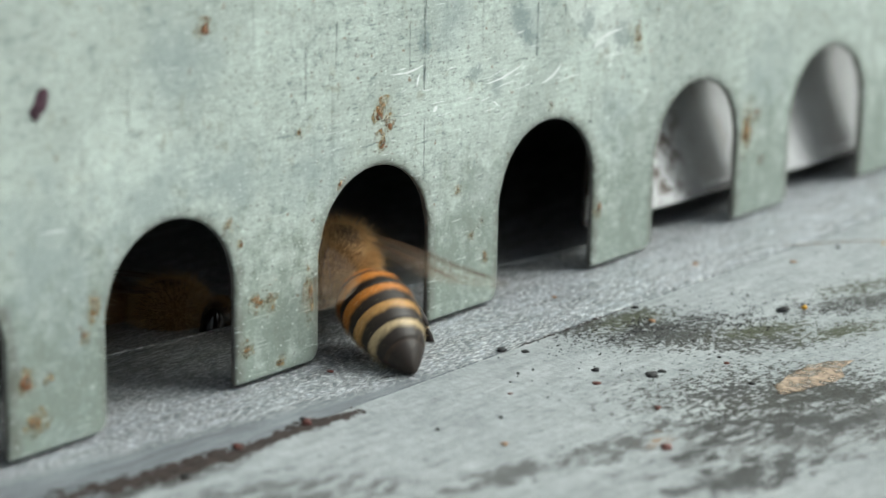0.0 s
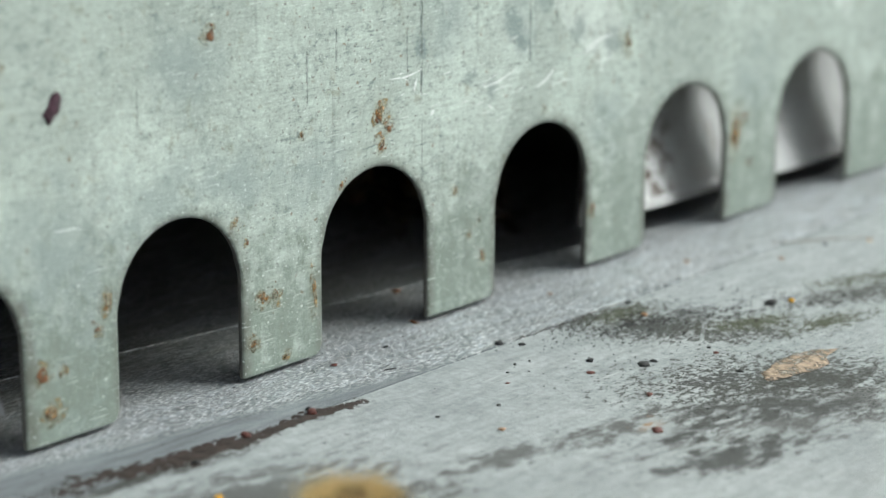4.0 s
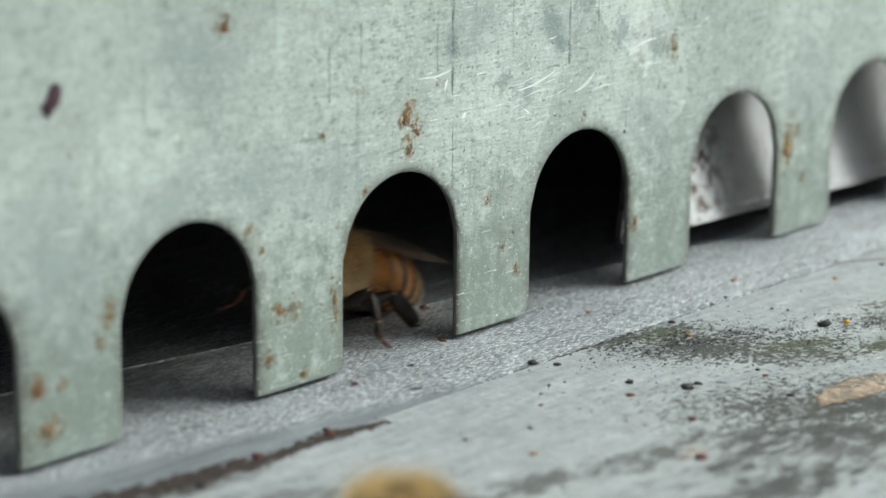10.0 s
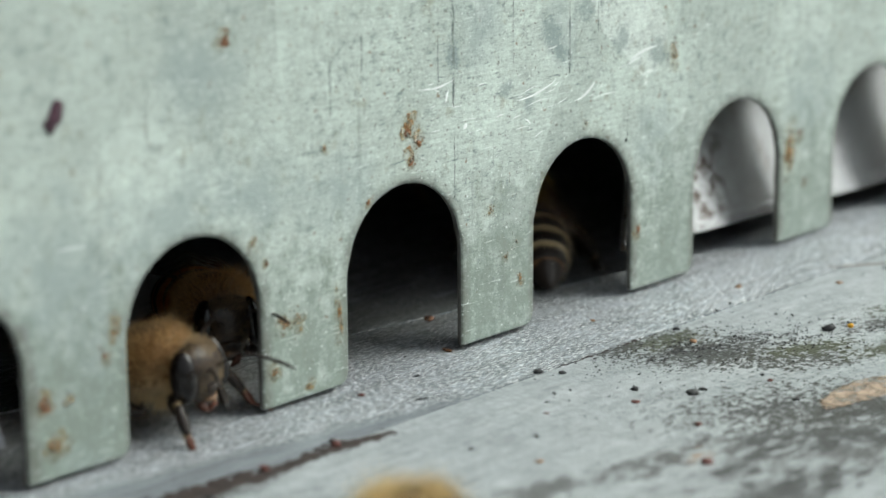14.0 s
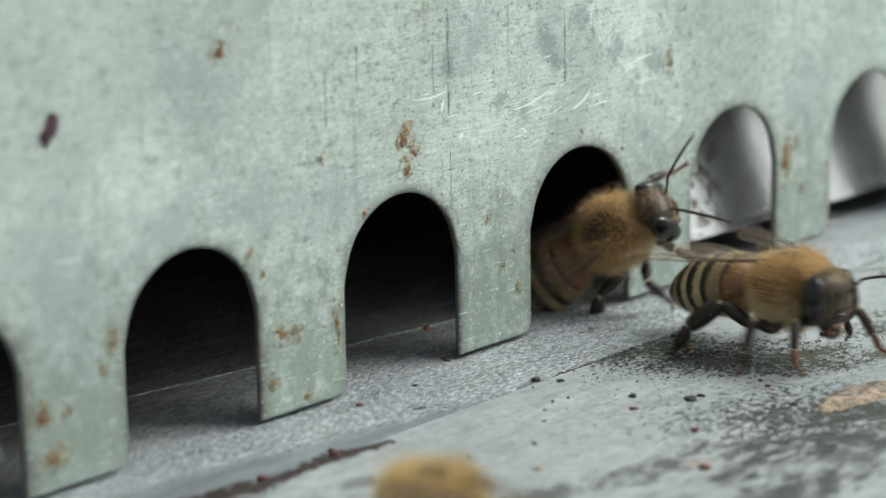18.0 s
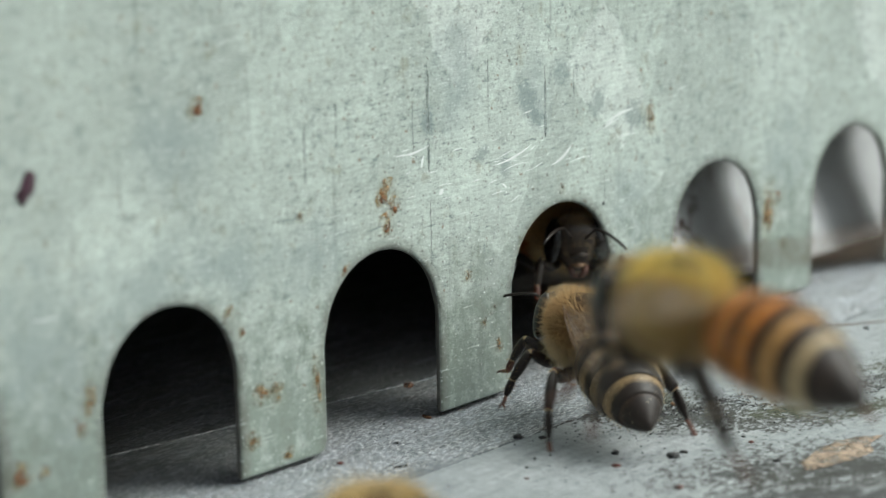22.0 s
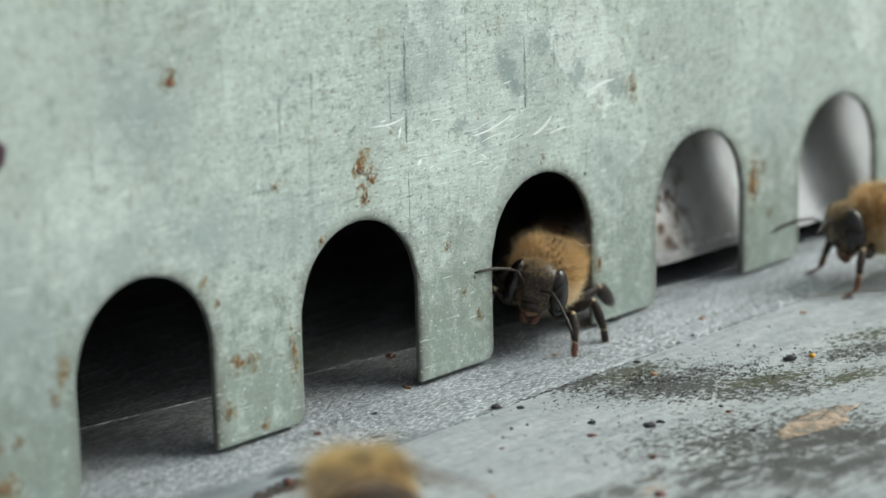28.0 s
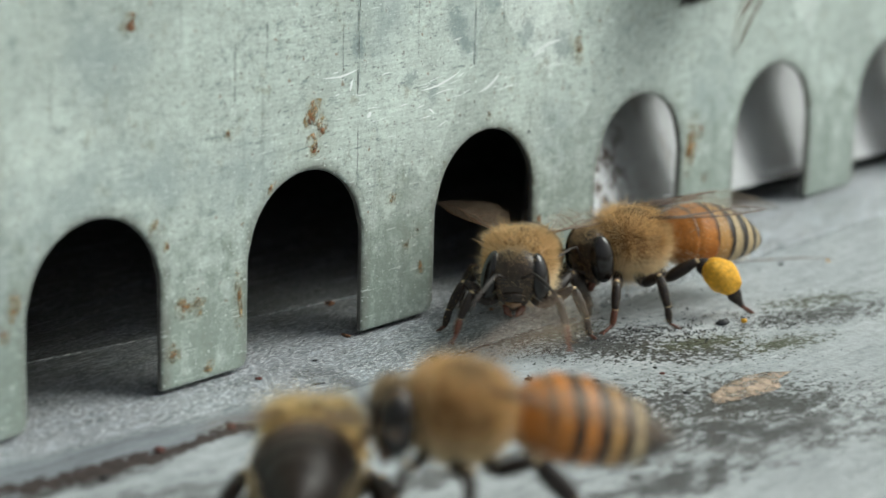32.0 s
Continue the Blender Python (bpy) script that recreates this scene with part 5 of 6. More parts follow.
def make_bee(kind, label):
    """A worker bee that heads along its +x; its base lies between its feet."""
    mats = {
        "orange": ([C_ORANGE, C_ORANGE, C_ORANGE, C_AMBER, C_CREAM, C_DARK], H_GOLD, H_PALE),
        "ochre": ([C_ORANGE, C_ORANGE, C_AMBER, C_CREAM, C_CREAM, C_CREAM], H_GOLD, H_PALE),
        "dark": ([C_BROWN, C_BROWN, C_DULL, C_DULL, C_DULL, C_DARK], H_DARK, H_PALE),
        "yellow": ([C_ORANGE, C_ORANGE, C_ORANGE, C_AMBER, C_CREAM, C_DARK], H_YELLOW, H_PALE),
        "amber": ([C_HONEY, C_HONEY, C_HONEY, C_HONEY, C_AMBER, C_BROWN], H_GOLD, H_PALE),
        "pale": ([C_AMBER, C_HONEY, C_AMBER, C_CREAM, C_CREAM, C_BROWN], H_GOLD, H_PALE),
        "brown": ([C_BROWN, C_DULL, C_CREAM, C_CREAM, C_DULL, C_DARK], H_BUFF, H_PALE),
        "sooty": ([C_DARK, C_TAWNY, C_BROWN, C_BROWN, C_DULL, C_BLACK], H_GOLD, H_PALE),
        "dusted": ([C_BROWN, C_BROWN, C_CREAM, C_CREAM, C_CREAM, C_BROWN], H_YELLOW, H_PALE),
        "black": ([C_DULL, C_DULL, C_BROWN, C_DARK, C_BLACK, C_BLACK], H_STRAW, H_PALE),
    }[kind]
    bands = THIN if kind in ("pale", "ochre", "amber") else BAND
    under = M_UNDERY if mats[1] == H_YELLOW else M_UNDER
    bee = new("honey_bee")
    bee.empty_display_size = 2 * MM
    tagged(bee, label, "bee", group="honey bees")
    z = HEIGHT
    th = part("thorax", shared(("thorax", under.name), thorax_mesh, under), bee, "", pose(0, 0, z * MM))
    part("fur", shared("fur" + kind, body_fur, mats[1], 1.45 if kind == "black" else 1.0), th)
    part("collar", shared("collar" + mats[1].name, collar_fur, mats[1] if mats[1] == H_YELLOW else H_COLLAR), th, "pale fringe of fur round neck and breast")
    hd = part("head", shared("head", head_mesh), bee, "", pose(2.45 * MM, 0, (z - 0.38) * MM, 0, 14, 0) @ Matrix.Scale(0.92, 4))
    for s in (1, -1):
        part("eye", shared("eye", eye_mesh), hd, "glossy black compound eye", pose(0.20 * MM, 1.33 * s * MM, 0.06 * MM, 12 * s, -7, -16 * s))
        part("jaw", shared(("jaw", s), jaw_mesh, s), hd, "red-brown jaw")
        part("antenna", shared(("ant", s), antenna_mesh, s), hd, "thin black elbowed antenna", pose(0.88 * MM, 0.35 * s * MM, 0.15 * MM))
    part("upper_lip", shared("lip", lip_mesh), hd, "pale brown upper lip")
    part("fur", shared("hfur", head_fur, H_FACE), hd)
    ab = part("abdomen", shared(("seg", kind, 0), segment_mesh, 0, mats[0][0], C_DARK, bands[0]), bee, "", pose(-1.95 * MM, 0, (z + 0.05) * MM, 0, -2, 0) @ Matrix.Diagonal((0.86, 1.06, 1.04, 1.0) if kind == "black" else (1.0, 1.0, 1.0, 1.0)))
    for i in range(1, 6):
        part("abdomen_segment", shared(("seg", kind, i), segment_mesh, i, mats[0][i], C_TAWNY if kind == "amber" else C_BLACK, bands[i]), ab)
    part("down", shared("down" + kind, gaster_fur, mats[2], 11000 if kind == "black" else 4600, kind == "black"), ab)
    for w, hx, hy in LEGS:
        for s in (1, -1):
            me, bristles = shared((w, s), leg_mesh, w, s)
            lg = part(w + "_leg", me, bee, "", pose(hx * MM, hy * s * MM, (z - 1.42) * MM))
            part("bristles", bristles, lg)
    for s in (1, -1):
        for hind in (False, True):
            me, veins = shared(("wing", s, hind), wing_mesh, 5.9 if hind else 8.1, 2.0 if hind else 2.95, s, hind)
            ob = part("hind_wing" if hind else "fore_wing", me, bee, "clear brownish veined wing", wing_pose(s, hind, 0.0))
            ob.visible_shadow = True
            part("vein_network", veins, ob)
    return bee


def wing_pose(s, hind, spread):
    """Folded back over the abdomen at 0, held out sideways at 1."""
    yaw = (-5 - 66 * spread) * s if not hind else (-3 - 56 * spread) * s
    return pose((-0.1 if not hind else -0.75) * MM, 1.25 * s * MM, (HEIGHT + (1.55 if not hind else 1.42)) * MM,
                (-18 + 20 * spread) * s, 0.5 + 12 * spread, yaw)


def add_pollen(bee):
    """Packed yellow loads on both hind shins."""
    for leg in bee.children:
        if leg.name.startswith("hind_leg"):
            s = 1 if leg.location.y > 0 else -1
            bm = bmesh.new()
            lump(bm, (0, 0, 0), (1.12, 0.72, 0.86), 3 + s, 3, 0.13, 0)
            part("pollen_load", from_bm("pollen_load", bm, M_POLLEN), leg, "bright yellow packed pollen load",
                 pose(-2.45 * MM, 2.55 * s * MM, 0.0 * MM, 0, -40, -28 * s))


BEES = {}
BEES["a"] = make_bee("orange", "worker bee with orange and black banded abdomen entering a hole")
BEES["b"] = make_bee("dark", "dark worker bee moving in the shade behind a hole")
BEES["c"] = make_bee("sooty", "furry brown worker bee with pale bands walking up the board")
BEES["d"] = make_bee("dark", "furry brown worker bee clinging to the metal plate")
BEES["e"] = make_bee("dark", "worker bee carrying yellow pollen into a hole")
add_pollen(BEES["e"])
BEES["f"] = make_bee("black", "dark downy worker bee fanning on the board, tail outward")
BEES["g"] = make_bee("orange", "worker bee with orange banded abdomen leaving the board")
BEES["h"] = make_bee("dark", "brown worker bee peering out of a hole")
BEES["i"] = make_bee("amber", "worker bee with orange banded abdomen climbing up the plate")
BEES["j"] = make_bee("orange", "brown worker bee looking out of a hole")
BEES["k"] = make_bee("orange", "worker bee facing out of a hole with raised antennae")
BEES["l"] = make_bee("pale", "golden worker bee with pale banded abdomen nearing a hole")
BEES["m"] = make_bee("dusted", "worker bee with pollen-dusted yellow thorax heading for a hole")
BEES["n"] = make_bee("brown", "furry worker bee walking out over the board")
BEES["o"] = make_bee("brown", "brown worker bee climbing out of a hole onto the plate")
BEES["p"] = make_bee("orange", "worker bee with orange and black banded abdomen entering a hole")
BEES["q"] = make_bee("orange", "worker bee with orange banded abdomen carrying yellow pollen loads")
add_pollen(BEES["q"])
BEES["s"] = make_bee("dark", "worker bee with brown and tan banded abdomen entering a hole")
BEES["r"] = make_bee("yellow", "worker bee with yellow dusted thorax and orange banded abdomen")
BEES["t"] = make_bee("orange", "brown worker bee squeezing out above another bee")
BEES["u"] = make_bee("orange", "worker bee clambering in the mouth of a hole")
BEES["v"] = make_bee("brown", "furry worker bee standing in a hole and looking out")
BEES["w"] = make_bee("dark", "brown worker bee climbing from a hole up the plate")
BEES["x"] = make_bee("ochre", "orange banded worker bee with yellow pollen on the board")
add_pollen(BEES["x"])
BEES["y"] = make_bee("orange", "brown worker bee at the sill of a hole")
BEES["z"] = make_bee("orange", "worker bee with orange and black banded abdomen landing on the board")
BEES["j2"] = make_bee("orange", "worker bee turning in the shade behind a hole")


# ---------------- what moves ----------------
ROWS = {
    "a": [
        (0, 0.76, 3.97, 0.14, 0.8087, 0.0937, -0.1202, 0.5681),
        (0.2, 4.23, 9.01, 0.03, 0.7839, 0.0864, -0.112, 0.6045),
        (0.5, 2, 22, -0.8, 0.766, 0, 0, 0.6428),
        (1.2, 4, 60, -1.8, 0.7071, 0, 0, 0.7071),
        (32, 4, 60, -1.8, 0.7071, 0, 0, 0.7071),
    ],
    "b": [
        (0, -3.89, 11, -3.76, 0.866, 0, 0, -0.5),
        (0.5, -3.29, 12, -3.67, 0.5, 0, 0, -0.866),
        (1, 6.48, 22, -5.24, 0.866, 0, 0, -0.5),
        (1.3, -4.76, 36, -3.52, 1, 0, 0, 0),
        (1.6, -16, 50, -1.8, 0.866, 0, 0, 0.5),
        (32, -16, 50, -1.8, 0.866, 0, 0, 0.5),
    ],
    "c": [
        (0, -70, -60, 0.2, 0.9848, 0, 0, 0.1736),
        (1.1, -8, -40, 10.2, 0.866, 0, 0, 0.5),
        (1.4, -35.4, -37.38, 12.41, 0.826, -0.004, 0.0058, 0.5636),
        (1.5, -25.92, -25.56, 5.03, 0.7829, -0.0046, 0.0058, 0.6221),
        (1.6, -26.59, -24.95, 5.27, 0.7806, -0.0046, 0.0058, 0.625),
        (1.8, -27.41, -23.65, 5.05, 0.786, -0.0045, 0.0058, 0.6182),
        (2, -28.42, -22.9, 5.3, 0.7871, 0.1234, 0.1419, 0.5874),
        (2.2, -20.03, -10.41, 0.16, 0.8118, 0, 0, 0.584),
        (2.4, -16.42, -5.13, 0.08, 0.8692, 0, 0, 0.4945),
        (2.6, -15.01, -0.82, 0.01, 0.8768, 0, 0, 0.4809),
        (2.8, -11.16, 3.92, -0.06, 0.8874, 0, 0, 0.461),
        (3, -7.82, 7.56, -0.67, 0.9054, 0.0115, -0.0243, 0.4238),
        (3.2, -3.02, 11.21, -0.17, 0.9029, 0, 0, 0.4298),
        (3.6, -6, 40, -1.8, 0.766, 0, 0, 0.6428),
        (5, -6, 60, -1.8, 0.766, 0, 0, 0.6428),
        (32, -6, 60, -1.8, 0.766, 0, 0, 0.6428),
    ],
    "d": [
        (0, 90, -60, 56.2, 0.2588, 0, 0, 0.9659),
        (1.5, 70, -40, 36.2, 0.2588, 0, 0, 0.9659),
        (1.7, 22.9, -6.87, 9.36, 0.0195, 0.1285, -0.1487, 0.9803),
        (1.75, 19.21, -3.04, 9.04, 0.1822, 0.2403, -0.415, 0.8584),
        (1.8, 15.52, 0.8, 8.72, 0.3221, 0.3221, -0.6295, 0.6295),
        (2, 15.63, 0.75, 8.67, 0.3514, 0.329, -0.6101, 0.6293),
        (2.2, 12.29, 0.8, 7.96, 0.327, 0.327, -0.6269, 0.6269),
        (2.4, 12.04, 0.8, 7.5, 0.1383, 0.1383, -0.6935, 0.6935),
        (2.6, 13.6, 0.8, 8.54, 0.0202, 0.0202, -0.7068, 0.7068),
        (2.8, 13.46, 0.8, 8.11, 0.0042, 0.0042, -0.7071, 0.7071),
        (3, 13.89, 2.16, 6.23, 0.0407, -0.1448, -0.6217, 0.7687),
        (3.2, 14.63, 3.26, 5.96, -0.0239, -0.4764, -0.6221, 0.6209),
        (3.5, 14.9, 3.69, 7.11, -0.1752, -0.5993, -0.6446, 0.4412),
        (3.6, 17.28, 5.02, 3.81, -0.5571, -0.492, -0.653, 0.1452),
        (3.7, 18.68, 5.55, 0.87, -0.8025, -0.264, -0.5014, -0.1864),
        (3.8, 20.09, 6.08, -2.08, -0.8512, 0.0286, -0.2269, -0.4723),
        (4.4, 22, 40, -1.8, -0.8192, 0, 0, -0.5736),
        (6, 24, 60, -1.8, -0.7071, 0, 0, -0.7071),
        (32, 24, 60, -1.8, -0.7071, 0, 0, -0.7071),
    ],
    "e": [
        (0, 110, -40, 26.2, 0.1736, 0, 0, 0.9848),
        (1.8, 90, -30, 16.2, 0.1736, 0, 0, 0.9848),
        (2, 53.28, -20.18, 9.2, 0.4997, 0.0236, -0.0282, 0.8654),
        (2.2, 16.55, -10.37, 2.2, 0.7649, 0.0443, -0.0529, 0.6405),
        (2.4, 15.37, -9.87, 0.15, 0.3261, 0, 0, 0.9453),
        (2.5, 11.52, -11.44, 0.17, 0.3276, 0, 0, 0.9448),
        (2.6, 9.23, -8.42, 0.13, 0.5379, 0, 0, 0.843),
        (2.8, 10.32, -5.04, 0.08, 0.7734, 0, 0, 0.6339),
        (3, 16.67, 3.81, -0.04, 0.8169, 0.0274, -0.0389, 0.5748),
        (3.3, 20, 18, -0.8, 0.766, 0, 0, 0.6428),
        (4.2, 28, 55, -1.8, 0.7071, 0, 0, 0.7071),
        (32, 28, 55, -1.8, 0.7071, 0, 0, 0.7071),
    ],
    "f": [
        (0, -75, -75, -0.4, 0.9397, 0, 0, 0.342),
        (2, -60, -60, -0.4, 0.9304, 0, 0, 0.3665),
        (2.7, -28.82, -25.37, 0.39, 0.9017, -0.0188, 0.0394, 0.4301),
        (3, -28.03, -24.95, 0.39, 0.9017, -0.0188, 0.0394, 0.4301),
        (6, -25.62, -23.17, 0.36, 0.9017, -0.0188, 0.0394, 0.4301),
        (9, -24.65, -23.37, 0.36, 0.9017, -0.0188, 0.0394, 0.4301),
        (13, -24.33, -23.28, 0.36, 0.9017, -0.0188, 0.0394, 0.4301),
        (17, -23.12, -22.83, 0.35, 0.9017, -0.0188, 0.0394, 0.4301),
        (19, -19.96, -20.3, 0.32, 0.9017, -0.0188, 0.0394, 0.4301),
        (21, -19.92, -18.76, 0.29, 0.9017, -0.0188, 0.0394, 0.4301),
        (22, -18.94, -17.73, 0.28, 0.9017, -0.0188, 0.0394, 0.4301),
        (23, -19.66, -17.99, 0.27, 0.9199, -0.0333, 0.08, 0.3824),
        (24, -19.32, -17.52, 0.26, 0.9049, -0.0266, 0.0571, 0.421),
        (27, -20.45, -19.33, 0.3, 0.9017, -0.0188, 0.0394, 0.4301),
        (28, -18.04, -17.72, 0.28, 0.8979, -0.0191, 0.0392, 0.438),
        (29, -18.75, -18.08, 0.28, 0.8979, -0.0191, 0.0392, 0.438),
        (30, -17.84, -17.7, 0.24, 0.9275, -0.0388, 0.1006, 0.358),
        (31, -16.92, -17.7, 0.25, 0.932, -0.0326, 0.0868, 0.3505),
        (32, -18.06, -17.8, 0.3, 0.9373, -0.0276, 0.0763, 0.3388),
    ],
    "g": [
        (0, 40, 50, -1.8, 0.766, 0, 0, -0.6428),
        (3.4, 30, 40, -1.8, 0.6428, 0, 0, -0.766),
        (4.2, 16, 12, -0.8, 0.6428, 0, 0, -0.766),
        (4.6, 15, -3, -0.8, 0.866, 0, 0, -0.5),
        (5, 22, -9, -0.8, 0.9763, 0, 0, -0.2164),
        (5.4, 20.25, -18.29, 0.28, 0.9145, 0, 0, -0.4045),
        (5.5, 20.15, -18.31, 0.28, 0.914, 0, 0, -0.4058),
        (5.7, 21.84, -17.24, 0.26, 0.9264, 0, 0, -0.3765),
        (5.85, 55, -25, 10.2, 0.9848, 0, 0, -0.1736),
        (6.2, 140, -70, 56.2, 0.9848, 0, 0, -0.1736),
        (32, 140, -70, 56.2, 0.9848, 0, 0, -0.1736),
    ],
    "h": [
        (0, 36, 60, -1.8, 0.7071, 0, 0, -0.7071),
        (6.4, 24, 40, -1.8, 0.7071, 0, 0, -0.7071),
        (7, 27.97, 12, -5.03, 0.766, 0, 0, -0.6428),
        (7.2, 20.41, 7, -0.11, 0.6428, 0, 0, -0.766),
        (7.5, 14.5, 2.73, 0.39, 0.3412, -0.0655, -0.0239, -0.9374),
        (8, 11.12, 3.22, 1.38, 0.002, -0.3756, 0.257, -0.8904),
        (8.3, 13.24, 2.18, 0.71, 0.1727, -0.1029, -0.0182, -0.9794),
        (8.6, 14.05, 4.83, -0.07, 0.3418, -0.0328, -0.0119, -0.9391),
        (9, 13.66, 5.96, -0.31, 0.3827, 0, 0, -0.9239),
        (9.4, 14.2, 6.96, -0.32, 0.342, 0, 0, -0.9397),
        (9.55, 12.56, 16, -0.45, -0.342, 0, 0, -0.9397),
        (9.7, 12, 26, -0.8, -0.866, 0, 0, -0.5),
        (10.1, 6, 70, -1.8, -0.7071, 0, 0, -0.7071),
        (32, 6, 70, -1.8, -0.7071, 0, 0, -0.7071),
    ],
    "i": [
        (0, -2, 70, -1.8, 0.7071, 0, 0, -0.7071),
        (7.4, 0, 40, -1.8, 0.7071, 0, 0, -0.7071),
        (8.05, 0, 13.34, 0.26, 0.7044, -0.0616, -0.0616, -0.7044),
        (8.2, 4.55, -0.92, 5.25, 0.5344, 0.1669, -0.6123, -0.5583),
        (8.3, 2.1, 0.35, 7.64, 0.4144, 0.3962, -0.8058, -0.148),
        (8.4, -0.35, 1.62, 10.04, 0.1814, 0.5174, -0.7796, 0.3026),
        (8.6, -0.39, 1.19, 9.26, 0.4038, 0.626, -0.6003, 0.2911),
        (8.7, -0.58, 0.8, 11.35, 0.5585, 0.5585, -0.4337, 0.4337),
        (8.8, -0.65, 0.8, 13.83, 0.4166, 0.4166, -0.5713, 0.5713),
        (9, 0.74, 0.87, 18.76, 0.363, 0.4267, -0.6071, 0.5635),
        (9.2, 2.49, 0.8, 19.68, 0.5146, 0.5146, -0.485, 0.485),
        (9.4, 1.82, 0.8, 21.42, 0.5022, 0.5022, -0.4977, 0.4977),
        (9.5, 0.96, 0.8, 21.89, 0.526, 0.526, -0.4725, 0.4725),
        (9.7, -0.88, 0.8, 24.71, 0.541, 0.541, -0.4553, 0.4553),
        (10.2, -1.25, 0.8, 36.06, 0.529, 0.529, -0.4692, 0.4692),
        (32, -1.25, 0.8, 36.06, 0.529, 0.529, -0.4692, 0.4692),
    ],
    "j": [
        (0, 8, 65, -1.8, 0.7071, 0, 0, -0.7071),
        (8.2, 4, 35, -1.8, 0.7071, 0, 0, -0.7071),
        (8.8, 12.1, 9.65, -0.5, 0.5736, 0, 0, -0.8192),
        (9.2, 10.49, 8.65, -0.49, 0.4226, 0, 0, -0.9063),
        (9.7, 6.67, 6.66, -0.47, 0.0436, 0, 0, -0.999),
        (10, -0.55, 5.78, 0.02, 0.0822, -0.1878, 0.004, -0.9788),
        (10.35, -5.41, 9.3, -0.51, 0.1305, 0, 0, -0.9914),
        (10.5, -2.05, 11.79, -0.55, 0.4226, 0, 0, -0.9063),
        (11, -2.33, 11.87, -0.79, 0.6428, 0, 0, -0.766),
        (12, -1.83, 12.88, -0.79, 0.766, 0, 0, -0.6428),
        (12.6, -9.86, 5, -0.08, 0.8192, 0, 0, -0.5736),
        (13, -14.74, 0.62, -0.2, 0.8729, 0.0638, 0.0105, -0.4836),
        (13.5, -13.56, 1.8, -0.03, 0.7934, 0, 0, -0.6088),
        (14, -13.13, 2.47, -0.81, 0.7627, -0.0202, -0.1057, -0.6377),
        (14.5, -12.31, 3.8, -0.06, 0.6756, 0, 0, -0.7373),
        (15.2, -13, 7, -0.8, 0.7071, 0, 0, -0.7071),
        (15.5, -14.5, 9, -0.8, 0.3007, 0, 0, -0.9537),
        (15.8, -16, 11, -0.8, -0.1736, 0, 0, -0.9848),
        (16.6, -12, 26, -0.8, -0.7071, 0, 0, -0.7071),
        (17.4, -10, 55, -1.8, -0.7071, 0, 0, -0.7071),
        (32, -10, 55, -1.8, -0.7071, 0, 0, -0.7071),
    ],
    "k": [
        (0, 20, 75, -1.8, 0.7071, 0, 0, -0.7071),
        (10.2, 20, 40, -1.8, 0.7071, 0, 0, -0.7071),
        (10.8, 19.5, 6, -0.09, 0.5373, 0, 0, -0.8434),
        (11, 19.72, 6.5, -0.1, 0.4617, 0, 0, -0.887),
        (11.5, 16.98, 3.93, -0.27, 0.4617, 0, 0, -0.887),
        (12, 16.1, 2.51, -0.23, 0.4378, -0.047, -0.0229, -0.8976),
        (12.5, 15.74, 2.93, -0.26, 0.6088, 0, 0, -0.7934),
        (12.8, 16.45, 2.71, 0.03, 0.7332, -0.0706, -0.0771, -0.6719),
        (13.2, 20.81, 6.02, 0.02, 0.7011, -0.0923, -0.0923, -0.7011),
        (13.8, 22, 16, 0.2, 0.7071, 0, 0, -0.7071),
        (14.5, 24, 45, -1.8, 0.7071, 0, 0, -0.7071),
        (32, 24, 45, -1.8, 0.7071, 0, 0, -0.7071),
    ],
    "l": [
        (0, 130, -40, 16.2, 0.0872, 0, 0, 0.9962),
        (10.8, 75, -18, 4.2, 0.1736, 0, 0, 0.9848),
        (11.2, 26.82, -11, 0.77, 0.2481, -0.0035, 0.0009, 0.9687),
        (11.5, 31.12, -6.49, 0.7, 0.2984, -0.0041, 0.0013, 0.9544),
        (11.7, 24.45, -5.33, 0.18, 0.2559, -0.0036, 0.001, 0.9667),
        (12, 17.68, -7.9, 0.12, 0.3877, 0.0005, -0.0003, 0.9218),
        (12.2, 14.44, -6.74, 0.1, 0.3786, 0, 0, 0.9255),
        (12.5, 12.24, -4.66, 0.07, 0.4542, 0, 0, 0.8909),
        (12.7, 12.98, -1.72, 0.03, 0.6431, 0, 0, 0.7658),
        (13, 15.03, 4.89, -0.06, 0.8349, 0.0209, -0.0317, 0.5491),
        (13.3, 20, 16, -0.8, 0.7934, 0, 0, 0.6088),
        (14.2, 26, 60, -1.8, 0.766, 0, 0, 0.6428),
        (32, 26, 60, -1.8, 0.766, 0, 0, 0.6428),
    ],
    "m": [
        (0, 140, -20, 16.2, 0.0872, 0, 0, 0.9962),
        (11.4, 85, -14, 2.2, 0.1305, 0, 0, 0.9914),
        (11.7, 34.14, -8.24, 0.12, 0.3453, 0, 0, 0.9385),
        (12, 33.09, -5.15, 0.08, 0.3495, 0, 0, 0.9369),
        (12.2, 29.1, -3.39, 0.05, 0.4385, 0, 0, 0.8987),
        (12.5, 26.93, -2.33, 0.04, 0.3821, 0, 0, 0.9241),
        (12.7, 22.4, -5.03, 0.08, 0.4099, 0, 0, 0.9122),
        (13, 16.96, -2.82, 0.02, 0.222, 0.0481, -0.0131, 0.9738),
        (13.2, 15.21, -2.64, 0.04, 0.6714, 0, 0, 0.7411),
        (13.5, 14.08, 3.63, 0.03, 0.5885, 0.0803, -0.0589, 0.8023),
        (13.7, 16.86, 5.51, -0.05, 0.8257, 0.0323, -0.0475, 0.5612),
        (14, 20.58, 10.92, -0.58, 0.8896, 0.0493, -0.0993, 0.443),
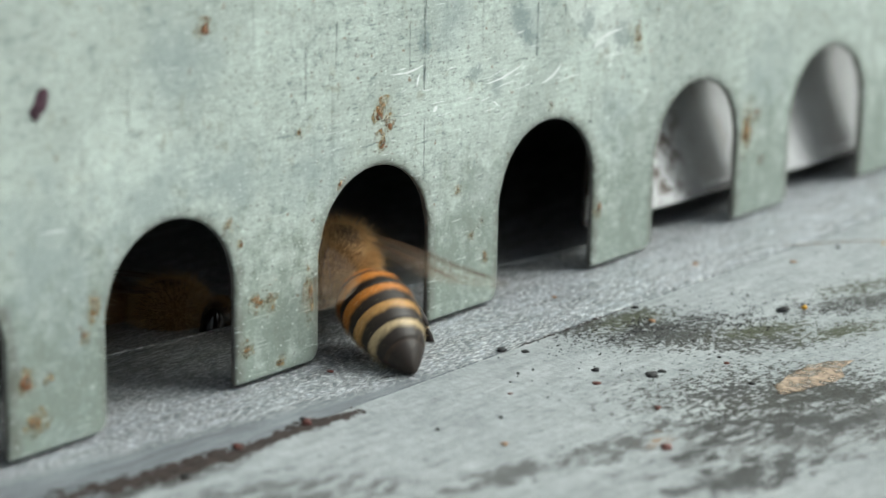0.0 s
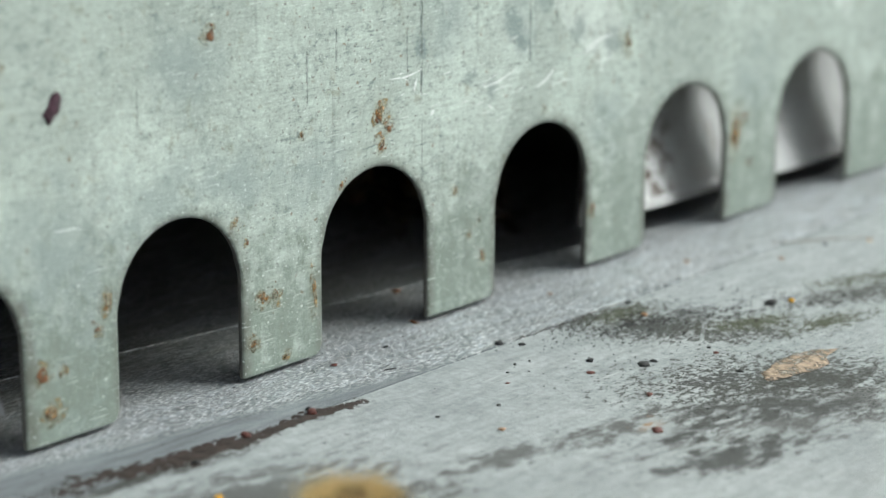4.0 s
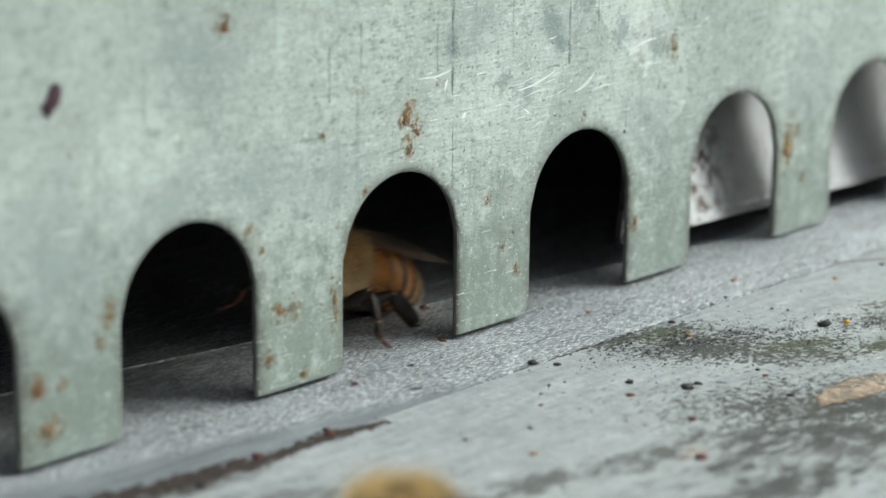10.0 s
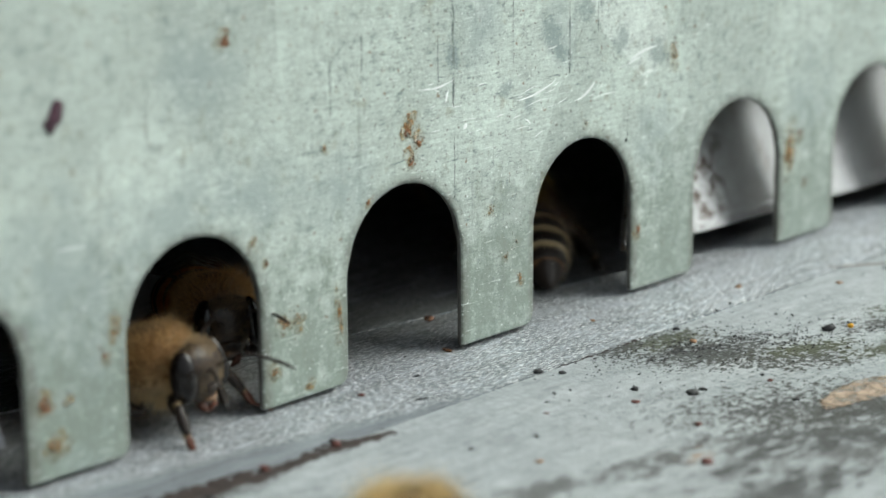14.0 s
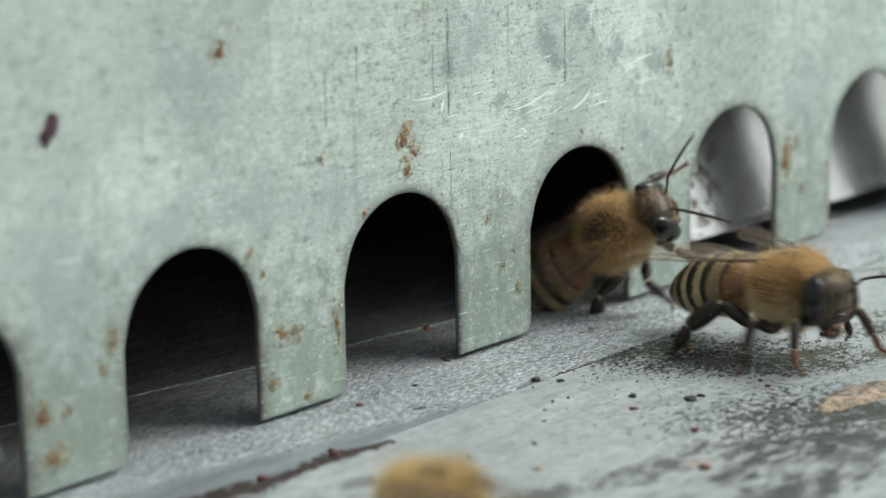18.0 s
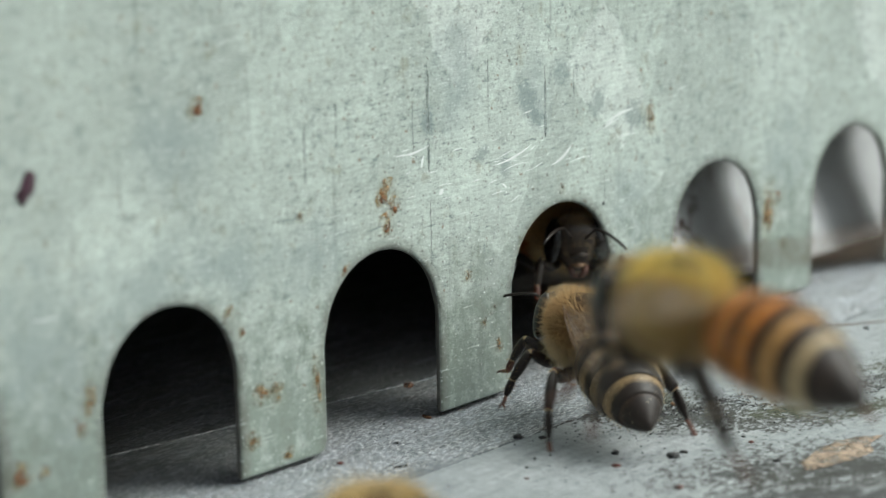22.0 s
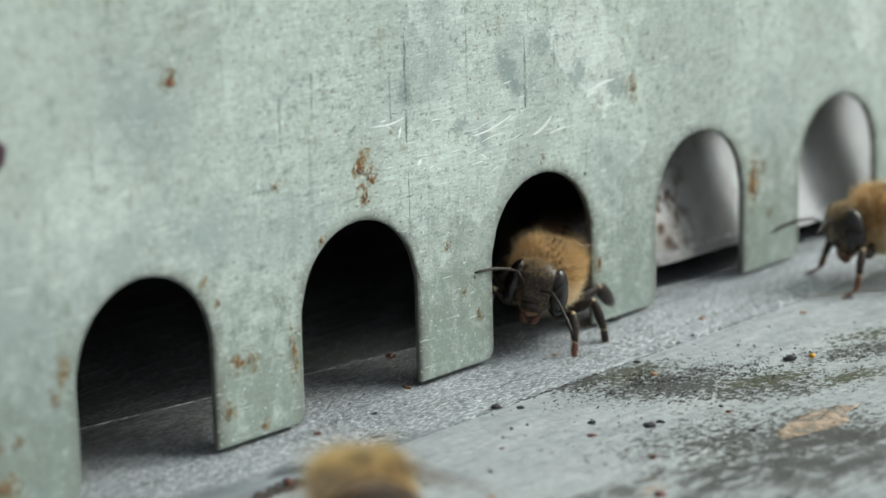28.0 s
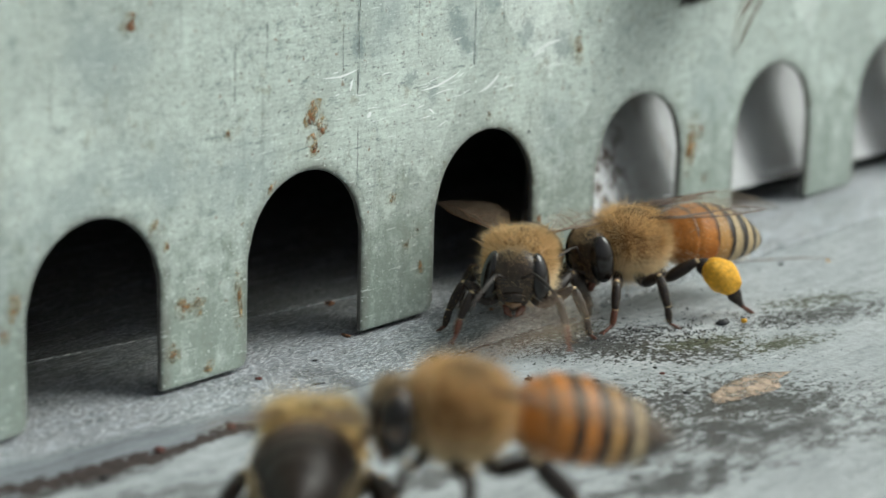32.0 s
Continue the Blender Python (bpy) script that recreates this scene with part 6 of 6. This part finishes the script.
        (14.4, 18, 24, -0.8, 0.766, 0, 0, 0.6428),
        (15.2, 18, 60, -1.8, 0.7071, 0, 0, 0.7071),
        (32, 18, 60, -1.8, 0.7071, 0, 0, 0.7071),
    ],
    "n": [
        (0, 26, 85, -1.8, 0.7071, 0, 0, -0.7071),
        (15.9, 20, 40, -1.8, 0.7071, 0, 0, -0.7071),
        (16.6, 21.98, 8, -0.12, 0.6428, 0, 0, -0.766),
        (17, 18.8, 5.5, -0.08, 0.4384, 0, 0, -0.8988),
        (17.2, 16.55, 3.5, -0.05, 0.5, 0, 0, -0.866),
        (17.4, 14.41, 0.5, -0.01, 0.8192, 0, 0, -0.5736),
        (17.5, 13.77, -1, 0.02, 0.866, 0, 0, -0.5),
        (17.7, 13.98, -9.92, 0.15, 0.6477, 0, 0, -0.7619),
        (17.8, 14.41, -11.04, 0.17, 0.8825, 0, 0, -0.4703),
        (17.95, 14.19, -12.16, 0.18, 0.5877, -0.0141, -0.0103, -0.8089),
        (18, 13.98, -13.6, 0.17, 0.6436, -0.0595, -0.0503, -0.7614),
        (18.3, 40, -30, 12.2, 0.9397, 0, 0, -0.342),
        (18.5, 130, -60, 56.2, 0.9848, 0, 0, -0.1736),
        (32, 130, -60, 56.2, 0.9848, 0, 0, -0.1736),
    ],
    "o": [
        (0, 18, 95, -1.8, 0.7071, 0, 0, -0.7071),
        (16.8, 18, 40, -1.8, 0.7071, 0, 0, -0.7071),
        (17.6, 18.86, 6, -0.09, 0.766, 0, 0, -0.6428),
        (17.9, 16.04, 2.38, 0.01, 0.816, -0.05, -0.0714, -0.5714),
        (18, 19.25, -0.49, 3.11, 0.7454, 0.2577, -0.5104, -0.3427),
        (18.3, 19.81, -0.68, 4.08, 0.6843, 0.2121, -0.5759, -0.3938),
        (18.6, 19.31, -1.3, 5.25, 0.6593, 0.1703, -0.6389, -0.3579),
        (19, 19.12, -2.21, 5.45, 0.6493, 0.0972, -0.6165, -0.4346),
        (19.1, 18.58, -0.36, 5.16, 0.8106, 0.4134, -0.3872, -0.1487),
        (19.2, 17.98, 0.61, 4.78, 0.8092, 0.5851, -0.0429, 0.031),
        (19.4, 23.44, 0.74, 5.87, 0.6272, 0.7552, -0.1216, 0.1464),
        (19.5, 25.05, 0.54, 6.81, 0.5434, 0.7949, -0.1522, 0.2227),
        (19.7, 24.61, 0.57, 7.55, 0.5567, 0.7927, -0.1427, 0.2033),
        (20, 28.49, 0.58, 8.46, 0.5279, 0.7938, -0.1172, 0.2782),
        (20.1, 30.75, 0.49, 9.14, 0.5242, 0.7966, -0.1656, 0.2516),
        (20.2, 37.4, 0.46, 12.25, 0.5123, 0.7966, -0.1736, 0.2699),
        (20.3, 41.17, 0.43, 13.42, 0.5033, 0.7961, -0.1796, 0.284),
        (20.5, 44.82, 0.8, 16.28, 0.6609, 0.6609, -0.2514, 0.2514),
        (21.2, 56.46, 0.8, 31.42, 0.6653, 0.6653, -0.2395, 0.2395),
        (32, 56.46, 0.8, 31.42, 0.6653, 0.6653, -0.2395, 0.2395),
    ],
    "p": [
        (0, 140, -60, 26.2, 0.2588, 0, 0, 0.9659),
        (19.3, 90, -50, 21.2, 0.2588, 0, 0, 0.9659),
        (19.5, 45.82, -37.45, 15.09, 0.6294, -0.0015, 0.003, 0.7771),
        (19.7, 1.63, -24.9, 8.98, 0.8911, -0.0028, 0.0054, 0.4538),
        (19.85, 6.87, -14.87, 3.82, 0.8491, -0.0036, 0.0058, 0.5282),
        (20, 10.3, -4.74, 0.09, 0.692, 0.0103, -0.0075, 0.7218),
        (20.1, 14.27, -1.59, 0.02, 0.8197, 0, 0, 0.5728),
        (20.2, 14.08, 2.96, 0.03, 0.646, 0.0713, -0.0608, 0.7575),
        (20.3, 16.84, 4.57, -0.03, 0.7527, 0.041, -0.0471, 0.6554),
        (20.5, 15, 12, -0.8, 0.6756, 0, 0, 0.7373),
        (21.2, 13, 60, -1.8, 0.7071, 0, 0, 0.7071),
        (32, 13, 60, -1.8, 0.7071, 0, 0, 0.7071),
    ],
    "q": [
        (0, 150, -50, 26.2, 0.2588, 0, 0, 0.9659),
        (20, 100, -50, 21.2, 0.2588, 0, 0, 0.9659),
        (20.2, 54.43, -32.26, 13.01, 0.5861, -0.002, 0.0031, 0.8102),
        (20.4, 8.86, -14.53, 4.82, 0.8364, -0.0038, 0.0058, 0.548),
        (20.5, 8.21, -6.97, 0.11, 0.7615, 0, 0, 0.6482),
        (20.7, 8.11, -4.78, 0.07, 0.8368, 0, 0, 0.5475),
        (20.85, 10.75, -2.15, 0.03, 0.8827, 0, 0, 0.4699),
        (21, 13.24, 0.77, 0.11, 0.8677, 0.0569, -0.102, 0.4832),
        (21.2, 17.6, 6.19, -0.08, 0.8984, 0.0164, -0.0336, 0.4377),
        (21.4, 14, 16, -0.8, 0.6756, 0, 0, 0.7373),
        (22.2, 12, 55, -1.8, 0.6756, 0, 0, 0.7373),
        (32, 12, 55, -1.8, 0.6756, 0, 0, 0.7373),
    ],
    "s": [
        (0, 150, -70, 26.2, 0.2588, 0, 0, 0.9659),
        (21, 110, -50, 21.2, 0.2588, 0, 0, 0.9659),
        (21.2, 59.88, -34.6, 14.04, 0.6029, -0.0018, 0.0031, 0.7978),
        (21.4, 9.76, -19.19, 6.89, 0.8585, -0.0034, 0.0057, 0.5127),
        (21.5, 5.88, -13.07, 4.8, 0.8417, -0.0037, 0.0058, 0.5399),
        (21.7, 6.74, -6.98, 0.11, 0.8489, 0, 0, 0.5285),
        (21.8, 6.93, -6.5, 0.1, 0.851, 0, 0, 0.5251),
        (22, 8.68, -5.06, 0.88, 0.8621, 0.0506, -0.0922, 0.4958),
        (22.3, 7.32, -5.89, 0.09, 0.8877, 0, 0, 0.4604),
        (22.5, 10.48, -3.19, 0.05, 0.8991, 0, 0, 0.4378),
        (22.7, 13.15, 2.67, 0.1, 0.7755, 0.0792, -0.0993, 0.6185),
        (23, 16.28, 4.93, -0.96, 0.8548, 0.0168, -0.0275, 0.518),
        (23.2, 22.84, 9.73, -0.12, 0.8751, 0.0236, -0.0428, 0.4814),
        (23.8, 16, 45, -1.8, 0.7071, 0, 0, 0.7071),
        (32, 16, 45, -1.8, 0.7071, 0, 0, 0.7071),
    ],
    "r": [
        (0, 150, -80, 26.2, 0.2588, 0, 0, 0.9659),
        (21.5, 110, -60, 21.2, 0.2588, 0, 0, 0.9659),
        (21.68, 54.66, -43.17, 14.6, 0.608, -0.0018, 0.0031, 0.7939),
        (21.85, -0.69, -26.34, 8, 0.865, -0.0033, 0.0057, 0.5017),
        (22, -15.5, -29.38, 10.78, 0.7596, 0.0062, -0.0566, 0.6479),
        (22.2, 1.01, -12.65, 2.79, 0.7671, -0.0048, 0.0057, 0.6415),
        (22.3, 0.35, -11.1, 1.77, 0.7197, -0.0052, 0.0054, 0.6943),
        (22.5, -3.73, -5.65, 0.09, 0.605, 0, 0, 0.7962),
        (22.7, -2.26, -3.74, 0.06, 0.7554, 0, 0, 0.6552),
        (23, -0.3, -0.64, -0.03, 0.7287, 0.0199, -0.0199, 0.6842),
        (23.2, 0.59, 3.31, 0.1, 0.6677, 0.0987, -0.09, 0.7324),
        (23.3, 2.24, 4.21, 0.04, 0.7862, 0.0669, -0.0864, 0.6082),
        (23.5, 1.76, 4.33, 0.03, 0.8601, 0.0529, -0.0912, 0.4991),
        (24, 8.32, 10.31, -1, 0.8686, 0.0316, 0.0155, 0.4943),
        (24.2, 8.95, 12.7, -0.14, 0.8738, 0.0378, -0.0689, 0.4799),
        (24.6, 2, 40, -1.8, 0.6756, 0, 0, 0.7373),
        (32, 2, 40, -1.8, 0.6756, 0, 0, 0.7373),
    ],
    "t": [
        (0, 14, 110, -1.8, 0.7071, 0, 0, -0.7071),
        (21.2, 16, 45, -1.8, 0.7071, 0, 0, -0.7071),
        (21.8, 20.47, 5.67, 1.84, 0.7064, -0.0308, -0.0308, -0.7064),
        (22, 17.43, 2.72, 2.68, 0.4346, -0.1173, -0.0572, -0.8911),
        (22.3, 16.25, 1.26, 2.05, 0.5704, -0.0856, -0.06, -0.8147),
        (22.5, 15.18, 0.21, 2.73, 0.7032, -0.0739, -0.0739, -0.7032),
        (22.7, 14.64, -0.13, 0.01, 0.7653, -0.028, -0.0334, -0.6422),
        (22.85, 7.41, -12.22, 2.78, 0.6593, -0.0056, -0.0049, -0.7518),
        (23, 11.03, -14.03, 0.59, 0.6518, -0.0214, 0.0546, -0.7561),
        (23.1, 8.59, -22.45, 1.94, 0.6809, -0.0055, -0.0051, -0.7324),
        (23.4, 110, -60, 36.2, 0.9763, 0, 0, -0.2164),
        (32, 110, -60, 36.2, 0.9763, 0, 0, -0.2164),
    ],
    "u": [
        (0, 4, 120, -1.8, 0.7071, 0, 0, -0.7071),
        (23.6, 6, 50, -1.8, 0.7071, 0, 0, -0.7071),
        (24.1, 2, 9.34, 0.26, 0.7044, -0.0616, -0.0616, -0.7044),
        (24.5, 1.7, -0.24, 1.98, 0.5813, -0.0591, -0.2179, -0.7818),
        (24.8, 1.96, 0.8, 1.49, 0.5447, -0.0801, -0.1762, -0.816),
        (25.4, 1, 8, -0.3, 0.7071, 0, 0, -0.7071),
        (26.2, 3, 40, -1.8, 0.7071, 0, 0, -0.7071),
        (32, 3, 40, -1.8, 0.7071, 0, 0, -0.7071),
    ],
    "v": [
        (0, 22, 120, -1.8, 0.7071, 0, 0, -0.7071),
        (23.5, 20, 45, -1.8, 0.7071, 0, 0, -0.7071),
        (24.2, 18.81, 4, -0.06, 0.5736, 0, 0, -0.8192),
        (24.5, 16.46, 2.5, -0.04, 0.5736, 0, 0, -0.8192),
        (25.5, 15.4, 2.2, -0.03, 0.5373, 0, 0, -0.8434),
        (26.5, 17.11, 2.77, -0.23, 0.5732, 0.0286, 0.02, -0.8187),
        (27, 16.18, 2.55, -0.01, 0.3252, 0.0085, 0.0028, -0.9456),
        (27.5, 14.61, 1.21, 0.06, 0.4045, -0.0955, -0.0425, -0.9085),
        (28, 13.99, 1.31, 0.09, 0.2476, -0.0629, 0.1025, -0.9614),
        (28.5, 15.47, 2.12, 0.39, 0.2767, 0.0055, 0.0853, -0.9571),
        (29, 14.61, 1.75, 0.44, 0.2166, -0.027, 0.1002, -0.9707),
        (29.2, 15.8, 3.2, -0.05, 0.0872, 0, 0, -0.9962),
        (29.4, 14.35, 2.97, -0.11, 0.0174, -0.0107, 0.0167, -0.9997),
        (29.6, 12.03, 2.87, -0.28, 0, -0.0337, 0.0536, -0.998),
        (29.8, 11.88, 3.2, -0.2, 0.0174, -0.0275, 0.0419, -0.9986),
        (30, 15.58, 2.79, -0.26, 0.208, -0.3579, -0.091, -0.9057),
        (30.1, 15.3, 2.33, 1.01, 0.522, -0.0489, -0.0171, -0.8514),
        (30.2, 12.6, -0.4, 0.3, 0.4384, 0, 0, -0.8988),
        (30.3, 10, -3, 0.2, 0.3746, 0, 0, -0.9272),
        (30.5, 8.07, -4.77, 0.07, 0.3384, 0, 0, -0.941),
        (30.7, 9.62, -3.86, 0.06, 0.3488, 0, 0, -0.9372),
        (31, 7.14, -6.65, 0.14, 0.454, 0, 0, -0.891),
        (31.2, 10.22, -6.1, 0.09, 0.6509, 0, 0, -0.7592),
        (31.5, 10.19, -6.07, 0.09, 0.6156, 0, 0, -0.7881),
        (31.7, 10.04, -5.81, 0.09, 0.5024, 0, 0, -0.8646),
        (32, 9.32, -5.87, 0.17, 0.2949, -0.0736, -0.0227, -0.9524),
    ],
    "w": [
        (0, 20, 105, -1.8, 0.7071, 0, 0, -0.7071),
        (29.8, 18, 40, -1.8, 0.7071, 0, 0, -0.7071),
        (30.5, 20.45, 3.72, 0.15, 0.7544, -0.1116, -0.133, -0.633),
        (30.8, 18.41, 1.21, 0.46, 0.7912, -0.1485, -0.212, -0.554),
        (30.9, 18.58, 1.16, 4.51, 0.7708, 0.3363, -0.3908, -0.3742),
        (31, 19.48, 0.63, 8.71, 0.5329, 0.7269, -0.382, -0.204),
        (31.2, 19.27, -0.38, 9.48, 0.7415, 0.6057, -0.2872, 0.0289),
        (31.5, 26.91, 0.8, 12.62, 0.7024, 0.7024, -0.0818, 0.0818),
        (31.7, 27.65, 0.8, 13.16, 0.7007, 0.7007, -0.0947, 0.0947),
        (32, 33.87, 0.8, 19.06, 0.697, 0.697, -0.1193, 0.1193),
    ],
    "x": [
        (0, 150, -30, 16.2, 0.1736, 0, 0, 0.9848),
        (27, 80, -22, 2.2, 0.2588, 0, 0, 0.9659),
        (27.6, 34.67, -9.73, 0.15, 0.2753, 0, 0, 0.9614),
        (28, 35.29, -6.92, 0.1, 0.231, 0, 0, 0.973),
        (28.5, 33.24, -6.55, 0.1, 0.1998, 0, 0, 0.9798),
        (29, 28.41, -7.35, 0.13, 0.2484, 0.001, -0.0003, 0.9687),
        (29.2, 28.1, -10.41, 0.16, 0.1769, 0, 0, 0.9842),
        (29.5, 23.19, -7.02, 0.11, 0.0927, 0, 0, 0.9957),
        (30, 21.19, -7.71, 0.16, 0.1607, -0.0546, 0.0078, 0.9855),
        (30.5, 21.09, -7.38, 0.11, 0.0308, 0, 0, 0.9995),
        (31, 20.67, -6.1, 0.1, 0.2344, -0.0149, 0.0013, 0.972),
        (31.5, 18.89, -6.69, 0.1, 0.1238, 0, 0, 0.9923),
        (32, 17.26, -6.83, 0.09, 0.148, 0.0081, -0.0021, 0.989),
    ],
    "y": [
        (0, -12, 95, -1.8, 0.7071, 0, 0, -0.7071),
        (27.6, -12, 40, -1.8, 0.7071, 0, 0, -0.7071),
        (28.4, -6.61, 7, 2.96, 0.7071, 0, 0, -0.7071),
        (28.7, -10.18, 4, 2.6, 0.7071, 0, 0, -0.7071),
        (29, -12.05, 3.13, -0.46, 0.4135, -0.1169, -0.044, -0.9019),
        (29.2, -9.74, 1.8, -0.03, 0.5736, 0, 0, -0.8192),
        (29.5, -10.79, 4, -0.06, 0.6756, 0, 0, -0.7373),
        (29.7, -9.86, 6, -0.09, 0.5, 0, 0, -0.866),
        (29.9, -11.93, 12, -0.45, 0.1737, 0, 0, -0.9848),
        (30.1, -14, 18, -0.8, -0.1736, 0, 0, -0.9848),
        (31, -14, 45, -1.8, -0.7071, 0, 0, -0.7071),
        (32, -14, 45, -1.8, -0.7071, 0, 0, -0.7071),
    ],
    "z": [
        (0, 60, -90, 26.2, 0.2588, 0, 0, 0.9659),
        (31.3, 30, -80, 26.2, 0.2588, 0, 0, 0.9659),
        (31.75, -31.38, -41.14, 12.54, 0.8026, -0.0043, 0.0058, 0.5965),
        (31.9, -14.89, -24.53, 3.34, 0.678, -0.0055, 0.0051, 0.735),
        (32, -16.93, -23.64, 3.43, 0.297, 0.0429, -0.0884, 0.9498),
    ],
    "j2": [
        (0, -22, 75, -1.8, 0.7071, 0, 0, -0.7071),
        (12.4, -14, 35, -1.8, 0.7071, 0, 0, -0.7071),
        (13, -6.48, 5.15, 0.04, 0.8586, -0.0653, -0.113, -0.4957),
        (13.5, -8.04, 4.47, -0.04, 0.7054, -0.0493, -0.0493, -0.7054),
        (14, -7.95, 5.03, -0.05, 0.5138, -0.0598, -0.0359, -0.8551),
        (14.5, -8.03, 5.01, -0.05, 0.5578, -0.0578, -0.039, -0.827),
        (15.2, -14, 8, -0.8, 0.342, 0, 0, -0.9397),
        (15.7, -18, 9, -0.8, -0.1736, 0, 0, -0.9848),
        (16.5, -9.36, 12.24, -0.82, -0.8339, -0.2028, -0.0762, -0.5076),
        (17, -9.43, 11.34, -0.97, -0.8218, -0.074, -0.1334, -0.549),
        (17.3, -14.58, 23.6, -1.52, -0.5736, 0, 0, -0.8192),
        (18, -16, 45, -1.8, -0.7071, 0, 0, -0.7071),
        (32, -16, 45, -1.8, -0.7071, 0, 0, -0.7071),
    ],
}
SPREAD = {
    "a": [(0.0, 0.4), (0.4, 0.3), (0.8, 0.0)],
    "c": [(1.2, 0.9), (2.0, 0.8), (2.3, 0.35), (2.6, 0.0)],
    "d": [(1.6, 1.0), (1.9, 0.55), (2.3, 0.5), (2.6, 0.45), (2.9, 0.12), (3.4, 0.1), (4.0, 0.0)],
    "e": [(2.0, 1.0), (2.3, 0.4), (2.8, 0.15), (3.2, 0.0)],
    "i": [(8.3, 0.0), (8.6, 0.35), (9.4, 0.5), (9.8, 1.0)],
    "n": [(17.5, 0.0), (17.8, 0.3), (18.0, 0.3), (18.2, 1.0)],
    "o": [(19.1, 0.0), (19.6, 0.1), (20.3, 0.3)],
    "p": [(19.6, 1.0), (19.9, 0.4), (20.2, 0.1)],
    "q": [(20.3, 1.0), (20.6, 0.5), (21.0, 0.4), (21.4, 0.0)],
    "s": [(21.3, 1.0), (21.6, 0.7), (21.8, 0.3), (22.1, 0.0)],
    "r": [(21.8, 1.0), (22.1, 0.6), (22.5, 0.5), (22.8, 0.1), (23.4, 0.05), (23.9, 0.0)],
    "t": [(22.7, 0.0), (22.95, 0.9), (23.2, 1.0)],
    "m": [(12.3, 0.3), (13.0, 0.35), (13.4, 0.2), (13.8, 0.0)],
    "v": [(30.6, 0.0), (31.0, 0.4), (32.0, 0.35)],
    "w": [(31.0, 0.0), (31.2, 0.1), (31.6, 0.3)],
    "z": [(31.6, 1.0), (31.9, 0.8), (32.0, 0.55)],
    "f": [(0.0, 0.2), (32.0, 0.2)],
    "g": [(5.0, 0.3), (5.7, 0.3), (5.8, 1.0)],
}


def bee_pose(x, y, z, a, b, c, d):
    """Millimetres and a quaternion."""
    return Matrix.LocRotScale((x * MM, y * MM, z * MM), Quaternion((a, b, c, d)), None)


# legs held away from the stride for a while: from, to, leg, side, turn
HOLD = {
    "a": [(-1, 0.4, "hind", 1, (8, 1, -17))],
    "d": [(2.6, 3.5, "middle", -1, (-30, 4, 1)), (2.6, 3.5, "hind", -1, (-23, 29, 18))],
    "h": [(7.8, 8.4, "middle", 1, (44, 7, -5))],
    "i": [(8.75, 9.6, "hind", 1, (8, -3, -25))],
    "w": [(30.95, 31.3, "middle", 1, (-23, -19, -14))],
}


def gait(bee, key, rows):
    """Leg steps while the bee walks, wings out while it flies, feelers always searching."""
    rng = random.Random(key)
    steps = []
    for (t0, *p), (t1, *q) in zip(rows, rows[1:]):
        far = math.dist(p[:3], q[:3]) + 3 * math.dist(p[3:], q[3:])
        if t1 - t0 < 1.6 and far > 1.2:
            n = max(1, round((t1 - t0) / 0.1))
            steps += [t0 + (t1 - t0) * i / n for i in range(n)]
    for leg in [c for c in bee.children if "_leg" in c.name]:
        s = 1 if leg.location.y > 0 else -1
        hip = leg.matrix_basis.copy()
        tri = (leg.name.startswith("middle")) != (s > 0)
        out = [(0.0, hip)]
        for i, t in enumerate(steps):
            if t <= 0.05 or t >= 31.9:
                continue
            ph = math.pi * i / 1.5 + (math.pi if tri else 0)
            out.append((round(t, 2), hip @ pose(0, 0, 0, 7 * max(0, math.cos(ph)) * s, 0, 13 * math.sin(ph) * s)))
        for t0, t1, which, side, turn in HOLD.get(key, ()):
            if which != leg.name.split("_")[0] or side != s:
                continue
            held = hip @ pose(0, 0, 0, *turn)
            out = [o for o in out if o[0] < t0 - 0.15 or o[0] > t1 + 0.15]
            out += [(t0 - 0.15, hip), (t0, held)] if t0 > 0.2 else [(0.0, held)]
            out += [(t0 / 2 + t1 / 2, held @ pose(0, 0, 0, 0, 0, 4))] * (t0 > 0.2) + [(t1, held), (t1 + 0.15, hip)]
            out.sort(key=lambda o: o[0])
        out.append((32.0, hip))
        if len(out) > 2:
            walk(leg, out)
    for ant in [c for h in bee.children if h.name.startswith("head") for c in h.children if c.name.startswith("antenna")]:
        hip = ant.matrix_basis.copy()
        s = 1 if hip.translation.y > 0 else -1
        walk(ant, [(0.8 * i, hip @ pose(0, 0, 0, 0, rng.uniform(-22, 14), rng.uniform(-12, 20) * s)) for i in range(41)])
    spread = SPREAD.get(key)
    if spread:
        for w in [c for c in bee.children if "_wing" in c.name]:
            s = 1 if w.location.y > 0 else -1
            walk(w, [(t, wing_pose(s, w.name.startswith("hind"), k)) for t, k in [(0.0, spread[0][1])] * (spread[0][0] > 0) + spread + [(32.0, spread[-1][1])]])


def motions():
    for key, rows in ROWS.items():
        bee = BEES[key]
        walk(bee, [(r[0], bee_pose(*r[1:])) for r in rows])
        gait(bee, key, rows)


motions()
